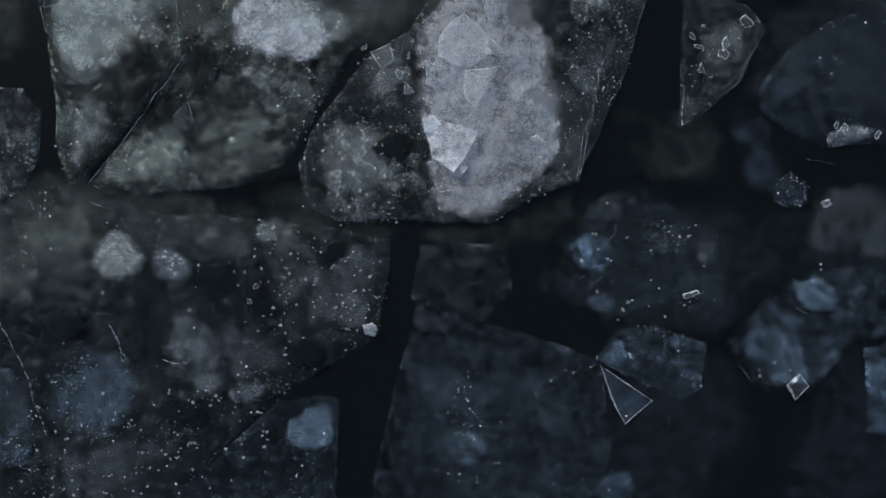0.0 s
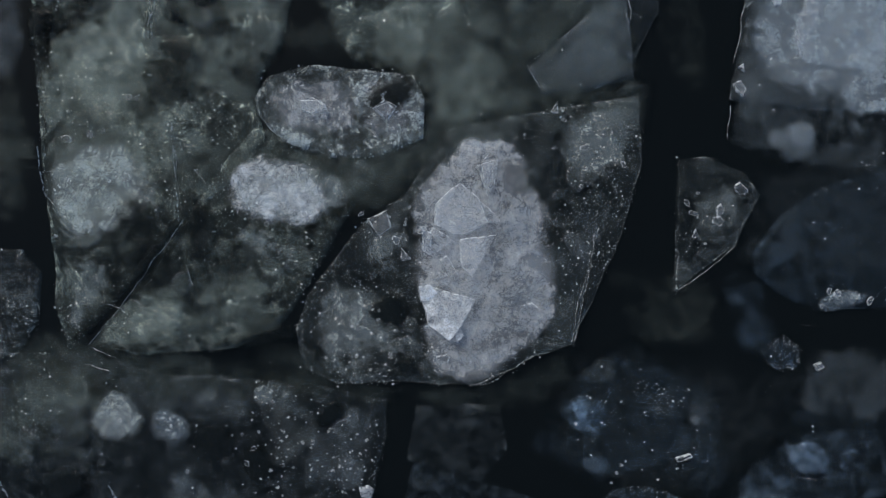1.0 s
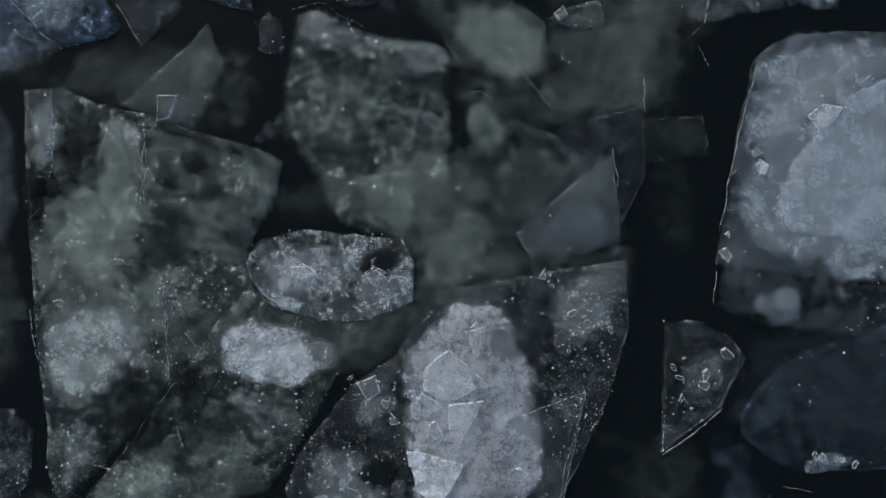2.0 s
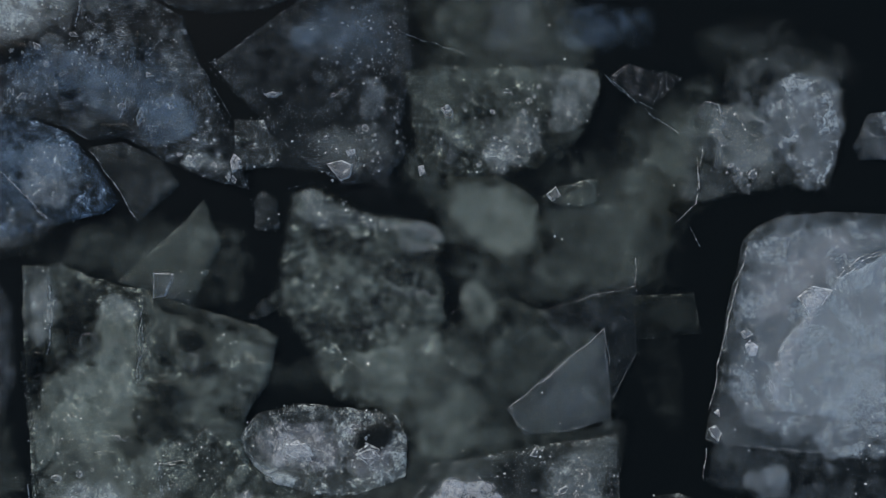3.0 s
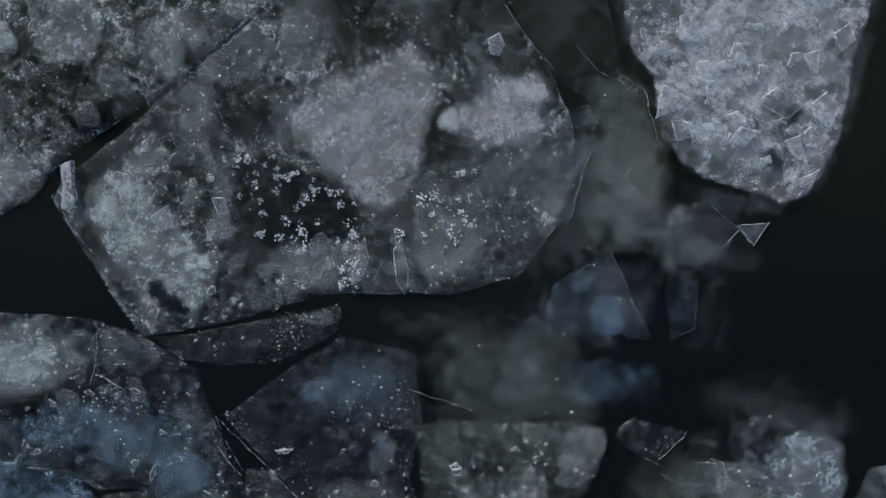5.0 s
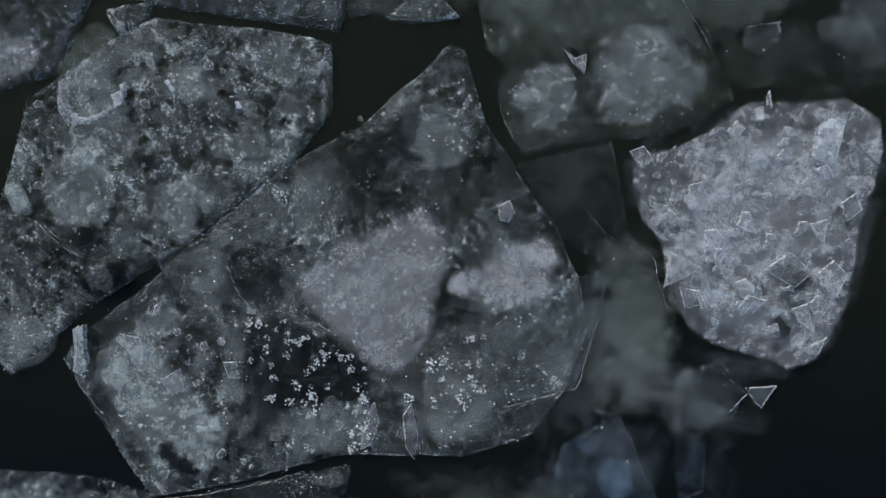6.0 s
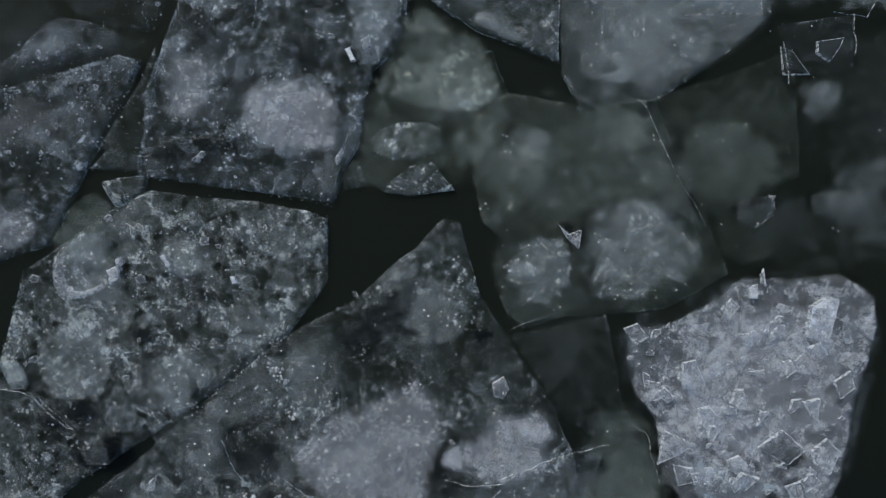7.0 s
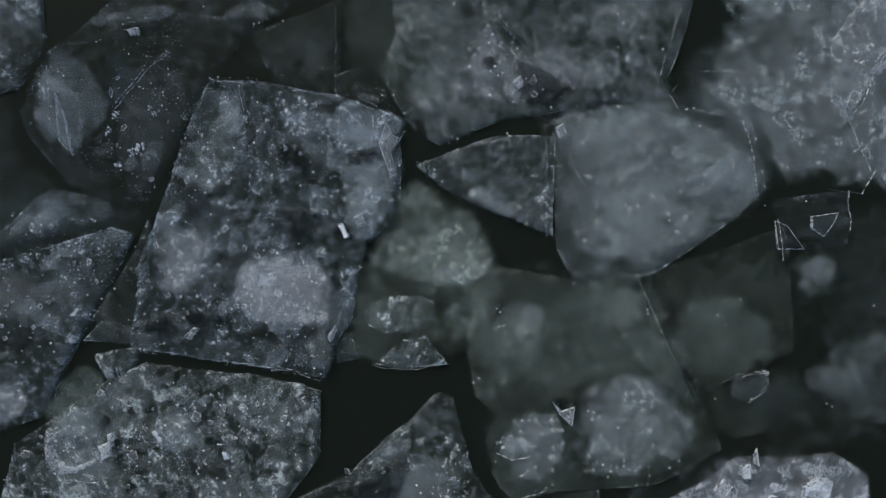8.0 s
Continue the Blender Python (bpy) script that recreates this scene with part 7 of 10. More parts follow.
lump(f, [(-2.34, 6.09), (-2.13, 6.29), (-2.02, 6.04), (-1.94, 5.7), (-2.22, 5.69)], ice(0.05, 'steel', rough=0.5, mottle=0.6, pits=0.3, facet=0.2, grain=0.5, cloud=3.0, lace=0.3, fade=0.06))
hole(f, [(-3.22, 6.66), (-3.02, 6.67), (-3.02, 6.47), (-3.17, 6.47)], 0.45)
hole(f, [(-3.8, 6.06), (-3.51, 6.14), (-3.31, 6.02), (-3.6, 5.87), (-3.9, 5.91)], 0.65)
ridge(f, [(-2.98, 6.3), (-2.87, 6.26), (-2.76, 6.19)], width=0.012, gaps=0.05)
ridge(f, [(-3.02, 6.13), (-2.95, 6.1)], width=0.012, gaps=0.0)
ridge(f, [(-2.97, 6.72), (-2.96, 6.52), (-3.01, 6.22)], width=0.005, gaps=0.4)
ridge(f, [(-1.89, 5.7), (-1.82, 5.58), (-1.69, 5.45)], width=0.005, gaps=0.3)
crumbs(f, [(-3.76, 6.7), (-3.34, 6.66), (-3.34, 6.24), (-3.66, 6.16)], 70, size=0.014)
crumbs(f, [(-2.11, 5.2), (-1.61, 5.11), (-1.61, 4.91), (-2.06, 5)], 50, size=0.015)
f = floe([(-4.19, 5.53), (-3.5, 5.47), (-3.15, 5.33), (-2.9, 5.06), (-2.71, 4.74), (-2.84, 4.63), (-3.29, 4.52), (-4.17, 4.21)], 0.07, ice(0.105, 'blue', mottle=0.5), 'bright blue floe, rounded and smooth', crystals=140)
strew(f, [(-3.99, 5.36), (-3.2, 5.28), (-2.85, 4.79), (-3.49, 4.58)], 8, 0.08, 0.26, ice(0.088, 'steel', rough=0.5, mottle=0.6, pits=0.3, facet=0.2, grain=0.5), lumpy=True)
lump(f, [(-3.58, 5.17), (-3.14, 5.27), (-2.84, 4.89), (-3.18, 4.57), (-3.52, 4.68)], ice(0.143, 'steel', rough=0.31, mottle=0.45, pits=0.15, facet=0.1, fade=0.15, grain=0.72, cloud=3.0, lace=0.07), bare=0.105)
lump(f, [(-4.08, 5.46), (-3.48, 5.37), (-3.28, 5.08), (-3.67, 4.92), (-4.07, 5.06)], ice(0.0655, 'blue', rough=0.65, mottle=0.6, pits=0.15, facet=0.1, fade=0.2, grain=0.35, cloud=3.0, lace=0.07), bare=0.14)
lump(f, [(-3.48, 5.22), (-3.06, 5.21), (-3.04, 5.04), (-3.33, 5.03)], ice(0.072, 'steel', rough=0.42, mottle=0.6, pits=0.15, facet=0.1, fade=0.03, grain=0.45, cloud=3.0, lace=0.07), bare=0.021)
ridge(f, [(-3.63, 4.92), (-3.48, 4.8), (-3.28, 4.58)], gaps=0.3, width=0.008)
crumbs(f, [(-3.49, 4.92), (-2.8, 4.89), (-3.04, 4.58), (-3.34, 4.58)], 40, size=0.014)
crumbs(f, [(-3.89, 4.86), (-3.49, 4.72), (-3.48, 4.47), (-3.88, 4.37)], 40, size=0.016)
lump(f, [(-3.5, 5.25), (-3.06, 5.21), (-3.02, 4.96), (-3.24, 4.88), (-3.49, 5.03)], ice(0.07, 'blue', rough=0.15, mottle=0.3, pits=0.1, facet=0.05, grain=0.15, cloud=3.0, lace=0.1, fade=0.015), worn=0)
ridge(f, [(-3.79, 5.07), (-3.59, 4.9), (-3.29, 4.58)], width=0.007, gaps=0.3)
f = floe([(-2.96, 5.2), (-2.67, 5.26), (-2.32, 5.09), (-2.17, 4.89), (-2.53, 4.56), (-2.74, 4.88)], 0.045, ice(0.037, 'grey', mottle=0.95, grain=0.6), 'thin black ice between floes', crystals=80)
ridge(f, [(-2.94, 5.18), (-2.73, 4.91), (-2.53, 4.58)], gaps=0.15, width=0.008)
f = floe([(-1.68, 5.46), (-1.43, 5.46), (-1.22, 5.07), (-1.67, 5.01)], 0.05, ice(0.072, 'grey', mottle=0.95), 'small three-cornered grey floe', crystals=150)
f = floe([(-2.49, 6.6), (-1.65, 6.77), (-0.87, 6.93), (-0.91, 6.71), (-1.06, 6.6), (-1.4, 6.43), (-1.84, 6.38), (-2.24, 6.43)], 0.05, ice(0.027, 'grey', mottle=0.95), 'dark sliver of ice with bright edges', crystals=350)
lump(f, [(-1.25, 6.88), (-0.87, 6.92), (-0.93, 6.72), (-1.2, 6.74)], ice(0.121, 'grey', rough=0.36, mottle=0.45, pits=0.15, facet=0.1, fade=0.05, grain=0.9, cloud=3.0, lace=0.07), bare=0.035)
ridge(f, [(-2.49, 6.62), (-2.09, 6.67), (-1.65, 6.77), (-1.26, 6.89)], width=0.006, gaps=0.3)
ridge(f, [(-2.38, 6.53), (-2.24, 6.43)])
crumbs(f, [(-2.34, 6.58), (-0.96, 6.86), (-1.06, 6.63), (-1.84, 6.42)], 50, size=0.014)
f = floe([(1, 7.15), (1.3, 7.35), (1.49, 7.43), (1.85, 6.72), (1.31, 6.71), (0.92, 6.75)], 0.045, ice(0.022, 'blue', mottle=0.95), 'dim bluish three-cornered floe')
lump(f, [(1.27, 7.03), (1.59, 7.18), (1.72, 6.87), (1.46, 6.69), (1.28, 6.76)], ice(0.0475, 'blue', rough=0.65, mottle=0.45, pits=0.15, facet=0.1, fade=0.08, grain=0.72, cloud=3.0, lace=0.4), bare=0.056)
lump(f, [(1.1, 7.22), (1.32, 7.35), (1.35, 7.08), (1.15, 7.03)], ice(0.0432, 'blue', rough=0.65, mottle=0.6, pits=0.15, facet=0.1, fade=0.06, grain=0.45, cloud=3.0, lace=0.07), bare=0.042)
lump(f, [(1.33, 7.05), (1.6, 7.08), (1.68, 6.71), (1.32, 6.71)], ice(0.0792, 'blue', rough=0.65, mottle=0.5, pits=0.3, facet=0.3, fade=0.03, grain=0.6))
lump(f, [(1.12, 7.21), (1.36, 7.37), (1.37, 7.09), (1.15, 7.01)], ice(0.045, 'steel', rough=0.4, mottle=0.4, fade=0.05, grain=0.5))
ridge(f, [(1.5, 7.43), (1.66, 7.09), (1.86, 6.7)], width=0.004, gaps=0.45)
ridge(f, [(1.86, 6.69), (1.69, 6.71)], width=0.005, gaps=0.2)
f = floe([(1.58, 5.87), (1.73, 5.99), (2.18, 5.87), (1.96, 5.64), (1.81, 5.65)], 0.05, ice(0.03, 'mauve', mottle=0.95, grain=2.0), 'small floe crusted with frost', crystals=600)
ridge(f, [(1.53, 5.88), (1.68, 5.76), (1.8, 5.64)], gaps=0.3)
ridge(f, [(1.95, 5.64), (2.17, 5.84)], gaps=0.3)
ridge(f, [(1.88, 5.59), (2.13, 5.41)], gaps=0.3, width=0.005)
ridge(f, [(1.55, 5.85), (1.79, 5.66), (1.96, 5.59)], width=0.005, gaps=0.3)
ridge(f, [(1.89, 5.57), (2.17, 5.38)], width=0.004, gaps=0.4)
f = floe([(0.99, 4.82), (1.08, 4.9), (1.45, 4.98), (1.48, 4.78), (1.21, 4.73)], 0.055, ice(0.06, 'olive', mottle=0.95), 'small grey floe chip')
shard(f, [(1.03, 4.84), (1.11, 4.91), (1.16, 4.83), (1.08, 4.78)], ice(0.094, 'white', rough=0.35, mottle=0.5, pits=0.2, facet=0.2, grain=0.5))
f = floe([(-1.51, 4.74), (-1.44, 4.84), (-1.32, 4.77), (-1.29, 4.52), (-1.49, 4.51)], 0.05, ice(0.026, 'grey', mottle=0.95), 'small speckled grey floe', crystals=200)

# third stretch: the great floe, the shard-studded white floe
f = floe([(-1.02, 8.3), (0.48, 8.35), (1.47, 8.69), (1.9, 8.1), (1.77, 7.39), (0.78, 7.05), (-0.48, 7.01)], 0.0219, ice(0.039, 'grey', rough=0.35, fade=0.3, grain=0.15, lace=0.2), 'grey slush beneath the great floe', crystals=30, worn=1, relief=0.004, name='slush_patch', category='slush', bare=0.27)
f = floe([(-3.64, 10.53), (-3.25, 10.89), (-2.99, 10.74), (-3.18, 10.24), (-3.52, 10.08)], 0.0412, ice(0.128, 'olive', rough=0.35, mottle=0.3, fade=0.1, grain=0.15, lace=0.2), 'soft olive slush in the crack', crystals=30, worn=1, relief=0.004, name='slush_patch', category='slush', bare=0.09)
f = floe([(-3.4, 7.8), (-3.33, 8.01), (-2.81, 8.41), (-2.08, 9.08), (-1.5, 9.58), (-0.87, 9.94), (-0.29, 10.46), (-0.1, 10.68), (0.05, 10.64), (0.25, 10), (0.56, 9.55), (0.93, 9.05), (1.12, 8.61), (1.2, 8.22), (1.01, 7.66), (0.71, 7.25), (0.12, 7.05), (-0.97, 7.04), (-1.96, 6.75), (-2.6, 6.63), (-2.89, 7.01)], 0.08, ice(0.0874, 'grey', mottle=0.95, pits=0.6, grain=1.3, cloud=1.2), 'great grey floe with pale masses and frost crystals', crystals=300, jag=0.015)
strew(f, [(-3.19, 7.9), (-2.08, 8.93), (-0.96, 9.81), (-0.14, 10.53), (0.13, 9.85), (-1.24, 9.21), (-1.91, 8.29), (-2.56, 6.87)], 36, 0.08, 0.3, ice(0.049, 'grey', rough=0.5, mottle=0.6, pits=0.3, facet=0.2, grain=0.5), lumpy=True)
strew(f, [(-1.69, 7.5), (-0.49, 7.54), (0.39, 7.87), (0.32, 7.17), (-1.57, 6.91)], 18, 0.08, 0.28, ice(0.062, 'grey', rough=0.5, mottle=0.6, pits=0.3, facet=0.2, grain=0.5), lumpy=True)
lump(f, [(-1.48, 8.61), (-1.25, 8.86), (-0.69, 9.22), (-0.25, 9.39), (0.03, 9.05), (-0.02, 8.4), (-0.4, 7.65), (-0.8, 7.83), (-1.23, 8.14)], ice(0.263, 'mauve', rough=0.12, mottle=0.25, pits=0.15, facet=0.1, fade=0.2, grain=0.15, cloud=3.0, lace=0.07), bare=0.14)
lump(f, [(-1.42, 8.58), (-1.13, 8.81), (-0.72, 8.63), (-0.55, 7.94), (-0.8, 7.88), (-1.21, 8.17)], ice(0.078, 'mauve', rough=0.15, mottle=0.2, pits=0.15, facet=0.1, fade=0.1, grain=0.12, cloud=3.0, lace=0.07), bare=0.07)
lump(f, [(-0.13, 8.53), (0.09, 8.83), (0.45, 9.06), (0.84, 9.1), (0.99, 8.78), (0.91, 8.41), (0.47, 8.31), (0.1, 8.38)], ice(0.36, 'mauve', rough=0.12, mottle=0.3, pits=0.15, facet=0.1, fade=0.16, grain=0.2, cloud=3.0, lace=0.07), bare=0.07)
lump(f, [(0.02, 8.6), (0.21, 8.81), (0.41, 8.67), (0.37, 8.42), (0.12, 8.41)], ice(0.091, 'mauve', rough=0.17, mottle=0.2, pits=0.15, facet=0.1, fade=0.05, grain=0.18, cloud=3.0, lace=0.07), bare=0.035)
lump(f, [(0.37, 8.47), (0.95, 8.78), (0.87, 8.29), (0.68, 8.23)], ice(0.106, 'grey', rough=0.42, mottle=0.6, pits=0.15, facet=0.1, fade=0.06, grain=0.45, cloud=3.0, lace=0.07), bare=0.042)
lump(f, [(-3.23, 7.93), (-2.79, 8.34), (-2.44, 8.08), (-2.23, 7.64), (-1.77, 7.21), (-1.96, 6.78), (-2.55, 6.68), (-3.01, 7.32)], ice(0.27, 'grey', rough=0.39, mottle=0.45, pits=0.15, facet=0.5, fade=0.2, grain=1.02, cloud=3.0, lace=0.07), crystals=400, bare=0.14)
lump(f, [(-2.79, 8.32), (-2.45, 8.38), (-2.29, 8.13), (-2.59, 7.97)], ice(0.147, 'grey', rough=0.42, mottle=0.6, pits=0.15, facet=0.1, fade=0.08, grain=0.45, cloud=3.0, lace=0.07), bare=0.056)
lump(f, [(-0.53, 10.17), (-0.09, 10.33), (0.13, 9.85), (-0.16, 9.54), (-0.56, 9.7)], ice(0.078, 'grey', rough=0.28, mottle=0.45, pits=0.15, facet=0.1, fade=0.18, grain=0.6, cloud=3.0, lace=0.07), crystals=200, bare=0.126)
lump(f, [(-1.54, 9.54), (-1.05, 9.71), (-1.03, 8.92), (-1.47, 8.85)], ice(0.055, 'grey', rough=0.36, mottle=0.45, pits=0.15, facet=0.1, fade=0.15, grain=0.9, cloud=3.0, lace=0.07), crystals=300, bare=0.105)
lump(f, [(-2.51, 8.77), (-2.02, 8.98), (-1.91, 8.49), (-2.3, 8.28)], ice(0.05, 'grey', rough=0.42, mottle=0.6, pits=0.15, facet=0.1, fade=0.12, grain=0.45, cloud=3.0, lace=0.07), bare=0.084)
lump(f, [(-1.58, 7.61), (-0.49, 7.55), (-0.57, 7.05), (-1.47, 6.97)], ice(0.156, 'grey', rough=0.38, mottle=0.45, pits=0.15, facet=0.1, fade=0.15, grain=0.96, cloud=3.0, lace=0.07), crystals=400, bare=0.105)
lump(f, [(-0.5, 7.84), (0.29, 7.87), (0.51, 7.23), (-0.38, 7.05)], ice(0.078, 'grey', rough=0.28, mottle=0.45, pits=0.15, facet=0.1, fade=0.2, grain=0.6, cloud=3.0, lace=0.07), crystals=200, bare=0.14)
lump(f, [(-2.15, 8.34), (-1.75, 8.3), (-1.73, 7.51), (-2.07, 7.3)], ice(0.121, 'grey', rough=0.38, mottle=0.45, pits=0.15, facet=0.1, fade=0.12, grain=0.96, cloud=3.0, lace=0.07), crystals=300, bare=0.084)
hole(f, [(-2.61, 7.06), (-2.46, 7.18), (-2.31, 6.99), (-2.16, 6.92), (-2.25, 6.79), (-2.5, 6.91)])
hole(f, [(-1.87, 8.15), (-1.51, 8.36), (-1.21, 8.17), (-0.75, 7.84), (-0.69, 7.59), (-1.18, 7.42), (-1.7, 7.41)], 0.45)
hole(f, [(-1.94, 8.59), (-1.5, 8.8), (-1.46, 8.36), (-1.75, 8.3)], 0.45)
# no hole: this skin only tones down the floe's upper end
hole(f, [(-1.1, 9.66), (-0.62, 10.04), (-0.23, 10.23), (-0.41, 9.73), (-0.85, 9.47)], 0.45)
hole(f, [(0.13, 9.72), (0.33, 9.75), (0.38, 9.65), (0.18, 9.6)])
crumbs(f, [(-1.81, 8.34), (-1.21, 8.16), (-0.5, 7.69), (0.28, 8.21), (0.3, 7.46), (-1.73, 7.4)], 80, size=0.024)
crumbs(f, [(-1.52, 8.7), (-1.23, 8.81), (-0.09, 9.04), (-0.02, 8.2), (-0.8, 7.93)], 30, size=0.018)
crumbs(f, [(-1.55, 9.49), (-1.4, 9.5), (-1.31, 8.91), (-1.51, 8.95)], 110, size=0.026)
crumbs(f, [(-2.01, 8.29), (-1.76, 8.34), (-1.75, 8), (-2, 8.04)], 60, size=0.022)
crumbs(f, [(-1.58, 7.4), (-0.54, 7.49), (-0.53, 7.09), (-1.47, 7.01)], 55, size=0.024)
crumbs(f, [(-3.29, 8.1), (-3.2, 8.15), (-3.16, 7.7), (-3.31, 7.7)], 160, size=0.024)
crumbs(f, [(-3, 8.06), (-2.3, 8.18), (-1.88, 7.29), (-2.87, 7.26)], 45, size=0.018)
crumbs(f, [(-0.48, 10.37), (0.11, 10.39), (0.28, 9.75), (-0.46, 9.73)], 25, size=0.016)
shard(f, [(0.37, 9.26), (0.47, 9.32), (0.52, 9.21), (0.47, 9.12), (0.39, 9.14)], ice(0.167, 'white', rough=0.35, mottle=0.5, pits=0.2, facet=0.2, grain=0.5), label='bright clear chip of ice')
shard(f, [(-3.28, 8.11), (-3.18, 8.15), (-3.17, 7.96), (-3.14, 7.81), (-3.22, 7.71), (-3.27, 7.73), (-3.26, 7.93)], ice(0.184, 'white', rough=0.35, mottle=0.5, pits=0.2, facet=0.2, grain=0.5), thick=0.05)
shard(f, [(-2.86, 8.07), (-2.71, 8.05), (-2.63, 7.83), (-2.75, 7.82), (-2.84, 7.97)], ice(0.12, 'white', rough=0.35, mottle=0.5, pits=0.2, facet=0.2, grain=0.5))
shard(f, [(-2.59, 8.32), (-2.53, 8.37), (-2.54, 8.25), (-2.6, 8.23)], ice(0.263, 'white', rough=0.35, mottle=0.5, pits=0.2, facet=0.2, grain=0.5))
shard(f, [(-1.98, 7.85), (-1.86, 7.86), (-1.84, 7.71), (-1.93, 7.71)], ice(0.12, 'white', rough=0.35, mottle=0.5, pits=0.2, facet=0.2, grain=0.5))
shard(f, [(-2.52, 7.68), (-2.35, 7.79), (-2.3, 7.59), (-2.42, 7.55)], ice(0.184, 'white', rough=0.35, mottle=0.5, pits=0.2, facet=0.2, grain=0.5))
shard(f, [(-0.77, 7.12), (-0.73, 7.39), (-0.66, 7.54), (-0.61, 7.35), (-0.68, 7.17)], ice(0.082, 'white', rough=0.35, mottle=0.5, pits=0.2, facet=0.2, grain=0.5), label='long clear shard with bright edges')
shard(f, [(-0.41, 7.43), (-0.34, 7.54), (-0.27, 7.26), (-0.3, 7.05), (-0.38, 7.16)], ice(0.042, 'white', rough=0.35, mottle=0.5, pits=0.2, facet=0.2, grain=0.5))
shard(f, [(-1.18, 8.85), (-1.1, 8.98), (-1.08, 8.93), (-1.13, 8.89)], ice(0.222, 'white', rough=0.35, mottle=0.5, pits=0.2, facet=0.2, grain=0.5))
ridge(f, [(0.52, 9.57), (0.69, 9.32), (0.95, 9.02)], gaps=0.3, width=0.006)
ridge(f, [(-0.02, 8.4), (0.23, 8.34), (0.47, 8.37)], gaps=0.3, width=0.005)
ridge(f, [(-1.49, 8.4), (-1.36, 8.31), (-1.01, 8.1)], gaps=0.35, width=0.006)
ridge(f, [(-3.38, 7.85), (-3.23, 7.6), (-3.02, 7.36)], gaps=0.35, width=0.007)
ridge(f, [(-1.5, 9.6), (-1.59, 9.52), (-2.03, 9.13)], width=0.004)
ridge(f, [(0.47, 8.42), (0.96, 8.63), (1.4, 8.75)], gaps=0.1, width=0.005, z=0.06)
ridge(f, [(0.34, 7.87), (0.47, 7.52)], gaps=0.15, width=0.007)
ridge(f, [(0.28, 8.02), (0.34, 8.19), (0.47, 8.32)], gaps=0.3, width=0.005)
ridge(f, [(0.47, 7.52), (0.8, 7.61), (1.09, 7.69)], gaps=0.4, width=0.005)
ridge(f, [(1.09, 7.69), (1.2, 8.04), (1.28, 8.32)], gaps=0.4, width=0.006)
strew(f, [(-3, 8.15), (-1.91, 8.19), (-1.87, 6.9), (-2.81, 6.96)], 16, 0.03, 0.12, ice(0.12, 'white', rough=0.35, mottle=0.5, pits=0.2, facet=0.2, grain=0.5))
strew(f, [(-0.04, 9.05), (0.85, 9.07), (0.87, 8.43), (0.08, 8.4)], 8, 0.03, 0.1, ice(0.12, 'white', rough=0.35, mottle=0.5, pits=0.2, facet=0.2, grain=0.5))
strew(f, [(-1.26, 9.9), (-0.08, 10.23), (0.23, 9.75), (-1.05, 9.41)], 8, 0.03, 0.08, ice(0.094, 'white', rough=0.35, mottle=0.5, pits=0.2, facet=0.2, grain=0.5))
ridge(f, [(-1.98, 8.69), (-1.87, 8.44), (-1.72, 8.27)], width=0.003, gaps=0.3)
lump(f, [(-2.12, 9.13), (-1.53, 9.5), (-1.08, 9.56), (-1.02, 9.16), (-1.61, 8.85), (-2.01, 8.69)], ice(0.05, 'grey', rough=0.5, mottle=0.5, fade=0.12, grain=0.8))
lump(f, [(-0.45, 10.07), (-0.05, 10.23), (0.2, 10.04), (0.11, 9.59), (-0.33, 9.53)], ice(0.06, 'grey', rough=0.3, mottle=0.5, fade=0.1, grain=0.5))
lump(f, [(-0.2, 8.04), (0.3, 8.1), (0.51, 7.61), (0.17, 7.15), (-0.47, 7.18), (-0.29, 7.64)], ice(0.06, 'grey', rough=0.3, mottle=0.5, fade=0.1, grain=0.5))
f = floe([(0.29, 8.02), (0.5, 8.35), (0.96, 8.61), (1.4, 8.74), (1.28, 8.32), (1.09, 7.7), (0.47, 7.54)], 0.1, ice(0.03, 'steel', mottle=0.4, rough=0.4, grain=0.5), 'thin clear plate with bright edges', crystals=60)
f = floe([(0.54, 9.66), (1.38, 9.86), (1.56, 9.09), (1.82, 8.7), (1.47, 8.69), (1.01, 8.97)], 0.035, ice(0.01, 'grey', mottle=0.95, grain=0.5), 'thin black ice in the lead', crystals=60)
ridge(f, [(1.15, 9.28), (1.35, 9.04), (1.71, 8.87)], gaps=0.6, width=0.004)
f = floe([(1.53, 9.54), (1.55, 9.79), (1.91, 9.83), (2.31, 10.09), (2.55, 10.25), (2.97, 10.27), (3.4, 10.32), (3.72, 10.13), (3.77, 9.83), (3.67, 9.46), (3.56, 9.06), (3.48, 8.47), (3.21, 7.97), (2.96, 7.86), (2.55, 8), (2.1, 8.18), (1.87, 8.42), (1.81, 8.91), (1.6, 9.2)], 0.12, ice(0.21, 'white', rough=0.4, mottle=0.6, pits=0.4, facet=0.5, grain=0.3, fade=0.05), 'thick white floe studded with sharp ice shards', crystals=160, relief=0.02, jag=0.025, bare=0.04)
strew(f, [(1.8, 9.75), (3.46, 10.1), (3.45, 9.16), (3.09, 8.16), (2.15, 8.33)], 12, 0.12, 0.38, ice(0.147, 'white', rough=0.5, mottle=0.6, pits=0.3, facet=0.2, grain=0.5), lumpy=True)
lump(f, [(1.97, 9.71), (2.86, 10.13), (3.51, 9.85), (3.47, 8.97), (2.92, 8.56), (2.33, 8.64), (1.92, 9.12)], ice(0.2, 'white', rough=0.17, mottle=0.5, pits=0.2, facet=0.5, fade=0.2, grain=0.18, cloud=3.0), bare=0.14)
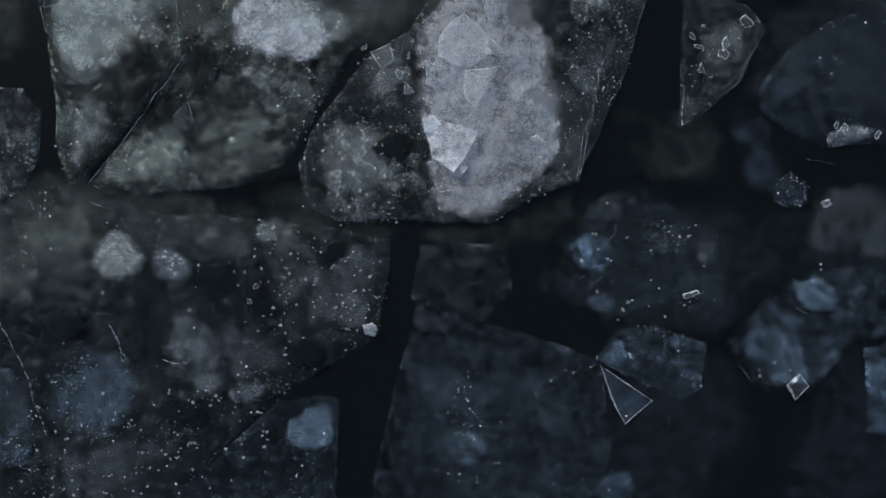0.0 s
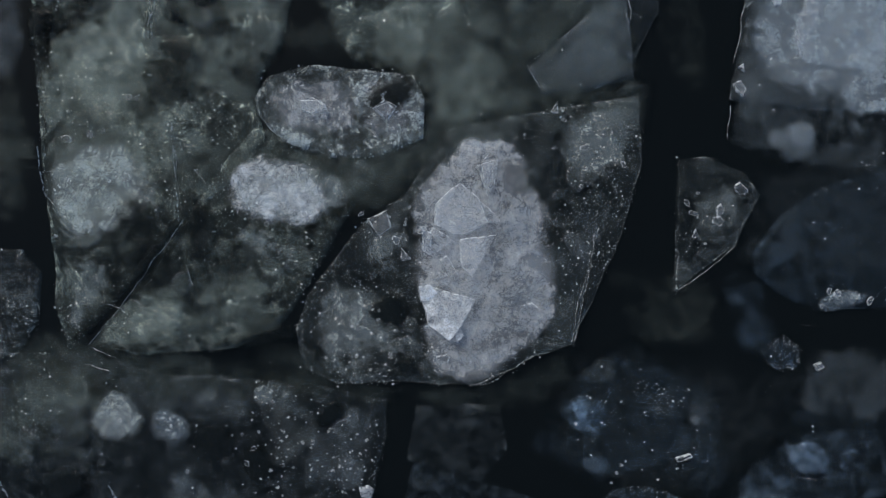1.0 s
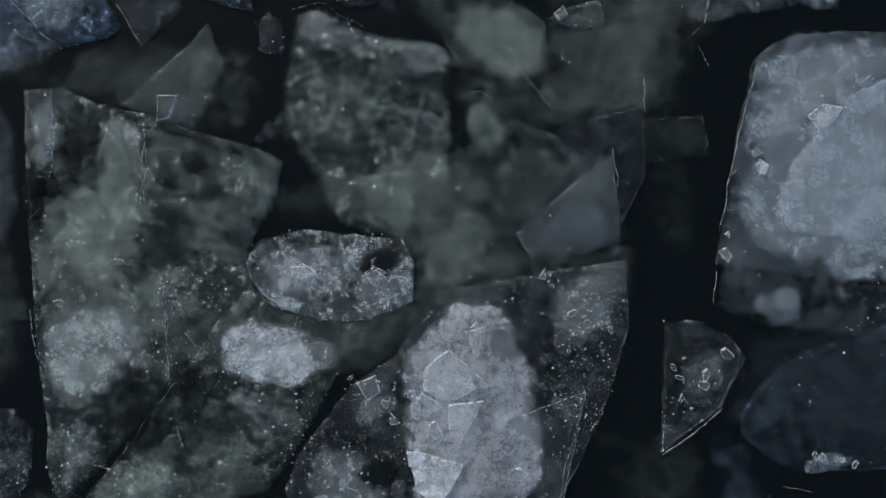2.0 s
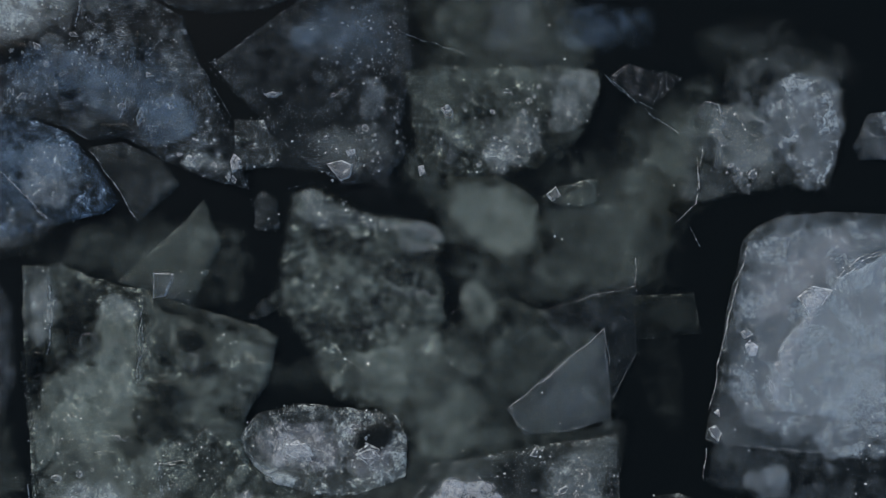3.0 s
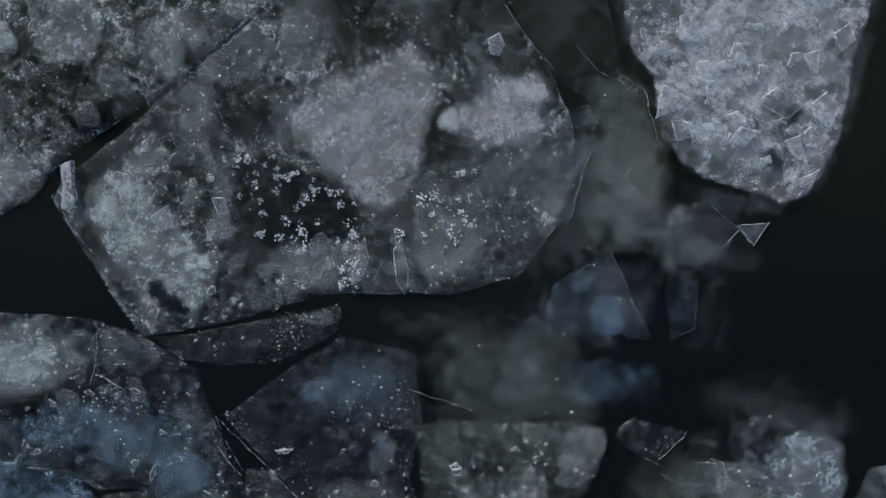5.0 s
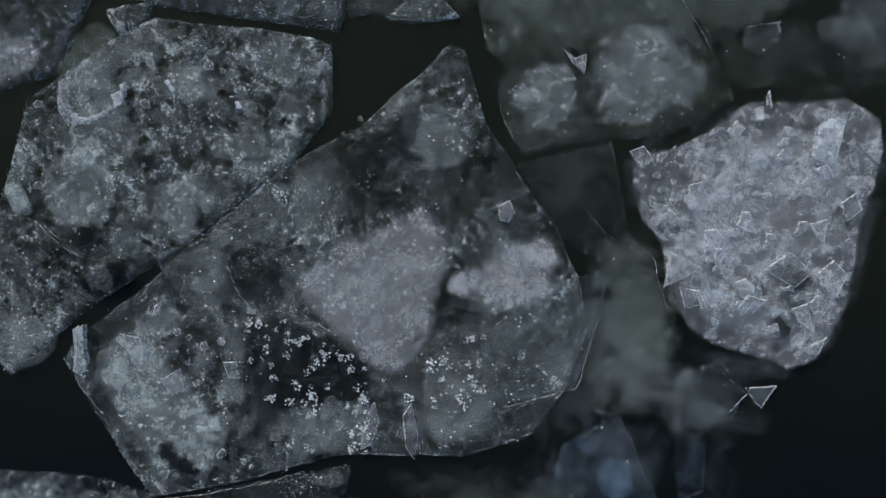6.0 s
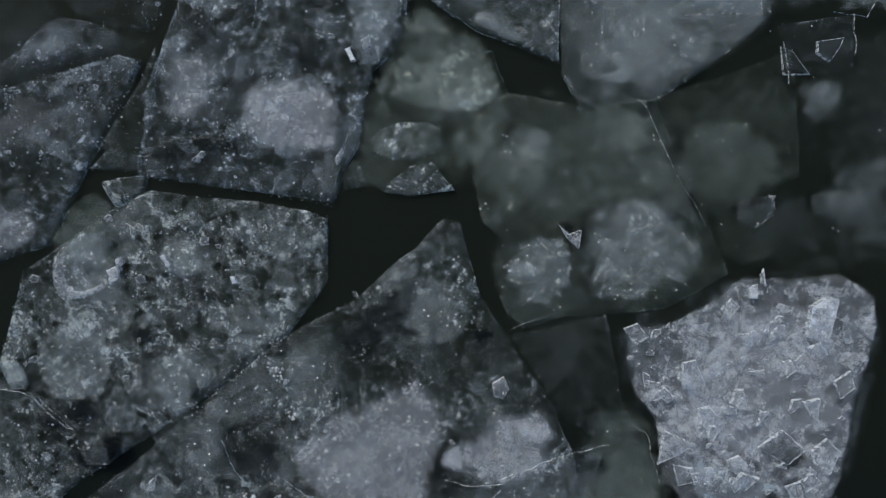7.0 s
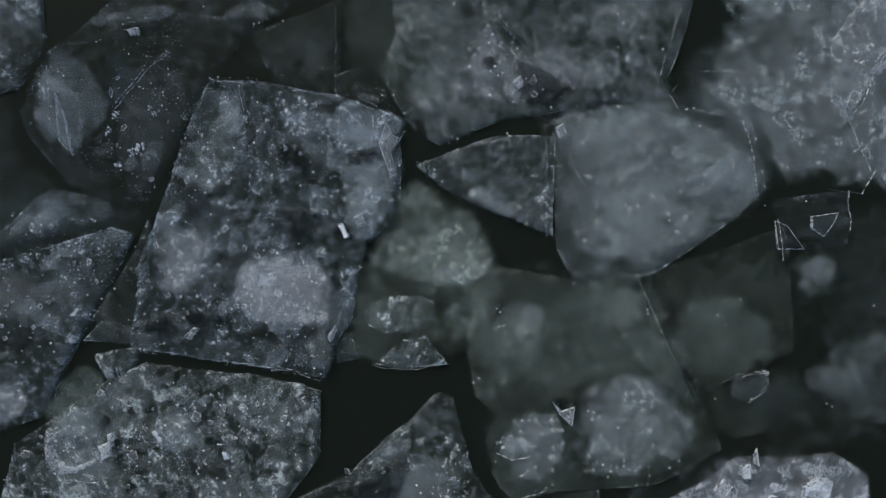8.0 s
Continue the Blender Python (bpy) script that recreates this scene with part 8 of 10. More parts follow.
lump(f, [(1.93, 8.72), (2.92, 8.51), (3.13, 8.17), (2.59, 8.1), (2.14, 8.24)], ice(0.205, 'steel', rough=0.42, mottle=0.6, pits=0.15, facet=0.4, fade=0.15, grain=0.45, cloud=3.0, lace=0.07), bare=0.105)
lump(f, [(2.38, 10.01), (3.36, 10.04), (3.37, 9.7), (2.49, 9.62)], ice(0.147, 'white', rough=0.17, mottle=0.45, pits=0.15, facet=0.7, fade=0.15, grain=0.18, cloud=3.0, lace=0.4), bare=0.105)
shard(f, [(3.1, 10.01), (3.23, 10.1), (3.33, 10.08), (3.31, 9.9), (3.27, 9.69), (3.07, 9.74)], ice(0.442, 'white', rough=0.35, mottle=0.5, pits=0.2, facet=0.2, grain=0.5), z=0.06, thick=0.05, label='tall white shard of ice')
shard(f, [(1.87, 8.9), (2.15, 8.78), (2, 8.68), (1.82, 8.6)], ice(0.222, 'white', rough=0.35, mottle=0.5, pits=0.2, facet=0.2, grain=0.5), z=0.05, label='three-cornered shard with bright edges')
shard(f, [(3.06, 9.18), (3.21, 9.22), (3.2, 9), (3.13, 9.06)], ice(0.309, 'white', rough=0.35, mottle=0.5, pits=0.2, facet=0.2, grain=0.5), z=0.06)
shard(f, [(2.93, 8.44), (3.07, 8.49), (3.12, 8.23), (3, 8.32)], ice(0.222, 'white', rough=0.35, mottle=0.5, pits=0.2, facet=0.2, grain=0.5), z=0.05)
shard(f, [(3.07, 8.49), (3.16, 8.57), (3.26, 8.47), (3.12, 8.39)], ice(0.15, 'white', rough=0.35, mottle=0.5, pits=0.2, facet=0.2, grain=0.5), z=0.05)
shard(f, [(2.01, 9.49), (2.13, 9.52), (2.24, 9.27), (2.02, 9.26)], ice(0.222, 'white', rough=0.35, mottle=0.5, pits=0.2, facet=0.2, grain=0.2), z=0.05)
shard(f, [(1.71, 9.33), (1.83, 9.31), (1.87, 9.19), (1.77, 9.15)], ice(0.094, 'white', rough=0.35, mottle=0.5, pits=0.2, facet=0.2, grain=0.5), z=0.05)
shard(f, [(3.15, 8.76), (3.29, 8.87), (3.42, 8.75), (3.31, 8.55), (3.18, 8.64)], ice(0.15, 'white', rough=0.35, mottle=0.5, pits=0.2, facet=0.2, grain=0.5), z=0.05)
shard(f, [(2.69, 8.77), (2.9, 8.93), (3.1, 8.76), (2.96, 8.62)], ice(0.051, 'steel', rough=0.35, mottle=0.5, pits=0.2, facet=0.2, grain=0.5), z=0.05)
shard(f, [(2.88, 9.52), (2.95, 9.54), (3, 9.45), (2.92, 9.38)], ice(0.184, 'white', rough=0.35, mottle=0.5, pits=0.2, facet=0.2, grain=0.5), z=0.06)
shard(f, [(1.96, 8.6), (2.13, 8.58), (2.18, 8.46), (2.01, 8.42)], ice(0.12, 'white', rough=0.35, mottle=0.5, pits=0.2, facet=0.2, grain=0.5), z=0.05)
shard(f, [(3.05, 8.1), (3.24, 8.2), (3.18, 8.05), (3.08, 8.05)], ice(0.184, 'white', rough=0.35, mottle=0.5, pits=0.2, facet=0.2, grain=0.5), z=0.05)
shard(f, [(2.73, 8.28), (2.81, 8.31), (2.83, 8.24), (2.74, 8.22)], ice(0.263, 'white', rough=0.35, mottle=0.5, pits=0.2, facet=0.2, grain=0.5), z=0.05)
shard(f, [(2.67, 10.27), (2.7, 10.33), (2.72, 10.17), (2.68, 10.19)], ice(0.309, 'white', rough=0.35, mottle=0.5, pits=0.2, facet=0.2, grain=0.5), z=0.05)
shard(f, [(2.56, 10.17), (2.65, 10.19), (2.65, 10.06), (2.59, 10.06)], ice(0.222, 'white', rough=0.35, mottle=0.5, pits=0.2, facet=0.2, grain=0.5), z=0.05)
shard(f, [(1.5, 9.77), (1.62, 9.82), (1.72, 9.7), (1.6, 9.62)], ice(0.12, 'white', rough=0.35, mottle=0.5, pits=0.2, facet=0.2, grain=0.5), z=0.04)
shard(f, [(2.33, 9.96), (2.42, 10.06), (2.5, 9.99), (2.4, 9.87)], ice(0.184, 'white', rough=0.35, mottle=0.5, pits=0.2, facet=0.2, grain=0.5), z=0.06)
shard(f, [(3.33, 9.36), (3.47, 9.46), (3.52, 9.31), (3.4, 9.21)], ice(0.094, 'white', rough=0.35, mottle=0.5, pits=0.2, facet=0.2, grain=0.5), z=0.05)
strew(f, [(1.8, 9.8), (3.37, 10.14), (3.54, 9.46), (3.33, 8.37), (2.2, 8.33), (1.83, 9.11)], 64, 0.07, 0.28, ice(0.184, 'white', rough=0.35, mottle=0.5, pits=0.2, facet=0.2, grain=0.5))
strew(f, [(1.51, 9.74), (2, 9.76), (2.02, 9.12), (1.63, 9.2)], 10, 0.05, 0.15, ice(0.12, 'white', rough=0.35, mottle=0.5, pits=0.2, facet=0.2, grain=0.5))
ridge(f, [(1.58, 8.96), (1.73, 8.86), (1.8, 8.62), (1.86, 8.42)], gaps=0.3, width=0.008)
ridge(f, [(2.15, 8.21), (2.4, 8.07), (2.55, 8.07)], width=0.008, gaps=0.3)
crumbs(f, [(1.51, 9.79), (2.1, 9.81), (2.02, 9.12), (1.63, 9.2)], 30, size=0.02)
lump(f, [(1.87, 9.13), (2.32, 9.15), (2.32, 8.85), (1.98, 8.44), (1.88, 8.59)], ice(0.1, 'white', rough=0.15, mottle=0.3, pits=0.1, facet=0.05, grain=0.15, cloud=3.0, lace=0.1, fade=0.03))
hole(f, [(2.73, 8.36), (2.91, 8.44), (2.99, 8.22), (2.84, 8.14)], 0.65)
hole(f, [(2.67, 8.76), (2.97, 8.89), (3.17, 8.69), (3.08, 8.57), (2.78, 8.66)], 0.45)
ridge(f, [(2.63, 8.65), (2.98, 8.51), (3.18, 8.37)], width=0.006, gaps=0.3)
ridge(f, [(2.83, 8.56), (2.98, 8.37)], width=0.006, gaps=0.3)
f = floe([(1.39, 9.49), (1.48, 9.89), (2.32, 10.22), (2.91, 10.38), (3.61, 10.36), (3.93, 9.87), (3.76, 8.96), (3.58, 8.36), (3.25, 7.84), (2.6, 7.87), (1.99, 8.21), (1.66, 8.9)], 0.0375, ice(0.054, 'steel', rough=0.35, fade=0.28, grain=0.15, lace=0.2), 'bluish rim of slush round the white floe', crystals=30, worn=1, relief=0.004, name='slush_patch', category='slush', bare=0.252)
f = floe([(1.88, 8.2), (2.64, 8.08), (3.14, 7.99), (3.1, 7.79), (2.5, 7.67), (2.09, 7.91)], 0.0438, ice(0.049, 'steel', rough=0.35, fade=0.15, grain=0.15, lace=0.2), 'soft bluish rim slush', crystals=30, worn=1, relief=0.004, name='slush_patch', category='slush', bare=0.135)
f = floe([(1.95, 7.76), (2.39, 7.97), (2.62, 7.68), (2.51, 7.42), (2.06, 7.31), (1.86, 7.5)], 0.05, ice(0.03, 'steel', mottle=0.95), 'thin three-cornered grey plate', crystals=30)
ridge(f, [(2.31, 7.92), (2.62, 7.67), (2.45, 7.5)], gaps=0.3, width=0.005)
loose_shard([(2.63, 7.71), (2.9, 7.74), (2.77, 7.53), (2.71, 7.58)], ice(0.135, 'steel', rough=0.35, mottle=0.5, pits=0.2, facet=0.2, grain=0.5), 'small pale three-cornered shard with bright rim', thick=0.04)

# fourth stretch: hazy olive floe and rough grey floes
f = floe([(0.07, 11.64), (0.87, 11.72), (1.77, 11.8), (2.18, 11.31), (2.1, 10.71), (0.91, 10.57), (0.15, 10.75)], 0.0271, ice(0.0255, 'olive', rough=0.35, fade=0.2, grain=0.15, lace=0.2), 'olive slush under the hazy floe', crystals=30, worn=1, relief=0.004, name='slush_patch', category='slush', bare=0.18)
f = floe([(1.86, 11.25), (2.07, 11.65), (2.56, 11.7), (3, 11.39), (2.94, 10.98), (2.4, 10.79), (2.07, 10.86)], 0.0364, ice(0.0638, 'olive', rough=0.35, mottle=0.3, fade=0.16, grain=0.15, lace=0.2), 'soft grey slush under the surface', crystals=30, worn=1, relief=0.004, name='slush_patch', category='slush', bare=0.144)
f = floe([(2.96, 12.04), (3.46, 12.05), (3.48, 11.66), (3.08, 11.59)], 0.018, ice(0.0803, 'grey', rough=0.35, mottle=0.3, fade=0.12, grain=0.15, lace=0.2), 'soft round slush under the surface', crystals=30, worn=1, relief=0.004, name='slush_patch', category='slush', bare=0.108)
f = floe([(3.14, 10.99), (3.48, 11.35), (4.38, 11.48), (4.41, 10.48), (3.71, 10.46), (3.1, 10.74)], 0.0273, ice(0.069, 'grey', rough=0.35, mottle=0.5, fade=0.2, grain=0.15, lace=0.2), 'soft pale slush under the surface', crystals=30, worn=1, relief=0.004, name='slush_patch', category='slush', bare=0.18)
f = floe([(2.2, 10.87), (2.9, 11.04), (3.02, 10.44), (2.42, 10.27)], 0.0206, ice(0.0204, 'olive', rough=0.35, fade=0.12, grain=0.15, lace=0.2), 'dim olive slush under the surface', crystals=30, worn=1, relief=0.004, name='slush_patch', category='slush', bare=0.108)
f = floe([(0.18, 11.61), (0.45, 11.82), (1.16, 11.71), (1.76, 11.81), (1.98, 11.26), (2.27, 10.71), (2.45, 10.27), (1.91, 9.95), (1.56, 9.9), (1.01, 9.85), (0.64, 9.73), (0.46, 9.91), (0.35, 10.28), (0.44, 10.49), (0.23, 10.73), (0.15, 11.13)], 0.06, ice(0.0315, 'olive', rough=0.5, mottle=0.7), 'hazy olive floe with a frosted end', crystals=80)
strew(f, [(0.36, 10.4), (2.19, 10.71), (2.21, 10.26), (0.72, 9.91)], 14, 0.08, 0.3, ice(0.057, 'grey', rough=0.5, mottle=0.6, pits=0.3, facet=0.2, grain=0.5), lumpy=True)
strew(f, [(0.28, 11.44), (1.66, 11.58), (1.98, 11), (0.4, 10.75)], 3, 0.1, 0.25, ice(0.037, 'olive', rough=0.5, mottle=0.6, pits=0.3, facet=0.2, grain=0.5), lumpy=True)
lump(f, [(0.36, 10.25), (0.63, 10.56), (0.99, 10.64), (1.13, 10.22), (0.97, 9.87), (0.6, 9.87)], ice(0.156, 'grey', rough=0.34, mottle=0.45, pits=0.15, facet=0.1, fade=0.1, grain=0.84, cloud=3.0, lace=0.07), crystals=250, bare=0.07)
lump(f, [(0.41, 10.3), (0.73, 10.36), (0.83, 10.21), (0.56, 10.13)], ice(0.195, 'grey', rough=0.28, mottle=0.45, pits=0.15, facet=0.1, fade=0.04, grain=0.6, cloud=3.0, lace=0.07), bare=0.028)
lump(f, [(0.99, 10.69), (1.48, 11), (2.05, 10.87), (2.33, 10.31), (1.81, 9.96), (1.19, 9.9)], ice(0.138, 'grey', rough=0.26, mottle=0.6, pits=0.15, facet=0.1, fade=0.18, grain=0.54, cloud=3.0, lace=0.07), crystals=250, bare=0.126)
lump(f, [(0.28, 11.36), (0.64, 11.57), (0.9, 11.36), (0.84, 10.86), (0.37, 10.92)], ice(0.106, 'olive', rough=0.42, mottle=0.6, pits=0.15, facet=0.1, fade=0.12, grain=0.45, cloud=3.0, lace=0.07), bare=0.084)
lump(f, [(1.05, 11.85), (1.65, 11.78), (1.81, 11.34), (1.28, 11.12)], ice(0.072, 'olive', rough=0.42, mottle=0.6, pits=0.15, facet=0.1, fade=0.2, grain=0.45, cloud=3.0, lace=0.07), bare=0.14)
shard(f, [(0.92, 10.66), (0.99, 10.57), (1.12, 10.62), (1.1, 10.45), (0.99, 10.54)], ice(0.184, 'white', rough=0.35, mottle=0.5, pits=0.2, facet=0.2, grain=0.5), label='hooked bright chip of ice')
hole(f, [(0.9, 10.67), (0.98, 10.71), (1.08, 10.6), (1, 10.56)])
ridge(f, [(0.44, 10.18), (0.59, 10.12), (0.74, 10.16)], width=0.009, gaps=0.2)
ridge(f, [(0.34, 10.25), (0.38, 10.1), (0.5, 9.86)], gaps=0.3, width=0.007)
ridge(f, [(0.35, 11.43), (0.6, 11.28), (0.8, 11.22)], gaps=0.5, width=0.004)
ridge(f, [(1.66, 11.73), (1.87, 11.29), (2.23, 10.68)], gaps=0.75, width=0.003)
ridge(f, [(0.78, 10.46), (0.91, 10.39)], width=0.01, gaps=0.2)
strew(f, [(0.41, 10.4), (1.05, 10.52), (1.07, 9.93), (0.53, 9.91)], 8, 0.04, 0.12, ice(0.12, 'white', rough=0.35, mottle=0.5, pits=0.2, facet=0.2, grain=0.5))
crumbs(f, [(0.41, 10.35), (1.07, 9.98), (0.93, 9.87), (0.53, 9.91)], 40, size=0.015)
crumbs(f, [(1.05, 10.62), (2.19, 10.71), (2.11, 10.06), (1.22, 9.93)], 16, size=0.012)
ridge(f, [(0.51, 9.71), (0.73, 9.81), (0.92, 9.87)], gaps=0.4)
lump(f, [(1.08, 10.78), (1.47, 11), (1.97, 10.98), (2.26, 10.69), (2.39, 10.27), (1.9, 9.98), (1.3, 9.92), (1.17, 10.26)], ice(0.045, 'grey', rough=0.9, mottle=0.5, pits=0.2, facet=0.2, fade=0.2, grain=1.0), crystals=250, bare=0.07, dome=0.0)
lump(f, [(0.36, 11.33), (0.48, 11.56), (0.76, 11.54), (0.91, 11.4), (0.79, 11.2), (0.47, 11.14)], ice(0.07, 'grey', rough=0.5, mottle=0.6, pits=0.3, facet=0.2, grain=0.5, cloud=3.0, lace=0.3, fade=0.1))
f = floe([(0.2, 10.89), (0.32, 10.87), (0.43, 10.7), (0.35, 10.6), (0.24, 10.67)], 0.05, ice(0.049, 'olive', mottle=0.95), 'small ribbed olive plate')
f = floe([(2.54, 10.92), (2.84, 10.98), (2.85, 10.8), (2.69, 10.68), (2.54, 10.75)], 0.05, ice(0.066, 'grey', mottle=0.95), 'small dim grey plate')
ridge(f, [(2.6, 10.92), (2.84, 10.98), (2.84, 10.85)], gaps=0.4, width=0.004)
f = floe([(-3.58, 10.27), (-3.12, 10.62), (-3, 10.71), (-2.7, 10.86), (-1.98, 10.8), (-1.29, 10.72), (-1.13, 10.66), (-1.11, 10.1), (-1.45, 9.6), (-2.03, 9.13), (-2.52, 8.77), (-3.2, 8.3), (-3.88, 7.67), (-4.29, 8.11), (-4.02, 9.12), (-3.8, 10.12)], 0.08, ice(0.112, 'grey', mottle=0.95, pits=0.95, facet=0.8, grain=1.5, lace=0.8), 'rough grey floe full of lumps and pits', crystals=420, relief=0.02, jag=0.015)
strew(f, [(-3.5, 10.27), (-2.73, 10.74), (-1.18, 10.6), (-1.55, 9.64), (-2.52, 8.87), (-3.79, 7.93), (-3.91, 8.92)], 60, 0.08, 0.36, ice(0.062, 'grey', rough=0.5, mottle=0.6, pits=0.3, facet=0.2, grain=0.5), lumpy=True)
lump(f, [(-3.67, 9.62), (-3.08, 9.78), (-2.9, 9.25), (-3.08, 8.93), (-3.63, 9.01)], ice(0.165, 'grey', rough=0.42, mottle=0.6, pits=0.15, facet=0.1, fade=0.08, grain=0.35, cloud=3.0, lace=0.07), label='smooth pale square lump', bare=0.056)
lump(f, [(-3.47, 10.2), (-3.05, 10.46), (-2.77, 10.1), (-2.91, 9.79), (-3.41, 9.81)], ice(0.129, 'grey', rough=0.28, mottle=0.45, pits=0.15, facet=0.1, fade=0.12, grain=0.6, cloud=3.0, lace=0.07), bare=0.084)
lump(f, [(-2.64, 9.14), (-2.33, 9.39), (-2.18, 8.9), (-2.46, 8.78)], ice(0.121, 'grey', rough=0.38, mottle=0.45, pits=0.15, facet=0.1, fade=0.1, grain=0.96, cloud=3.0, lace=0.07), crystals=500, bare=0.07)
lump(f, [(-2.56, 10.45), (-2.12, 10.56), (-2.05, 10.07), (-2.45, 10.03)], ice(0.078, 'grey', rough=0.42, mottle=0.6, pits=0.15, facet=0.1, fade=0.1, grain=0.45, cloud=3.0, lace=0.07), bare=0.07)
lump(f, [(-1.67, 10.58), (-1.35, 10.64), (-1.34, 10.24), (-1.61, 10.18)], ice(0.113, 'grey', rough=0.42, mottle=0.6, pits=0.15, facet=0.1, fade=0.08, grain=0.45, cloud=3.0, lace=0.07), bare=0.056)
lump(f, [(-1.98, 10.12), (-1.86, 10.23), (-1.78, 10.03), (-1.9, 9.92)], ice(0.156, 'grey', rough=0.42, mottle=0.6, pits=0.15, facet=0.1, fade=0.05, grain=0.35, cloud=3.0, lace=0.07), bare=0.035)
lump(f, [(-2.05, 9.87), (-1.46, 9.99), (-1.45, 9.6), (-1.98, 9.38)], ice(0.072, 'grey', rough=0.38, mottle=0.45, pits=0.15, facet=0.1, fade=0.12, grain=0.96, cloud=3.0, lace=0.07), bare=0.084)
lump(f, [(-3.94, 9.27), (-3.79, 9.35), (-3.68, 9.13), (-3.9, 9.07)], ice(0.165, 'grey', rough=0.42, mottle=0.6, pits=0.15, facet=0.1, fade=0.03, grain=0.45, cloud=3.0, lace=0.07), bare=0.021)
lump(f, [(-3.98, 8.23), (-3.58, 8.29), (-3.53, 7.95), (-3.87, 7.74)], ice(0.137, 'grey', rough=0.34, mottle=0.45, pits=0.15, facet=0.1, fade=0.1, grain=0.84, cloud=3.0, lace=0.07), crystals=400, bare=0.07)
hole(f, [(-3.34, 10.18), (-3.22, 10.23), (-3.12, 10.14), (-3.22, 10.09)])
hole(f, [(-3.29, 8.55), (-2.91, 8.76), (-2.82, 8.51), (-3.19, 8.35)])
hole(f, [(-2.79, 9.08), (-2.71, 9.16), (-2.67, 8.99), (-2.76, 8.91)])
hole(f, [(-2.83, 9.65), (-2.59, 9.71), (-2.63, 9.51), (-2.78, 9.53)])
hole(f, [(-3.69, 8.48), (-3.4, 8.79), (-3.35, 8.72), (-3.61, 8.41)])
hole(f, [(-3.41, 8.94), (-3.16, 9.05), (-3.11, 8.85), (-3.3, 8.79)])
hole(f, [(-2.35, 10.04), (-2.25, 10.11), (-2.3, 9.96)])
hole(f, [(-2.46, 10.55), (-2.2, 10.73), (-2.22, 10.68), (-2.44, 10.5)])
ridge(f, [(-3.47, 10.13), (-3.45, 9.93), (-3.36, 9.83), (-3.04, 9.82)], width=0.012, gaps=0.15)
ridge(f, [(-3.59, 9.01), (-3.46, 8.89), (-3.28, 8.74)], gaps=0.3, width=0.008)
ridge(f, [(-3.94, 9.08), (-3.71, 9.08)], gaps=0.4)
ridge(f, [(-2.37, 10.48), (-2.29, 10.51), (-2.23, 10.41), (-2.29, 10.31)], width=0.005, gaps=0.1)
ridge(f, [(-2.54, 10.45), (-2.51, 10.3), (-2.41, 10.21)], width=0.005, gaps=0.3)
ridge(f, [(-2.89, 10.56), (-2.75, 10.49)], gaps=0.2, width=0.008)
shard(f, [(-3.02, 10.15), (-2.92, 10.19), (-2.9, 10.07), (-2.98, 10.02)], ice(0.263, 'white', rough=0.35, mottle=0.5, pits=0.2, facet=0.2, grain=0.5))
shard(f, [(-1.82, 10.53), (-1.73, 10.52), (-1.74, 10.47)], ice(0.263, 'white', rough=0.35, mottle=0.5, pits=0.2, facet=0.2, grain=0.5))
shard(f, [(-3.21, 9.17), (-3.14, 9.21), (-3.12, 9.15), (-3.18, 9.11)], ice(0.222, 'white', rough=0.35, mottle=0.5, pits=0.2, facet=0.2, grain=0.5))
crumbs(f, [(-2.59, 9.41), (-2.29, 9.42), (-2.27, 8.82), (-2.52, 8.82)], 90, size=0.02)
strew(f, [(-3.52, 10.62), (-1.29, 10.69), (-1.55, 9.69), (-2.52, 8.87), (-3.7, 8.23), (-3.91, 8.92)], 60, 0.03, 0.13, ice(0.135, 'white', rough=0.35, mottle=0.5, pits=0.2, facet=0.2, grain=0.5))
crumbs(f, [(-4.01, 8.92), (-3.02, 8.95), (-3.2, 8.35), (-3.88, 7.78)], 45, size=0.014)
crumbs(f, [(-2.87, 10.64), (-1.29, 10.69), (-1.45, 9.7), (-2.54, 9.66)], 30, size=0.016)
lump(f, [(-3.49, 10.3), (-3.51, 9.92), (-3.29, 9.83), (-2.97, 9.99), (-2.89, 10.14), (-2.95, 10.25), (-3.02, 10.09), (-3.25, 9.95), (-3.39, 10.02), (-3.39, 10.27)], ice(0.3, 'white', rough=0.4, mottle=0.4, fade=0.02, grain=0.6), worn=1, label='raised pale ring of ice')
lump(f, [(-3.43, 10.37), (-3.11, 10.53), (-2.94, 10.39), (-3.03, 10.13), (-3.3, 10.08), (-3.43, 10.17)], ice(0.1, 'steel', rough=0.5, mottle=0.6, pits=0.3, facet=0.2, grain=0.5, cloud=3.0, lace=0.3, fade=0.03))
lump(f, [(-2.59, 10.4), (-2.37, 10.55), (-2.16, 10.41), (-2.2, 10.11), (-2.45, 10.08)], ice(0.08, 'grey', rough=0.5, mottle=0.6, pits=0.3, facet=0.2, grain=0.5, cloud=3.0, lace=0.3, fade=0.03))
hole(f, [(-2.82, 9.04), (-2.62, 9.1), (-2.48, 9.5), (-2.59, 9.55)], 0.85)
hole(f, [(-3.4, 8.53), (-2.96, 8.69), (-2.81, 8.54), (-3.2, 8.38)], 0.65)
hole(f, [(-2.34, 9.85), (-2.15, 10.06), (-2.1, 9.96), (-2.27, 9.76)], 0.65)
hole(f, [(-3.66, 8.87), (-3.42, 8.92), (-3.31, 8.78), (-3.56, 8.72)], 0.65)
hole(f, [(-2.46, 10.45), (-2.17, 10.76), (-2.12, 10.71), (-2.36, 10.43)], 0.65)
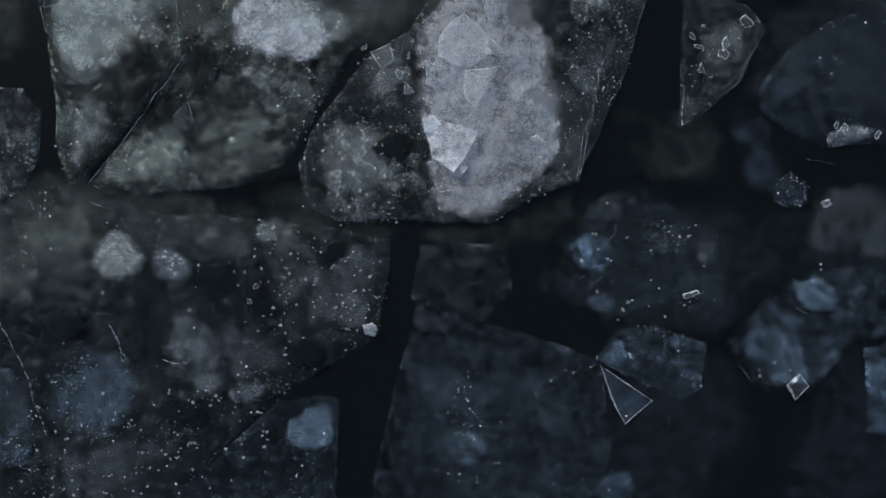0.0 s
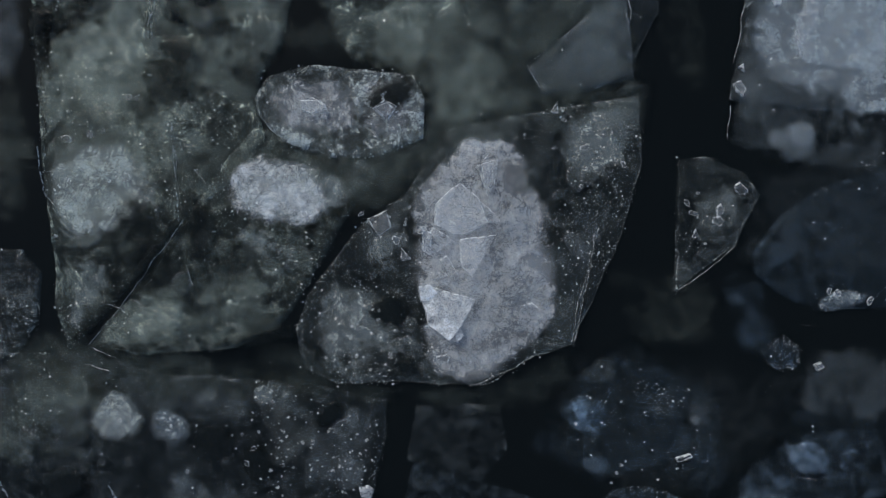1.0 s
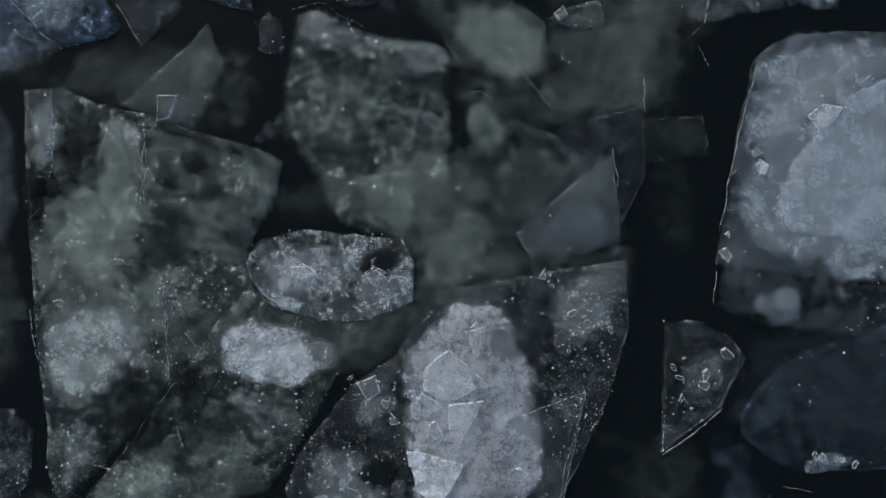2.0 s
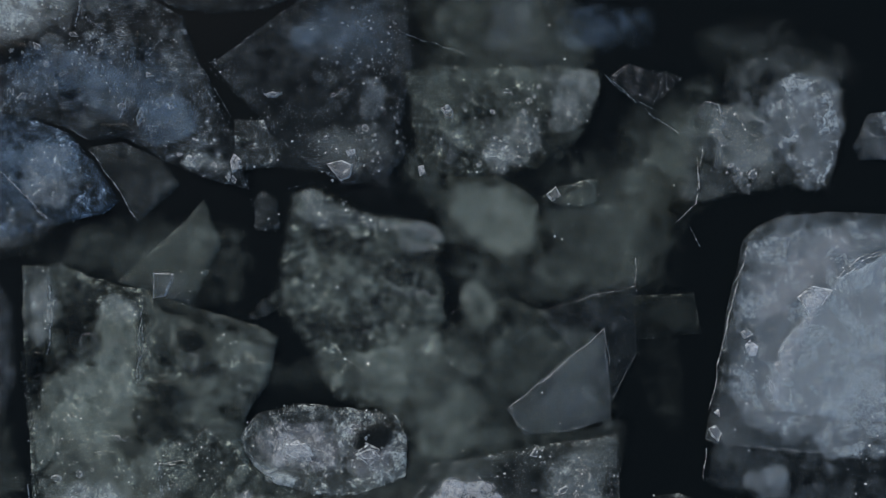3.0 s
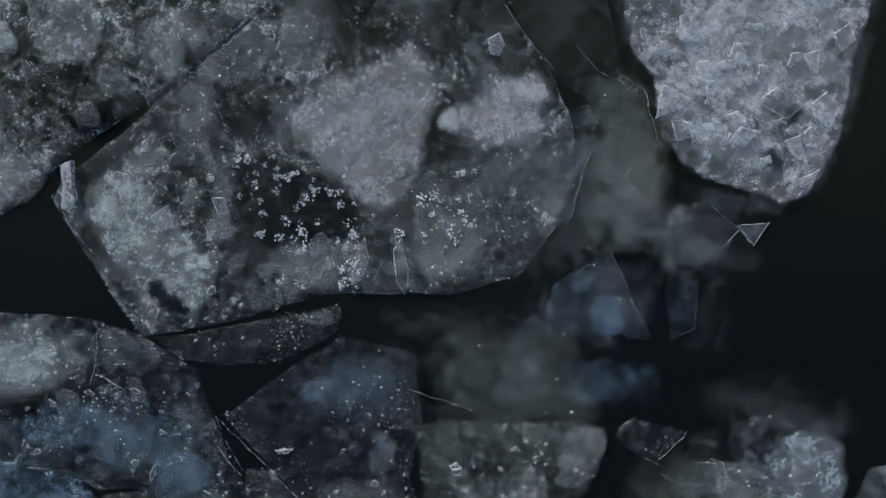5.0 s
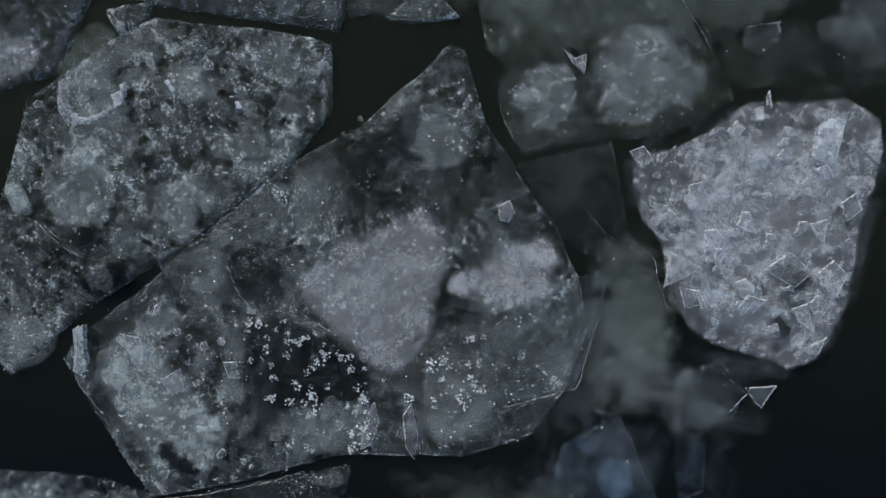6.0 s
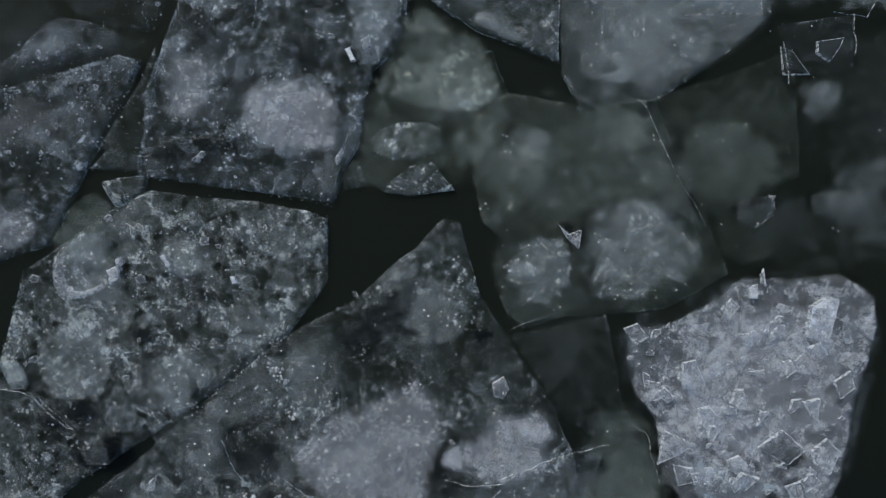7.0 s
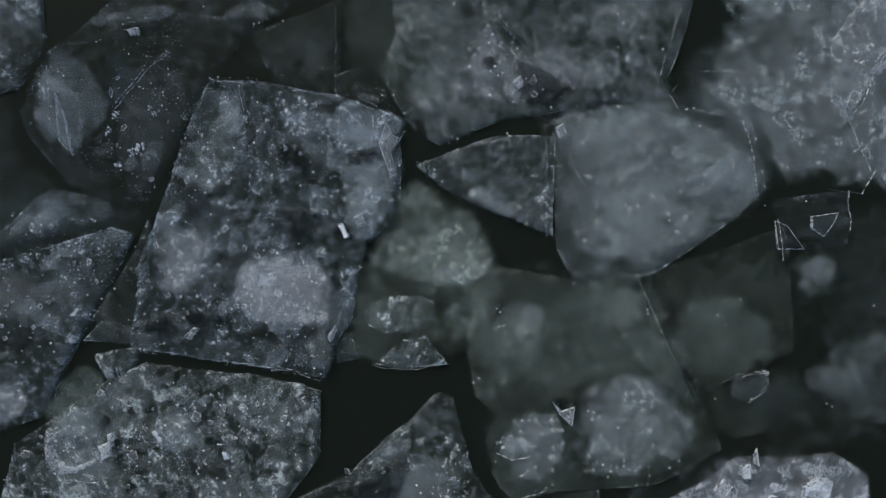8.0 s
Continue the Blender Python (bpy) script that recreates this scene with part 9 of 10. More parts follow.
lump(f, [(-3.98, 8.19), (-3.36, 8.23), (-3.48, 7.8), (-3.87, 7.67), (-4.07, 7.89)], ice(0.09, 'grey', rough=0.5, mottle=0.5, fade=0.08, grain=1.0))
lump(f, [(-2.8, 9.36), (-2.18, 9.58), (-2.09, 9.16), (-2.46, 8.87), (-2.84, 9.01)], ice(0.07, 'grey', rough=0.6, mottle=0.5, fade=0.08, grain=1.0))
lump(f, [(-3.97, 9.33), (-3.79, 9.36), (-3.66, 9.09), (-3.86, 9.04)], ice(0.2, 'grey', rough=0.15, mottle=0.3, pits=0.1, facet=0.05, grain=0.15, cloud=3.0, lace=0.1, fade=0.02), worn=0)
ridge(f, [(-3.63, 9.02), (-3.45, 8.85), (-3.28, 8.75)], width=0.008, gaps=0.2)
ridge(f, [(-3.91, 9.1), (-3.66, 9.03)], width=0.006, gaps=0.3)
crumbs(f, [(-2.6, 9.34), (-2.37, 9.37), (-2.36, 8.88), (-2.53, 8.87)], 60, size=0.018)
f = floe([(-2.19, 13.4), (-1.86, 13.4), (-1.07, 13.3), (-0.75, 13.2), (-0.43, 13.1), (-0.5, 12.91), (-0.47, 12.66), (-0.49, 12.43), (-0.56, 12.15), (-0.76, 11.99), (-0.82, 11.79), (-0.86, 11.34), (-0.98, 11.13), (-1.08, 10.79), (-1.73, 10.87), (-2.79, 10.98), (-2.82, 11.07), (-2.77, 11.37), (-2.78, 11.72), (-2.64, 12.08), (-2.48, 12.63), (-2.33, 13.1)], 0.09, ice(0.12, 'steel', mottle=0.85, pits=0.5, facet=0.5, grain=1.1), 'large frosted grey-white floe', crystals=400, jag=0.015)
strew(f, [(-2.1, 13.24), (-0.57, 13), (-0.88, 11.91), (-1.14, 10.91), (-3.11, 11.09), (-2.47, 12.54)], 50, 0.08, 0.34, ice(0.072, 'steel', rough=0.5, mottle=0.6, pits=0.3, facet=0.2, grain=0.5), lumpy=True)
lump(f, [(-2.69, 12.04), (-2.28, 12.19), (-1.97, 11.82), (-2.3, 11.33), (-2.7, 11.52)], ice(0.184, 'mauve', rough=0.17, mottle=0.4, pits=0.15, facet=0.1, fade=0.2, grain=0.18, cloud=3.0, lace=0.07), bare=0.14)
lump(f, [(-2.02, 11.82), (-1.51, 11.97), (-0.99, 11.78), (-1, 11.1), (-1.88, 11.23)], ice(0.224, 'mauve', rough=0.17, mottle=0.4, pits=0.15, facet=0.1, fade=0.2, grain=0.18, cloud=3.0, lace=0.07), bare=0.14)
lump(f, [(-1.75, 13.2), (-1.07, 13.2), (-0.55, 13), (-0.58, 12.44), (-1.24, 12.53)], ice(0.106, 'steel', rough=0.34, mottle=0.45, pits=0.15, facet=0.1, fade=0.15, grain=0.84, cloud=3.0, lace=0.07), crystals=300, bare=0.105)
lump(f, [(-2.15, 13.28), (-1.86, 13.29), (-1.84, 12.85), (-2.04, 12.85)], ice(0.091, 'steel', rough=0.42, mottle=0.6, pits=0.15, facet=0.1, fade=0.06, grain=0.45, cloud=3.0, lace=0.07), bare=0.042)
lump(f, [(-1.06, 13.08), (-0.57, 13.02), (-0.61, 12.8), (-0.95, 12.72), (-1.1, 12.83)], ice(0.129, 'steel', rough=0.42, mottle=0.6, pits=0.15, facet=0.1, fade=0.08, grain=0.45, cloud=3.0, lace=0.07), bare=0.056)
lump(f, [(-1.29, 11.21), (-1, 11.27), (-1.03, 10.87), (-1.23, 10.82)], ice(0.106, 'grey', rough=0.42, mottle=0.6, pits=0.15, facet=0.1, fade=0.08, grain=0.45, cloud=3.0, lace=0.07), bare=0.056)
lump(f, [(-2.56, 11.01), (-1.88, 11.14), (-1.77, 10.89), (-2.46, 10.97)], ice(0.055, 'grey', rough=0.38, mottle=0.45, pits=0.15, facet=0.1, fade=0.08, grain=0.96, cloud=3.0, lace=0.07), bare=0.056)
lump(f, [(-1.04, 12.49), (-0.56, 12.56), (-0.58, 12.02), (-0.92, 11.91)], ice(0.156, 'steel', rough=0.42, mottle=0.6, pits=0.15, facet=0.1, fade=0.12, grain=0.45, cloud=3.0, lace=0.07), bare=0.084)
hole(f, [(-1.9, 13.29), (-1.85, 13.29), (-1.8, 12.95), (-1.85, 12.9)], 0.65)
hole(f, [(-2.46, 12.39), (-2.27, 12.49), (-2.11, 12.3), (-2.3, 12.15)], 0.45)
hole(f, [(-1.72, 12.22), (-1.23, 12.34), (-1.08, 12.1), (-1.51, 11.98)], 0.45)
hole(f, [(-2.71, 11.25), (-2.33, 11.34), (-2.32, 11.12), (-2.66, 11.11)], 0.45)
hole(f, [(-1.65, 12.91), (-1.25, 12.78), (-1.24, 12.53), (-1.59, 12.62)], 0.45)
hole(f, [(-0.96, 12.79), (-0.62, 12.88), (-0.66, 12.73), (-0.95, 12.64)])
hole(f, [(-2.1, 11.84), (-1.95, 11.92), (-1.97, 11.82), (-2.07, 11.77)])
hole(f, [(-2.47, 11.33), (-1.89, 11.38), (-1.98, 11.23), (-2.42, 11.24)])
shard(f, [(-0.67, 12.85), (-0.61, 13.04), (-0.55, 12.93), (-0.48, 12.9), (-0.56, 12.78), (-0.5, 12.59), (-0.56, 12.56), (-0.61, 12.7)], ice(0.135, 'white', rough=0.35, mottle=0.5, pits=0.2, facet=0.2, grain=0.5), z=0.06, thick=0.05, label='long jagged upright shard of ice')
shard(f, [(-1, 12.13), (-0.95, 12.15), (-0.9, 12.03), (-0.94, 12.02)], ice(0.602, 'white', rough=0.35, mottle=0.5, pits=0.2, facet=0.2, grain=0.5))
shard(f, [(-2.31, 11.12), (-2.22, 11.21), (-2.17, 11.2), (-2.24, 11.1)], ice(0.15, 'white', rough=0.35, mottle=0.5, pits=0.2, facet=0.2, grain=0.5))
shard(f, [(-1.06, 11.17), (-1, 11.27), (-0.97, 11.22), (-1.03, 11.12)], ice(0.184, 'white', rough=0.35, mottle=0.5, pits=0.2, facet=0.2, grain=0.5))
shard(f, [(-1.6, 11.69), (-1.53, 11.71), (-1.51, 11.64), (-1.57, 11.62)], ice(0.222, 'white', rough=0.35, mottle=0.5, pits=0.2, facet=0.2, grain=0.5))
shard(f, [(-0.86, 12.21), (-0.79, 12.26), (-0.76, 12.16), (-0.83, 12.13)], ice(0.184, 'white', rough=0.35, mottle=0.5, pits=0.2, facet=0.2, grain=0.5))
strew(f, [(-1.76, 13.2), (-0.97, 13.18), (-1.15, 12.59), (-1.64, 12.62)], 20, 0.03, 0.1, ice(0.15, 'white', rough=0.35, mottle=0.5, pits=0.2, facet=0.2, grain=0.5))
strew(f, [(-2.72, 12.53), (-0.95, 12.6), (-1.09, 11.11), (-2.67, 11.15)], 36, 0.03, 0.12, ice(0.12, 'white', rough=0.35, mottle=0.5, pits=0.2, facet=0.2, grain=0.5))
crumbs(f, [(-1.71, 13.15), (-1.27, 13.12), (-1.45, 12.77), (-1.65, 12.81)], 80, size=0.02)
crumbs(f, [(-2.79, 11.64), (-1.11, 11.71), (-1.18, 10.91), (-2.67, 11.05)], 30, size=0.014)
ridge(f, [(-2.62, 12.02), (-2.57, 11.89), (-2.49, 11.85)], width=0.01, gaps=0.2)
ridge(f, [(-1.77, 10.99), (-1.12, 10.77)], gaps=0.5, width=0.005)
ridge(f, [(-1.12, 10.77), (-0.99, 11.17), (-0.87, 11.76)], gaps=0.5, width=0.005)
lump(f, [(-1.02, 13.28), (-0.74, 13.19), (-0.43, 13.1), (-0.51, 12.89), (-0.83, 12.87), (-1.08, 12.84), (-1.2, 13)], ice(0.16, 'steel', rough=0.5, mottle=0.6, pits=0.3, facet=0.2, grain=0.5, cloud=3.0, lace=0.3, fade=0.03))
lump(f, [(-1.03, 12.73), (-0.53, 12.7), (-0.49, 12.43), (-0.61, 12.12), (-0.8, 12.02), (-1.01, 12.19)], ice(0.1, 'grey', rough=0.4, mottle=0.4, fade=0.06, grain=0.5))
lump(f, [(-2.47, 12.59), (-2.17, 13.1), (-1.9, 13.36), (-1.83, 12.81), (-1.92, 12.45), (-2.16, 12.3)], ice(0.06, 'grey', rough=0.3, mottle=0.5, fade=0.1, grain=0.4, lace=0.6))
lump(f, [(-2.06, 11.7), (-1.65, 11.96), (-1.2, 11.93), (-0.94, 11.54), (-1.17, 11.18), (-1.82, 11.23)], ice(0.12, 'mauve', rough=0.3, mottle=0.4, fade=0.12, grain=0.3))
ridge(f, [(-1.91, 13.36), (-1.86, 13.01), (-1.77, 12.61), (-1.81, 12.31)], width=0.004, gaps=0.45)
ridge(f, [(-1.19, 13.05), (-1.16, 12.91), (-1.03, 12.83)], width=0.004, gaps=0.3)
f = floe([(-4.37, 11.62), (-4.01, 11.73), (-3.46, 11.9), (-3.02, 12.06), (-2.82, 12.02), (-2.98, 11.67), (-3.16, 11.28), (-3.28, 11.06), (-3.4, 10.8), (-3.59, 10.35), (-4.32, 10.07)], 0.08, ice(0.109, 'steel', mottle=0.9, facet=0.5, grain=1.2), 'frosted grey floe with a lump', crystals=450)
strew(f, [(-4.17, 11.63), (-2.95, 11.93), (-3.5, 10.82), (-4.13, 10.3)], 22, 0.08, 0.28, ice(0.062, 'steel', rough=0.5, mottle=0.6, pits=0.3, facet=0.2, grain=0.5), lumpy=True)
lump(f, [(-4.22, 10.7), (-3.74, 10.78), (-3.62, 10.47), (-3.77, 10.27), (-4.21, 10.16)], ice(0.185, 'mauve', rough=0.15, mottle=0.25, pits=0.15, facet=0.1, fade=0.1, grain=0.12, cloud=3.0, lace=0.07), bare=0.07)
lump(f, [(-4.16, 11.64), (-3.47, 11.76), (-3.17, 11.53), (-3.65, 11.02), (-4.14, 11)], ice(0.072, 'mauve', rough=0.17, mottle=0.45, pits=0.15, facet=0.1, fade=0.25, grain=0.18, cloud=3.0, lace=0.07), bare=0.175)
strew(f, [(-3.98, 11.74), (-2.9, 11.93), (-3.46, 10.92), (-3.95, 10.9)], 26, 0.03, 0.09, ice(0.15, 'white', rough=0.35, mottle=0.5, pits=0.2, facet=0.2, grain=0.5))
crumbs(f, [(-3.98, 11.74), (-2.9, 11.93), (-3.46, 10.92), (-3.95, 10.8)], 35, size=0.013)
f = floe([(-4.37, 11.52), (-4.01, 11.8), (-3.52, 11.98), (-3.04, 12.14), (-3.06, 12.26), (-3.28, 12.34), (-3.56, 12.38), (-3.73, 12.28), (-3.9, 12.08), (-4.17, 11.88)], 0.07, ice(0.036, 'steel', mottle=0.8, rough=0.6), 'narrow grey floe dusted with frost', crystals=300)
lump(f, [(-3.79, 12.09), (-3.54, 12.25), (-3.49, 12.01), (-3.73, 11.9)], ice(0.091, 'grey', rough=0.42, mottle=0.6, pits=0.15, facet=0.1, fade=0.06, grain=0.45, cloud=3.0, lace=0.07), bare=0.042)
strew(f, [(-3.8, 12.24), (-3.11, 12.27), (-3.11, 12.07), (-3.69, 11.9)], 8, 0.03, 0.08, ice(0.12, 'white', rough=0.35, mottle=0.5, pits=0.2, facet=0.2, grain=0.5))
lump(f, [(-3.71, 12.29), (-3.36, 12.33), (-3.25, 12.13), (-3.6, 11.99), (-3.89, 11.86), (-3.95, 11.98)], ice(0.08, 'steel', rough=0.5, mottle=0.6, pits=0.3, facet=0.2, grain=0.5, cloud=3.0, lace=0.3, fade=0.06))
f = floe([(-3.19, 11.22), (-2.81, 11.88), (-2.7, 12.18), (-2.71, 11.64), (-2.81, 11.09)], 0.05, ice(0.03, 'grey', mottle=0.95), 'dark clear splinter of ice', crystals=150)
f = floe([(-3.25, 11.04), (-3.08, 11.23), (-2.83, 11.17), (-2.81, 11.02)], 0.06, ice(0.072, 'grey', mottle=0.95), 'small grey floe fragment', crystals=150)
f = floe([(-3.88, 13.03), (-3.75, 13.43), (-3.53, 13.64), (-3.26, 13.77), (-2.83, 13.91), (-2.43, 13.99), (-2.08, 13.96), (-1.91, 13.81), (-2.05, 13.62), (-2.2, 13.4), (-2.33, 13.12), (-2.45, 12.87), (-2.58, 12.59), (-2.74, 12.27), (-3.08, 12.31), (-3.38, 12.38), (-3.59, 12.6), (-3.79, 12.82)], 0.07, ice(0.0136, 'steel', mottle=0.95, grain=1.1), 'dark floe with a pale bright corner', crystals=260, jag=0.015)
strew(f, [(-3.73, 13.08), (-3.31, 13.59), (-2.08, 13.78), (-2.73, 12.43), (-3.27, 12.46)], 16, 0.08, 0.28, ice(0.018, 'steel', rough=0.5, mottle=0.6, pits=0.3, facet=0.2, grain=0.5), lumpy=True)
lump(f, [(-3.83, 13.05), (-3.66, 13.51), (-3.36, 13.36), (-3.23, 13), (-3.34, 12.64), (-3.64, 12.76)], ice(0.091, 'steel', rough=0.42, mottle=0.6, pits=0.15, facet=0.5, fade=0.12, grain=0.45, cloud=3.0, lace=0.4), bare=0.084)
lump(f, [(-3.35, 13.63), (-2.86, 13.7), (-2.79, 13.21), (-3.13, 13)], ice(0.0252, 'blue', rough=0.65, mottle=0.6, pits=0.15, facet=0.1, fade=0.2, grain=0.45, cloud=3.0, lace=0.07), bare=0.14)
ridge(f, [(-3.54, 13.21), (-3.46, 13.04), (-3.37, 12.68)], width=0.012, gaps=0.0)
shard(f, [(-3.53, 13.22), (-3.43, 12.99), (-3.36, 12.67), (-3.48, 12.79)], ice(0.071, 'steel', rough=0.35, mottle=0.5, pits=0.2, facet=0.2, grain=0.5))
crumbs(f, [(-3.09, 13.11), (-2.56, 13.42), (-2.63, 12.53), (-3.13, 12.61)], 35, size=0.024)
strew(f, [(-3.16, 13.6), (-1.98, 13.74), (-2.63, 12.53), (-3.17, 12.51)], 12, 0.03, 0.1, ice(0.094, 'white', rough=0.35, mottle=0.5, pits=0.2, facet=0.2, grain=0.5))
shard(f, [(-2.92, 13.79), (-2.83, 13.82), (-2.81, 13.75), (-2.89, 13.74)], ice(0.222, 'white', rough=0.35, mottle=0.5, pits=0.2, facet=0.2, grain=0.5))
ridge(f, [(-3.04, 13.11), (-2.76, 13.48)], width=0.004)
lump(f, [(-3.56, 13.7), (-3.2, 13.46), (-3.01, 13.09), (-3.16, 12.84), (-3.36, 12.68), (-3.68, 12.87), (-3.8, 13.17), (-3.75, 13.44)], ice(0.06, 'steel', rough=0.5, mottle=0.6, pits=0.3, facet=0.2, grain=0.5, cloud=3.0, lace=0.3, fade=0.08))
lump(f, [(-2.98, 13.52), (-2.46, 13.54), (-2.32, 13.14), (-2.53, 12.73), (-2.7, 12.33), (-2.94, 12.34), (-3.01, 12.97)], ice(0.0158, 'steel', rough=0.6, mottle=0.5, pits=0.3, facet=0.3, fade=0.08, grain=0.6))
lump(f, [(-3.32, 13.93), (-2.58, 14.06), (-2.42, 13.96), (-3.21, 13.75)], ice(0.07, 'steel', rough=0.6, mottle=0.5, fade=0.05, grain=0.6))
ridge(f, [(-3.04, 13.07), (-2.8, 13.37), (-2.56, 13.63)], width=0.003, gaps=0.5)
f = floe([(-4.47, 13.31), (-3.87, 13.29), (-3.85, 12.69), (-3.44, 12.41), (-2.79, 12.23), (-3.03, 11.93), (-4.42, 11.87)], 0.0219, ice(0.012, 'steel', rough=0.35, fade=0.2, grain=0.15, lace=0.2), 'faint bluish slush between floes', crystals=30, worn=1, relief=0.004, name='slush_patch', category='slush', bare=0.18)
f = floe([(-1.87, 13.81), (-1.48, 13.99), (-1.07, 14.15), (-1.04, 13.3), (-1.56, 13.37), (-1.71, 13.53)], 0.05, ice(0.015, 'grey', mottle=0.95), 'dim grey floe dusted with frost', crystals=160)
lump(f, [(-1.59, 13.85), (-1.1, 13.97), (-1.08, 13.33), (-1.48, 13.32)], ice(0.02, 'grey', rough=0.42, mottle=0.6, pits=0.15, facet=0.1, fade=0.2, grain=0.45, cloud=3.0, lace=0.07), bare=0.14)
ridge(f, [(-1.11, 14.07), (-1.08, 13.29)], gaps=0.5, width=0.003)
f = floe([(-1.09, 13.48), (-0.89, 13.54), (-0.59, 13.31), (-0.53, 13.16), (-1.08, 13.26)], 0.05, ice(0.022, 'grey', mottle=0.95), 'small dark floe fragment', crystals=160)
lump(f, [(-0.93, 13.34), (-0.69, 13.35), (-0.63, 13.2), (-0.88, 13.22)], ice(0.055, 'grey', rough=0.42, mottle=0.6, pits=0.15, facet=0.1, fade=0.05, grain=0.45, cloud=3.0, lace=0.07), bare=0.035)
f = floe([(-4.47, 14.33), (-3.78, 14.36), (-3.69, 13.68), (-3.92, 13.27), (-4.43, 13.11)], 0.06, ice(0.155, 'steel', mottle=0.95, facet=0.5), 'pale frosted floe with bubbles', crystals=200)
f = floe([(-3.75, 13.53), (-3.42, 13.78), (-2.99, 14.19), (-2.1, 14.32), (-1.5, 14.1), (-1.89, 13.82), (-2.43, 13.87), (-2.87, 13.8), (-3.31, 13.68)], 0.065, ice(0.0221, 'steel', mottle=0.95), 'grey floe with a pale rim', crystals=200)
lump(f, [(-2.18, 13.97), (-1.85, 14.18), (-1.45, 14.02), (-1.88, 13.84)], ice(0.091, 'grey', rough=0.42, mottle=0.6, pits=0.15, facet=0.1, fade=0.1, grain=0.45, cloud=3.0, lace=0.07), bare=0.07)
f = floe([(-1.13, 14.38), (-0.24, 14.41), (0.18, 13.84), (-0.18, 12.98), (-0.59, 13.21), (-1.09, 13.54)], 0.0312, ice(0.033, 'olive', rough=0.35, mottle=0.4, fade=0.2, grain=0.15, lace=0.2), 'misty grey haze sheet', crystals=30, worn=1, relief=0.004, name='slush_patch', category='slush', bare=0.18)
f = floe([(-0.64, 14.39), (0.11, 14.51), (2.17, 14.58), (2.06, 14.2), (1.95, 13.75), (1.81, 13.35), (1.36, 13.32), (0.91, 13.23), (0.46, 13.14), (0.06, 12.98), (-0.13, 12.88), (-0.36, 12.99), (-0.55, 13.26), (-0.7, 13.51), (-0.57, 13.86)], 0.06, ice(0.055, 'grey', rough=0.45, mottle=0.9, facet=0.3, lace=1.0, pits=0.4), 'hazy pale floe with lacy fractures', crystals=120)
strew(f, [(-0.4, 13.51), (0.17, 14.12), (1.75, 14.18), (1.68, 13.49), (-0.08, 12.98)], 10, 0.08, 0.26, ice(0.057, 'grey', rough=0.5, mottle=0.6, pits=0.3, facet=0.2, grain=0.5), lumpy=True)
lump(f, [(-0.01, 13.76), (0.32, 14.04), (0.86, 13.89), (1.31, 13.81), (1.23, 13.3), (0.4, 13.17), (-0.11, 12.97), (-0.2, 13.41)], ice(0.091, 'mauve', rough=0.31, mottle=0.45, pits=0.15, facet=0.1, fade=0.25, grain=0.72, cloud=3.0, lace=0.7), crystals=150, bare=0.175)
lump(f, [(-0.59, 13.45), (-0.11, 13.81), (0.06, 13.23), (-0.13, 12.92), (-0.43, 13.11)], ice(0.106, 'grey', rough=0.42, mottle=0.6, pits=0.15, facet=0.1, fade=0.2, grain=0.45, cloud=3.0, lace=0.07), bare=0.14)
lump(f, [(1.05, 13.61), (1.21, 13.76), (1.34, 13.62), (1.25, 13.37), (1.08, 13.41)], ice(0.113, 'grey', rough=0.42, mottle=0.6, pits=0.15, facet=0.1, fade=0.06, grain=0.45, cloud=3.0, lace=0.07), bare=0.042)
lump(f, [(0.84, 14.43), (1.82, 14.47), (1.75, 13.78), (0.96, 13.85)], ice(0.091, 'grey', rough=0.42, mottle=0.6, pits=0.15, facet=0.1, fade=0.2, grain=0.45, cloud=3.0, lace=0.07), bare=0.14)
ridge(f, [(1.96, 14.19), (1.83, 13.74), (1.73, 13.32)], gaps=0.5, width=0.0035)
ridge(f, [(0.11, 13.65), (0.32, 14.02), (0.5, 13.84)], gaps=0.2, width=0.008)
strew(f, [(-0.02, 14.02), (1.65, 14.08), (1.58, 13.34), (0.11, 13.18)], 16, 0.03, 0.12, ice(0.094, 'white', rough=0.35, mottle=0.5, pits=0.2, facet=0.2, grain=0.5))
shard(f, [(0.48, 13.46), (0.55, 13.51), (0.58, 13.42), (0.53, 13.39)], ice(0.184, 'white', rough=0.35, mottle=0.5, pits=0.2, facet=0.2, grain=0.5))
crumbs(f, [(-0.02, 13.82), (0.87, 13.85), (0.8, 13.21), (0.11, 13.18)], 20, size=0.014)
hole(f, [(0.14, 13.67), (0.28, 13.75), (0.36, 13.63), (0.29, 13.53), (0.17, 13.55)], 0.45)
lump(f, [(0.01, 13.87), (0.28, 14.03), (0.44, 13.74), (0.29, 13.58), (0.46, 13.24), (0.1, 13.27)], ice(0.09, 'mauve', rough=0.3, mottle=0.5, fade=0.1, grain=0.4, lace=0.8))
lump(f, [(1.12, 13.66), (1.26, 13.81), (1.44, 13.8), (1.49, 13.57), (1.33, 13.39), (1.15, 13.46)], ice(0.13, 'grey', rough=0.5, mottle=0.6, pits=0.3, facet=0.2, grain=0.5, cloud=3.0, lace=0.3, fade=0.05))
hole(f, [(0.47, 13.69), (0.69, 13.64), (1, 13.38), (0.86, 13.22), (0.55, 13.29)], 0.45)
ridge(f, [(0.33, 14.08), (0.46, 13.89), (0.52, 13.54), (0.48, 13.24)], width=0.004, gaps=0.4)
ridge(f, [(0.28, 14.03), (0.16, 13.78), (0.14, 13.58)], width=0.006, gaps=0.3)
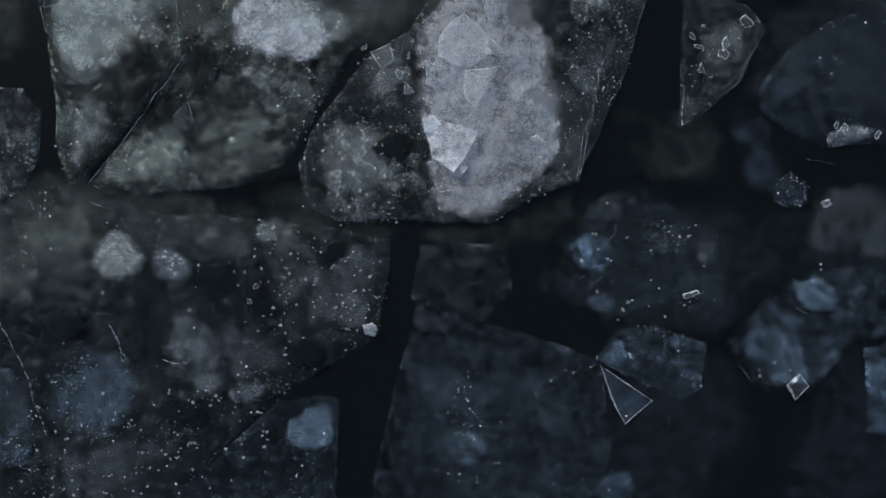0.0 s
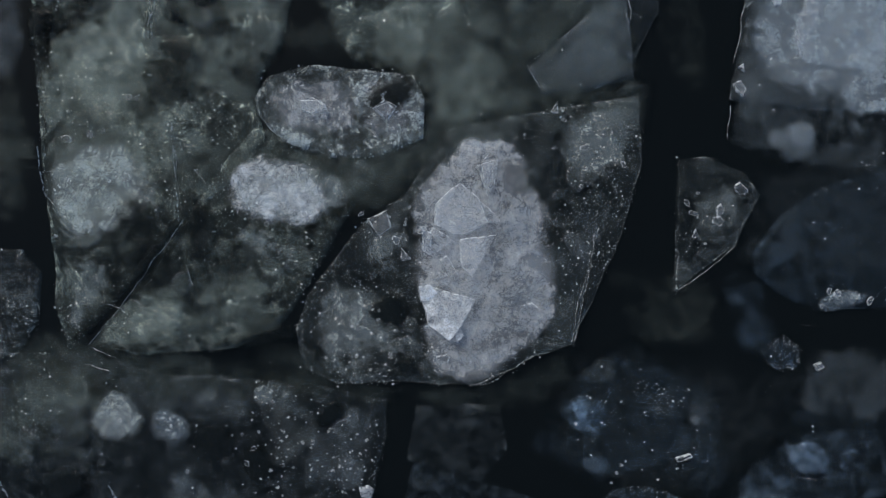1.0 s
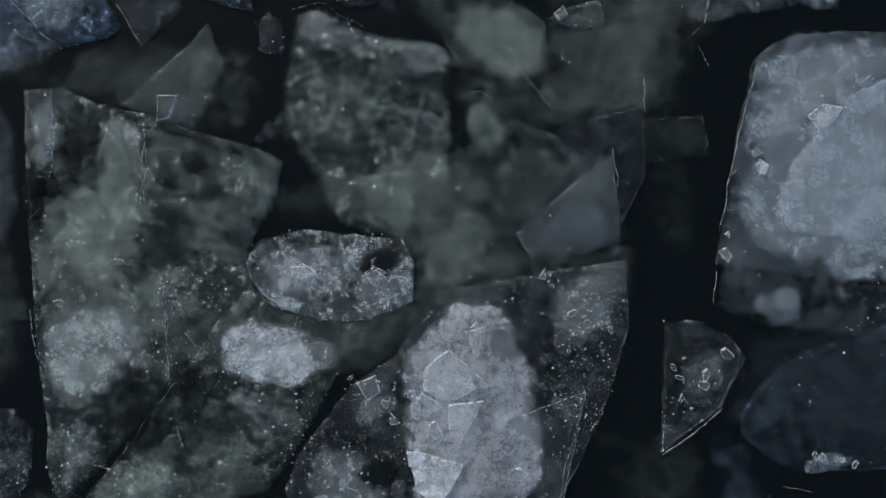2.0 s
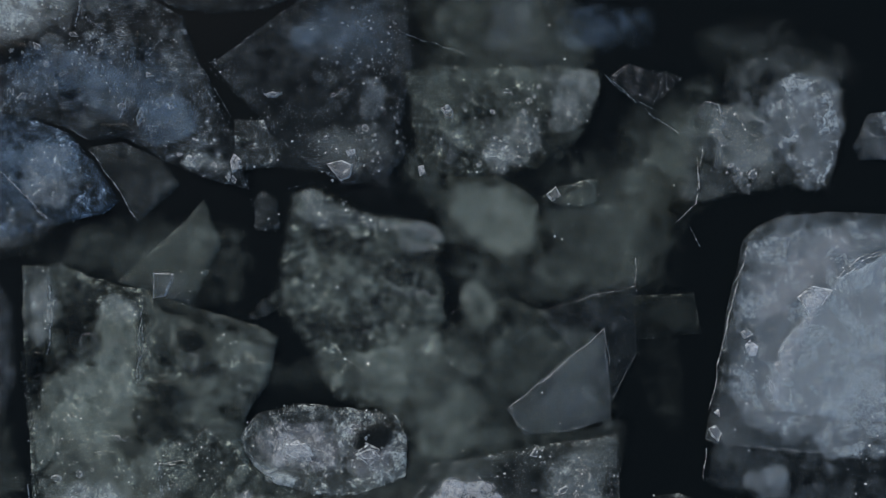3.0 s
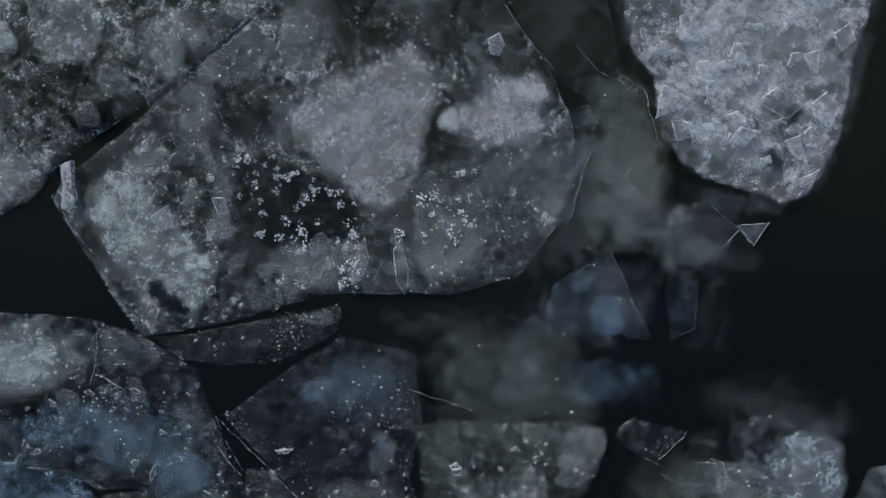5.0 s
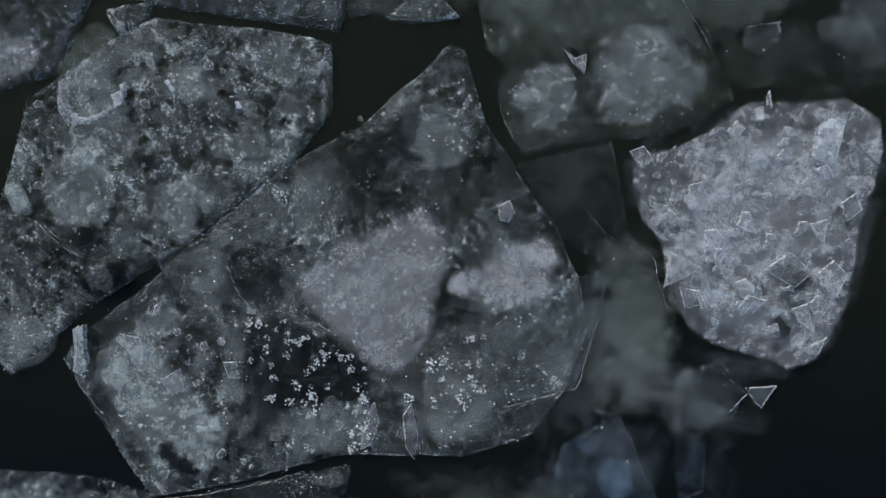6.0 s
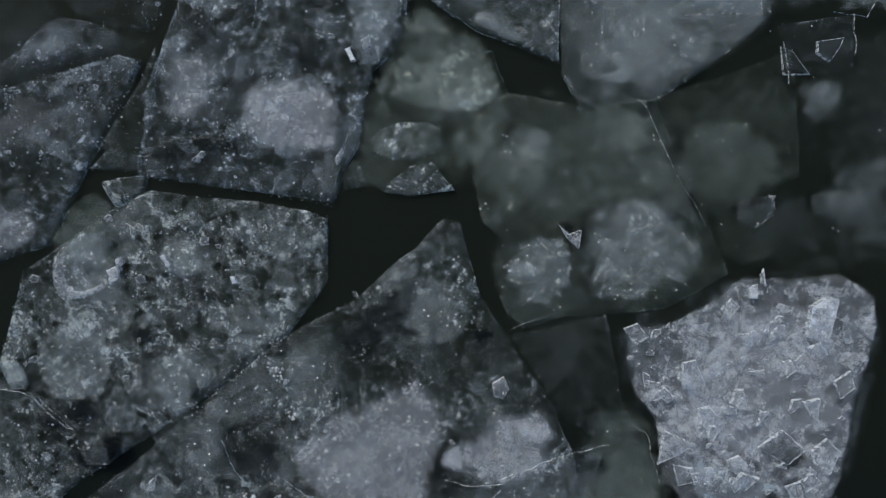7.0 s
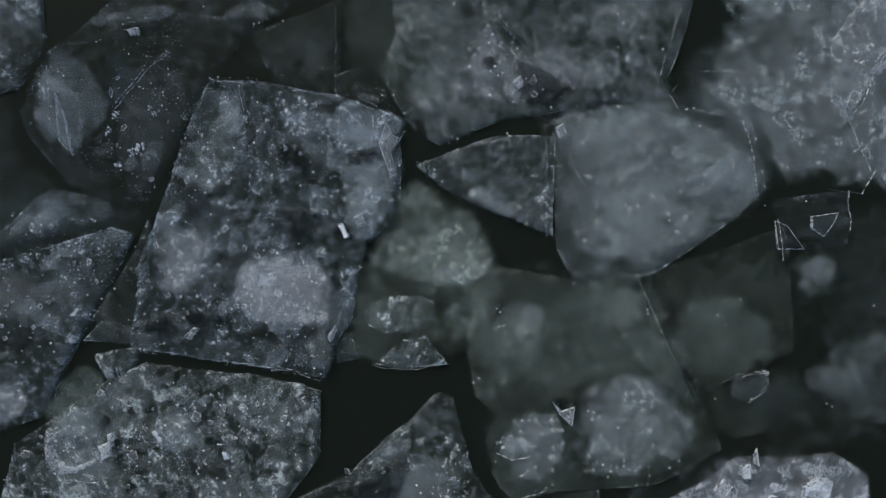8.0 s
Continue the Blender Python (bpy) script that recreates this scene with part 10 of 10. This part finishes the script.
f = floe([(-0.34, 12.7), (-0.03, 12.83), (0.37, 12.98), (0.88, 12.99), (0.88, 12.7), (0.89, 12.1), (0.57, 12.23), (0.24, 12.34), (-0.12, 12.52)], 0.09, ice(0.119, 'grey', rough=0.7, mottle=0.8, grain=1.0), 'sharp three-cornered grey floe', crystals=220)
lump(f, [(0.08, 12.49), (0.23, 12.59), (0.58, 12.31), (0.54, 12.21), (0.19, 12.32)], ice(0.147, 'grey', rough=0.38, mottle=0.45, pits=0.15, facet=0.1, fade=0.06, grain=0.96, cloud=3.0, lace=0.07), crystals=300, bare=0.042)
ridge(f, [(-0.35, 12.69), (-0.16, 12.54), (0.19, 12.32), (0.49, 12.22)], gaps=0.35, width=0.007)
ridge(f, [(0.26, 12.91), (0.46, 12.95)], gaps=0.2)
ridge(f, [(0.8, 12.96), (0.82, 12.1)], gaps=0.4, width=0.004)
crumbs(f, [(-0.34, 12.69), (-0.07, 12.63), (0.44, 12.26), (0.19, 12.35)], 50, size=0.014)
strew(f, [(-0.17, 12.68), (0.71, 12.91), (0.73, 12.22), (0.14, 12.39)], 8, 0.06, 0.22, ice(0.062, 'grey', rough=0.5, mottle=0.6, pits=0.3, facet=0.2, grain=0.5), lumpy=True)
f = floe([(0.7, 13.26), (1.63, 13.44), (2.69, 13.14), (2.91, 12.55), (2.19, 11.98), (1.21, 11.79), (0.84, 12.28)], 0.0425, ice(0.107, 'grey', rough=0.35, mottle=0.4, fade=0.25, grain=0.15, lace=0.2), 'broad misty haze sheet', crystals=30, worn=1, relief=0.004, name='slush_patch', category='slush', bare=0.225)
f = floe([(0.87, 13.15), (1.36, 13.28), (1.86, 13.33), (2.62, 13.19), (2.74, 12.82), (2.77, 12.59), (2.5, 12.32), (2.2, 12.09), (1.76, 11.79), (1.09, 11.69), (0.93, 12), (0.9, 12.3)], 0.07, ice(0.075, 'grey', rough=0.3, mottle=0.7), 'broad hazy grey floe', crystals=90)
strew(f, [(0.91, 12.87), (1.87, 13.35), (2.53, 13.08), (2.31, 12.33), (1.15, 11.79)], 5, 0.08, 0.22, ice(0.053, 'grey', rough=0.5, mottle=0.6, pits=0.3, facet=0.2, grain=0.5), lumpy=True)
lump(f, [(1.11, 12.68), (1.88, 12.95), (2.15, 12.42), (1.53, 11.96), (1.03, 12.13)], ice(0.078, 'grey', rough=0.42, mottle=0.6, pits=0.15, facet=0.1, fade=0.25, grain=0.45, cloud=3.0, lace=0.07), bare=0.175)
lump(f, [(1.78, 13.05), (2.22, 13.11), (2.24, 12.72), (1.9, 12.66)], ice(0.078, 'grey', rough=0.42, mottle=0.6, pits=0.15, facet=0.1, fade=0.15, grain=0.45, cloud=3.0, lace=0.07), bare=0.105)
lump(f, [(1.42, 12.29), (1.9, 12.51), (2.4, 12.28), (1.73, 11.82), (1.24, 11.8)], ice(0.072, 'grey', rough=0.31, mottle=0.45, pits=0.15, facet=0.1, fade=0.12, grain=0.72, cloud=3.0, lace=0.07), crystals=150, bare=0.084)
ridge(f, [(2.53, 13.18), (2.63, 12.88), (2.67, 12.57)], gaps=0.1, width=0.009)
ridge(f, [(2.67, 12.57), (1.9, 12.55)], gaps=0.6, width=0.004)
ridge(f, [(1.9, 12.63), (2.53, 12.98)], gaps=0.4, width=0.005)
ridge(f, [(1.04, 12.72), (1.17, 12.53)], gaps=0.5)
ridge(f, [(1.11, 12.8), (1.12, 12.97)], gaps=0.5)
shard(f, [(0.87, 13.06), (0.93, 13.1), (0.97, 13.01), (0.91, 12.97)], ice(0.12, 'white', rough=0.35, mottle=0.5, pits=0.2, facet=0.2, grain=0.5))
strew(f, [(0.91, 12.97), (2.38, 13.02), (2.22, 12.23), (1.15, 11.89)], 10, 0.03, 0.09, ice(0.094, 'white', rough=0.35, mottle=0.5, pits=0.2, facet=0.2, grain=0.5))
lump(f, [(1.92, 12.59), (2.5, 12.95), (2.62, 12.88), (2.66, 12.57)], ice(0.091, 'steel', rough=0.17, mottle=0.3, pits=0.15, facet=0.1, fade=0.02, grain=0.18, cloud=3.0, lace=0.07), worn=0, name='ice_plate', label='thin clear bluish plate', bare=0.014)
f = floe([(2.04, 13.3), (2.2, 13.86), (2.48, 14.6), (4.58, 14.69), (4.68, 12.57), (3.5, 12.57), (2.84, 12.59), (2.58, 13.01)], 0.0538, ice(0.18, 'grey', rough=0.15, mottle=0.5, fade=0.25, grain=0.15, lace=0.2), 'pale misty haze sheet', crystals=30, worn=1, relief=0.004, name='slush_patch', category='slush', bare=0.225)
f = floe([(2.33, 14.35), (2.92, 14.37), (2.83, 14.12), (2.59, 14.07), (2.39, 14.16)], 0.06, ice(0.16, 'grey', mottle=0.95), 'pale rounded lump of ice', worn=1)
f = floe([(3.35, 13.4), (3.5, 13.29), (3.67, 13.61), (4.6, 13.99), (4.58, 14.58), (3.6, 14.35), (3.33, 13.95)], 0.07, ice(0.107, 'mauve', mottle=0.95, lace=1.2), 'pale clear plate with bubbles')
ridge(f, [(3.37, 13.43), (3.5, 13.28), (3.57, 13.36), (3.67, 13.61)], gaps=0.15, width=0.006)
ridge(f, [(3.37, 13.43), (3.67, 12.78)], gaps=0.2, width=0.005)
ridge(f, [(3.28, 12.61), (3.6, 12.57), (3.71, 12.78)], gaps=0.2, width=0.006)
ridge(f, [(1.94, 13.49), (1.87, 13.39), (1.95, 13.28)], gaps=0.3)
ridge(f, [(2.16, 13.61), (2.45, 13.62)], gaps=0.4, width=0.003)
loose_shard([(3.2, 12.37), (3.44, 12.41), (3.41, 12.32), (3.32, 12.19), (3.2, 12.26)], ice(0.031, 'steel', rough=0.35, mottle=0.5, pits=0.2, facet=0.2, grain=0.5), 'clear plate of ice with bright edges', thick=0.03)
loose_shard([(2.88, 12.32), (3, 12.27), (3.15, 12.07), (2.91, 12.06)], ice(0.01, 'steel', rough=0.35, mottle=0.5, pits=0.2, facet=0.2, grain=0.5), 'thin curved clear plate with bright rim', thick=0.02)
ridge(f, [(2.86, 12.33), (2.9, 12.16), (2.92, 11.96)], gaps=0.4, width=0.004)
ridge(f, [(3.48, 12.6), (3.5, 12.23)], gaps=0.4, width=0.003)
f = floe([(-0.88, 11.76), (-0.47, 12.67), (-0.06, 12.49), (0.24, 12.32), (0.48, 11.81), (0.2, 11.6), (-0.42, 11.57)], 0.0551, ice(0.153, 'olive', rough=0.35, mottle=0.5, fade=0.14, grain=0.8, lace=0.2), 'soft pale lump of slushy ice', crystals=30, worn=1, relief=0.004, name='slush_patch', category='slush', bare=0.126)
f = floe([(-0.23, 11.64), (-0.16, 11.84), (0.11, 11.95), (0.44, 11.81), (0.17, 11.65)], 0.06, ice(0.1, 'grey', mottle=0.95, fade=0.08), 'soft grey frosted edge piece', crystals=150, bare=0.072)
ridge(f, [(0.05, 12.14), (0.29, 12.18), (0.44, 11.81)], gaps=0.6, width=0.003)
f = floe([(-0.86, 11.32), (-0.57, 11.53), (-0.17, 11.54), (-0.09, 11.3), (-0.51, 11.17)], 0.05, ice(0.141, 'grey', mottle=0.95), 'small pale lump of ice', worn=1)
lump(f, [(-0.66, 11.35), (-0.56, 11.43), (-0.46, 11.26), (-0.56, 11.19)], ice(0.216, 'grey', rough=0.34, mottle=0.45, pits=0.15, facet=0.1, fade=0.04, grain=0.84, cloud=3.0, lace=0.07), bare=0.028)
f = floe([(-0.67, 10.92), (-0.41, 11.14), (-0.21, 11.19), (-0, 10.94), (-0.4, 10.87)], 0.06, ice(0.161, 'grey', mottle=0.95, grain=1.4), 'small frosted half-round floe', crystals=350)
ridge(f, [(-0.67, 10.92), (-0.4, 10.88), (-0, 10.95)], gaps=0.3, width=0.005)
f = floe([(-0.99, 10.91), (-1, 11.11), (-0.88, 11.17), (-0.79, 10.97)], 0.05, ice(0.084, 'grey', mottle=0.95), 'small dim frosted floe', crystals=200)
f = floe([(2.96, 11.91), (3.18, 12.09), (3.5, 12.01), (3.49, 11.76), (3.15, 11.71)], 0.0414, ice(0.093, 'grey', rough=0.35, mottle=0.3, fade=0.1, grain=0.15, lace=0.2), 'soft pale slush under the surface', crystals=30, worn=1, relief=0.004, name='slush_patch', category='slush', bare=0.09)
f = floe([(-3.14, 10.92), (-2.74, 10.99), (-2.81, 10.8), (-3.01, 10.71)], 0.07, ice(0.186, 'grey', mottle=0.95, grain=1.2), 'small pale floe wedged between larger ones', crystals=200)

# glints, put in as small near-opaque white splinters
f = floe([(-2.62, 10.24), (-2.56, 10.32), (-2.41, 10.15), (-2.48, 10.07)], 0.1, ice(0.066, 'grey', mottle=0.95), 'small rough chunk with a white glint splinter', crystals=200)
shard(f, [(-2.57, 10.28), (-2.53, 10.3), (-2.46, 10.2), (-2.49, 10.17)], ice(0.5, 'white', rough=0.35, mottle=0.5, pits=0.2, facet=0.2, grain=0.5), thick=0.03, z=0.03)
shard(f, [(-1.95, 10.12), (-1.91, 10.13), (-1.88, 10.06), (-1.93, 10.05)], ice(0.5, 'white', rough=0.35, mottle=0.5, pits=0.2, facet=0.2, grain=0.5), thick=0.03, z=0.02)
shard(f, [(-1.01, 12.14), (-0.97, 12.16), (-0.9, 12.05), (-0.93, 12.03)], ice(0.5, 'white', rough=0.35, mottle=0.5, pits=0.2, facet=0.2, grain=0.5), thick=0.03, z=0.02)
shard(f, [(-2.96, 10.24), (-2.9, 10.27), (-2.9, 10.14), (-2.94, 10.12)], ice(0.359, 'white', rough=0.35, mottle=0.5, pits=0.2, facet=0.2, grain=0.5), z=0.03)
f = floe([(1.07, 6.51), (1.42, 6.56), (1.52, 6.27), (1.18, 6.16)], 0.036, ice(0.049, 'blue', rough=0.35, fade=0.12, grain=0.15, lace=0.2), 'small bluish slush under the surface', crystals=30, worn=1, relief=0.004, name='slush_patch', category='slush', bare=0.108)
f = floe([(1.72, 6.52), (1.96, 6.53), (2.04, 6.23), (1.77, 6.15)], 0.0373, ice(0.049, 'blue', rough=0.35, fade=0.12, grain=0.15, lace=0.2), 'small bluish slush under the surface', crystals=30, worn=1, relief=0.004, name='slush_patch', category='slush', bare=0.108)
f = floe([(1.38, 8.15), (1.97, 8.21), (2.09, 7.52), (1.5, 7.46)], 0.0206, ice(0.049, 'grey', rough=0.35, fade=0.25, grain=0.15, lace=0.2), 'thin grey haze sheet between the floes', crystals=30, worn=1, relief=0.004, name='slush_patch', category='slush', bare=0.225)
f = floe([(-4.1, 4.75), (-3.42, 4.71), (-3.07, 4.52), (-3.41, 4.28), (-4.1, 4.17)], 0.0499, ice(0.06, 'steel', rough=0.8, fade=0.12, grain=1.2, lace=0.2), 'frosted slush beside the blue floe', crystals=30, worn=1, relief=0.004, name='slush_patch', category='slush', bare=0.108)
f = floe([(2.86, 12.5), (3.25, 12.57), (3.51, 12.6), (3.52, 12.13), (3.18, 12.07), (2.93, 12.11)], 0.045, ice(0.015, 'steel', mottle=0.95), 'thin clear plates jammed together', crystals=20)
f = floe([(1.01, 3.8), (1.62, 4.08), (1.81, 4.16), (1.85, 3.47), (1.64, 3.03)], 0.07, ice(0.018, 'steel', rough=0.5, mottle=0.95), 'thin clear plate under the slush', crystals=20)
ridge(f, [(1.01, 3.83), (1.47, 3.98), (1.81, 4.06)], gaps=0.5, width=0.003)
ridge(f, [(1.81, 4.3), (1.83, 4.01)], gaps=0.6, width=0.003)
f = floe([(0.16, 3.64), (0.7, 3.94), (1.09, 3.8), (0.7, 3.46), (0.32, 3.21)], 0.068, ice(0.034, 'olive', rough=0.5, mottle=0.95), 'thin olive plate under the slush', crystals=10)
ridge(f, [(0.21, 3.79), (0.45, 3.94), (0.7, 3.8)], gaps=0.6, width=0.003)
ridge(f, [(0.61, 4.55), (0.84, 4.24), (1.04, 4.02)], gaps=0.4, width=0.005)
ridge(f, [(2.28, 4.57), (2.38, 4.4)], gaps=0.2, width=0.006)
f = floe([(1.09, 7.54), (1.51, 7.45), (1.83, 6.72), (1.66, 6.67), (1.3, 7.06)], 0.06, ice(0.015, 'steel', rough=0.5, mottle=0.95), 'thin bluish plate in the dark lead', crystals=10)
f = floe([(1.99, 7.17), (2.28, 7.23), (2.27, 6.78), (2.05, 6.68)], 0.05, ice(0.018, 'blue', mottle=0.95), 'faint blue plate in the dark lead', crystals=10)
f = floe([(-2.65, 8.77), (-2.01, 8.99), (-1.9, 8.35), (-2.34, 8.34)], 0.125, ice(0.026, 'grey', rough=0.5, mottle=0.5), 'thin clear plate over the great floe', crystals=40)
ridge(f, [(-1.95, 8.65), (-1.9, 8.5), (-1.74, 8.31)], gaps=0.4, width=0.003)
f = floe([(1.35, 11.86), (1.67, 11.77), (1.91, 11.24), (2.21, 10.65), (1.78, 10.94), (1.46, 11.37)], 0.085, ice(0.034, 'olive', rough=0.3, mottle=0.5), 'thin hazy plate with a straight edge', crystals=10)
f = floe([(-4.12, 4.07), (-3.6, 4.03), (-3.54, 2.95), (-4.11, 2.64)], 0.0232, ice(0.049, 'steel', rough=0.35, fade=0.12, grain=0.15, lace=0.2), 'dim bluish slush beside the long floe', crystals=30, worn=1, relief=0.004, name='slush_patch', category='slush', bare=0.108)

# pale sheets added to imitate mist between the floes
f = floe([(0.9, 12.86), (1.01, 13.26), (1.91, 13.55), (2.46, 13.51), (3.18, 13.14), (3.09, 12.63), (2.5, 12.31), (1.49, 12.57)], 0.036, ice(0.0385, 'grey', rough=0.12, mottle=0.4, fade=0.25, grain=0.1, lace=0.1), 'pale sheet painting mist between the floes', crystals=20, worn=1, relief=0.004, name='slush_patch', category='slush')
f = floe([(1.85, 13.69), (2.25, 13.96), (2.61, 13.77), (2.63, 13.12), (2.12, 13.1)], 0.039, ice(0.05, 'grey', rough=0.12, mottle=0.4, fade=0.2, grain=0.1, lace=0.1), 'pale sheet painting mist between the floes', crystals=20, worn=1, relief=0.004, name='slush_patch', category='slush')
f = floe([(1.76, 11.82), (1.96, 11.89), (2.41, 12.05), (2.95, 12.26), (3.02, 11.97), (3.06, 11.15), (2.64, 10.95), (2.28, 10.76), (2, 11.18)], 0.05, ice(0.014, 'olive', rough=0.4, mottle=0.7), 'thin dim plate of clear ice', crystals=30)
f = floe([(3.19, 10.99), (3.59, 11.05), (3.71, 10.86), (3.5, 10.8), (3.22, 10.82)], 0.05, ice(0.05, 'grey', rough=0.15, mottle=0.3, pits=0.1, facet=0.05, grain=0.15, cloud=3.0, lace=0.1), 'thin pale plate above the slush', crystals=10)
f = floe([(0.17, 4.99), (0.64, 5), (0.96, 4.78), (1.02, 4.34), (0.72, 4.2), (0.42, 4.44), (0.2, 4.62)], 0.07, ice(0.035, 'olive', rough=0.15, mottle=0.3, pits=0.1, facet=0.05, grain=0.15, cloud=3.0, lace=0.1), 'thin pale plate of clouded ice', crystals=20)
f = floe([(0.39, 6.53), (0.94, 6.66), (1.2, 6.14), (1.15, 5.89), (0.55, 5.88)], 0.031, ice(0.03, 'grey', rough=0.12, mottle=0.4, fade=0.25, grain=0.1, lace=0.1), 'pale sheet painting mist between the floes', crystals=20, worn=1, relief=0.004, name='slush_patch', category='slush')
f = floe([(1.83, 3.96), (2.35, 4.01), (2.43, 3.64), (1.86, 3.59)], 0.04, ice(0.008, 'olive', rough=0.15, mottle=0.3, pits=0.1, facet=0.05, grain=0.15, cloud=3.0, lace=0.1), 'thin plate of black ice in the lead', crystals=10)
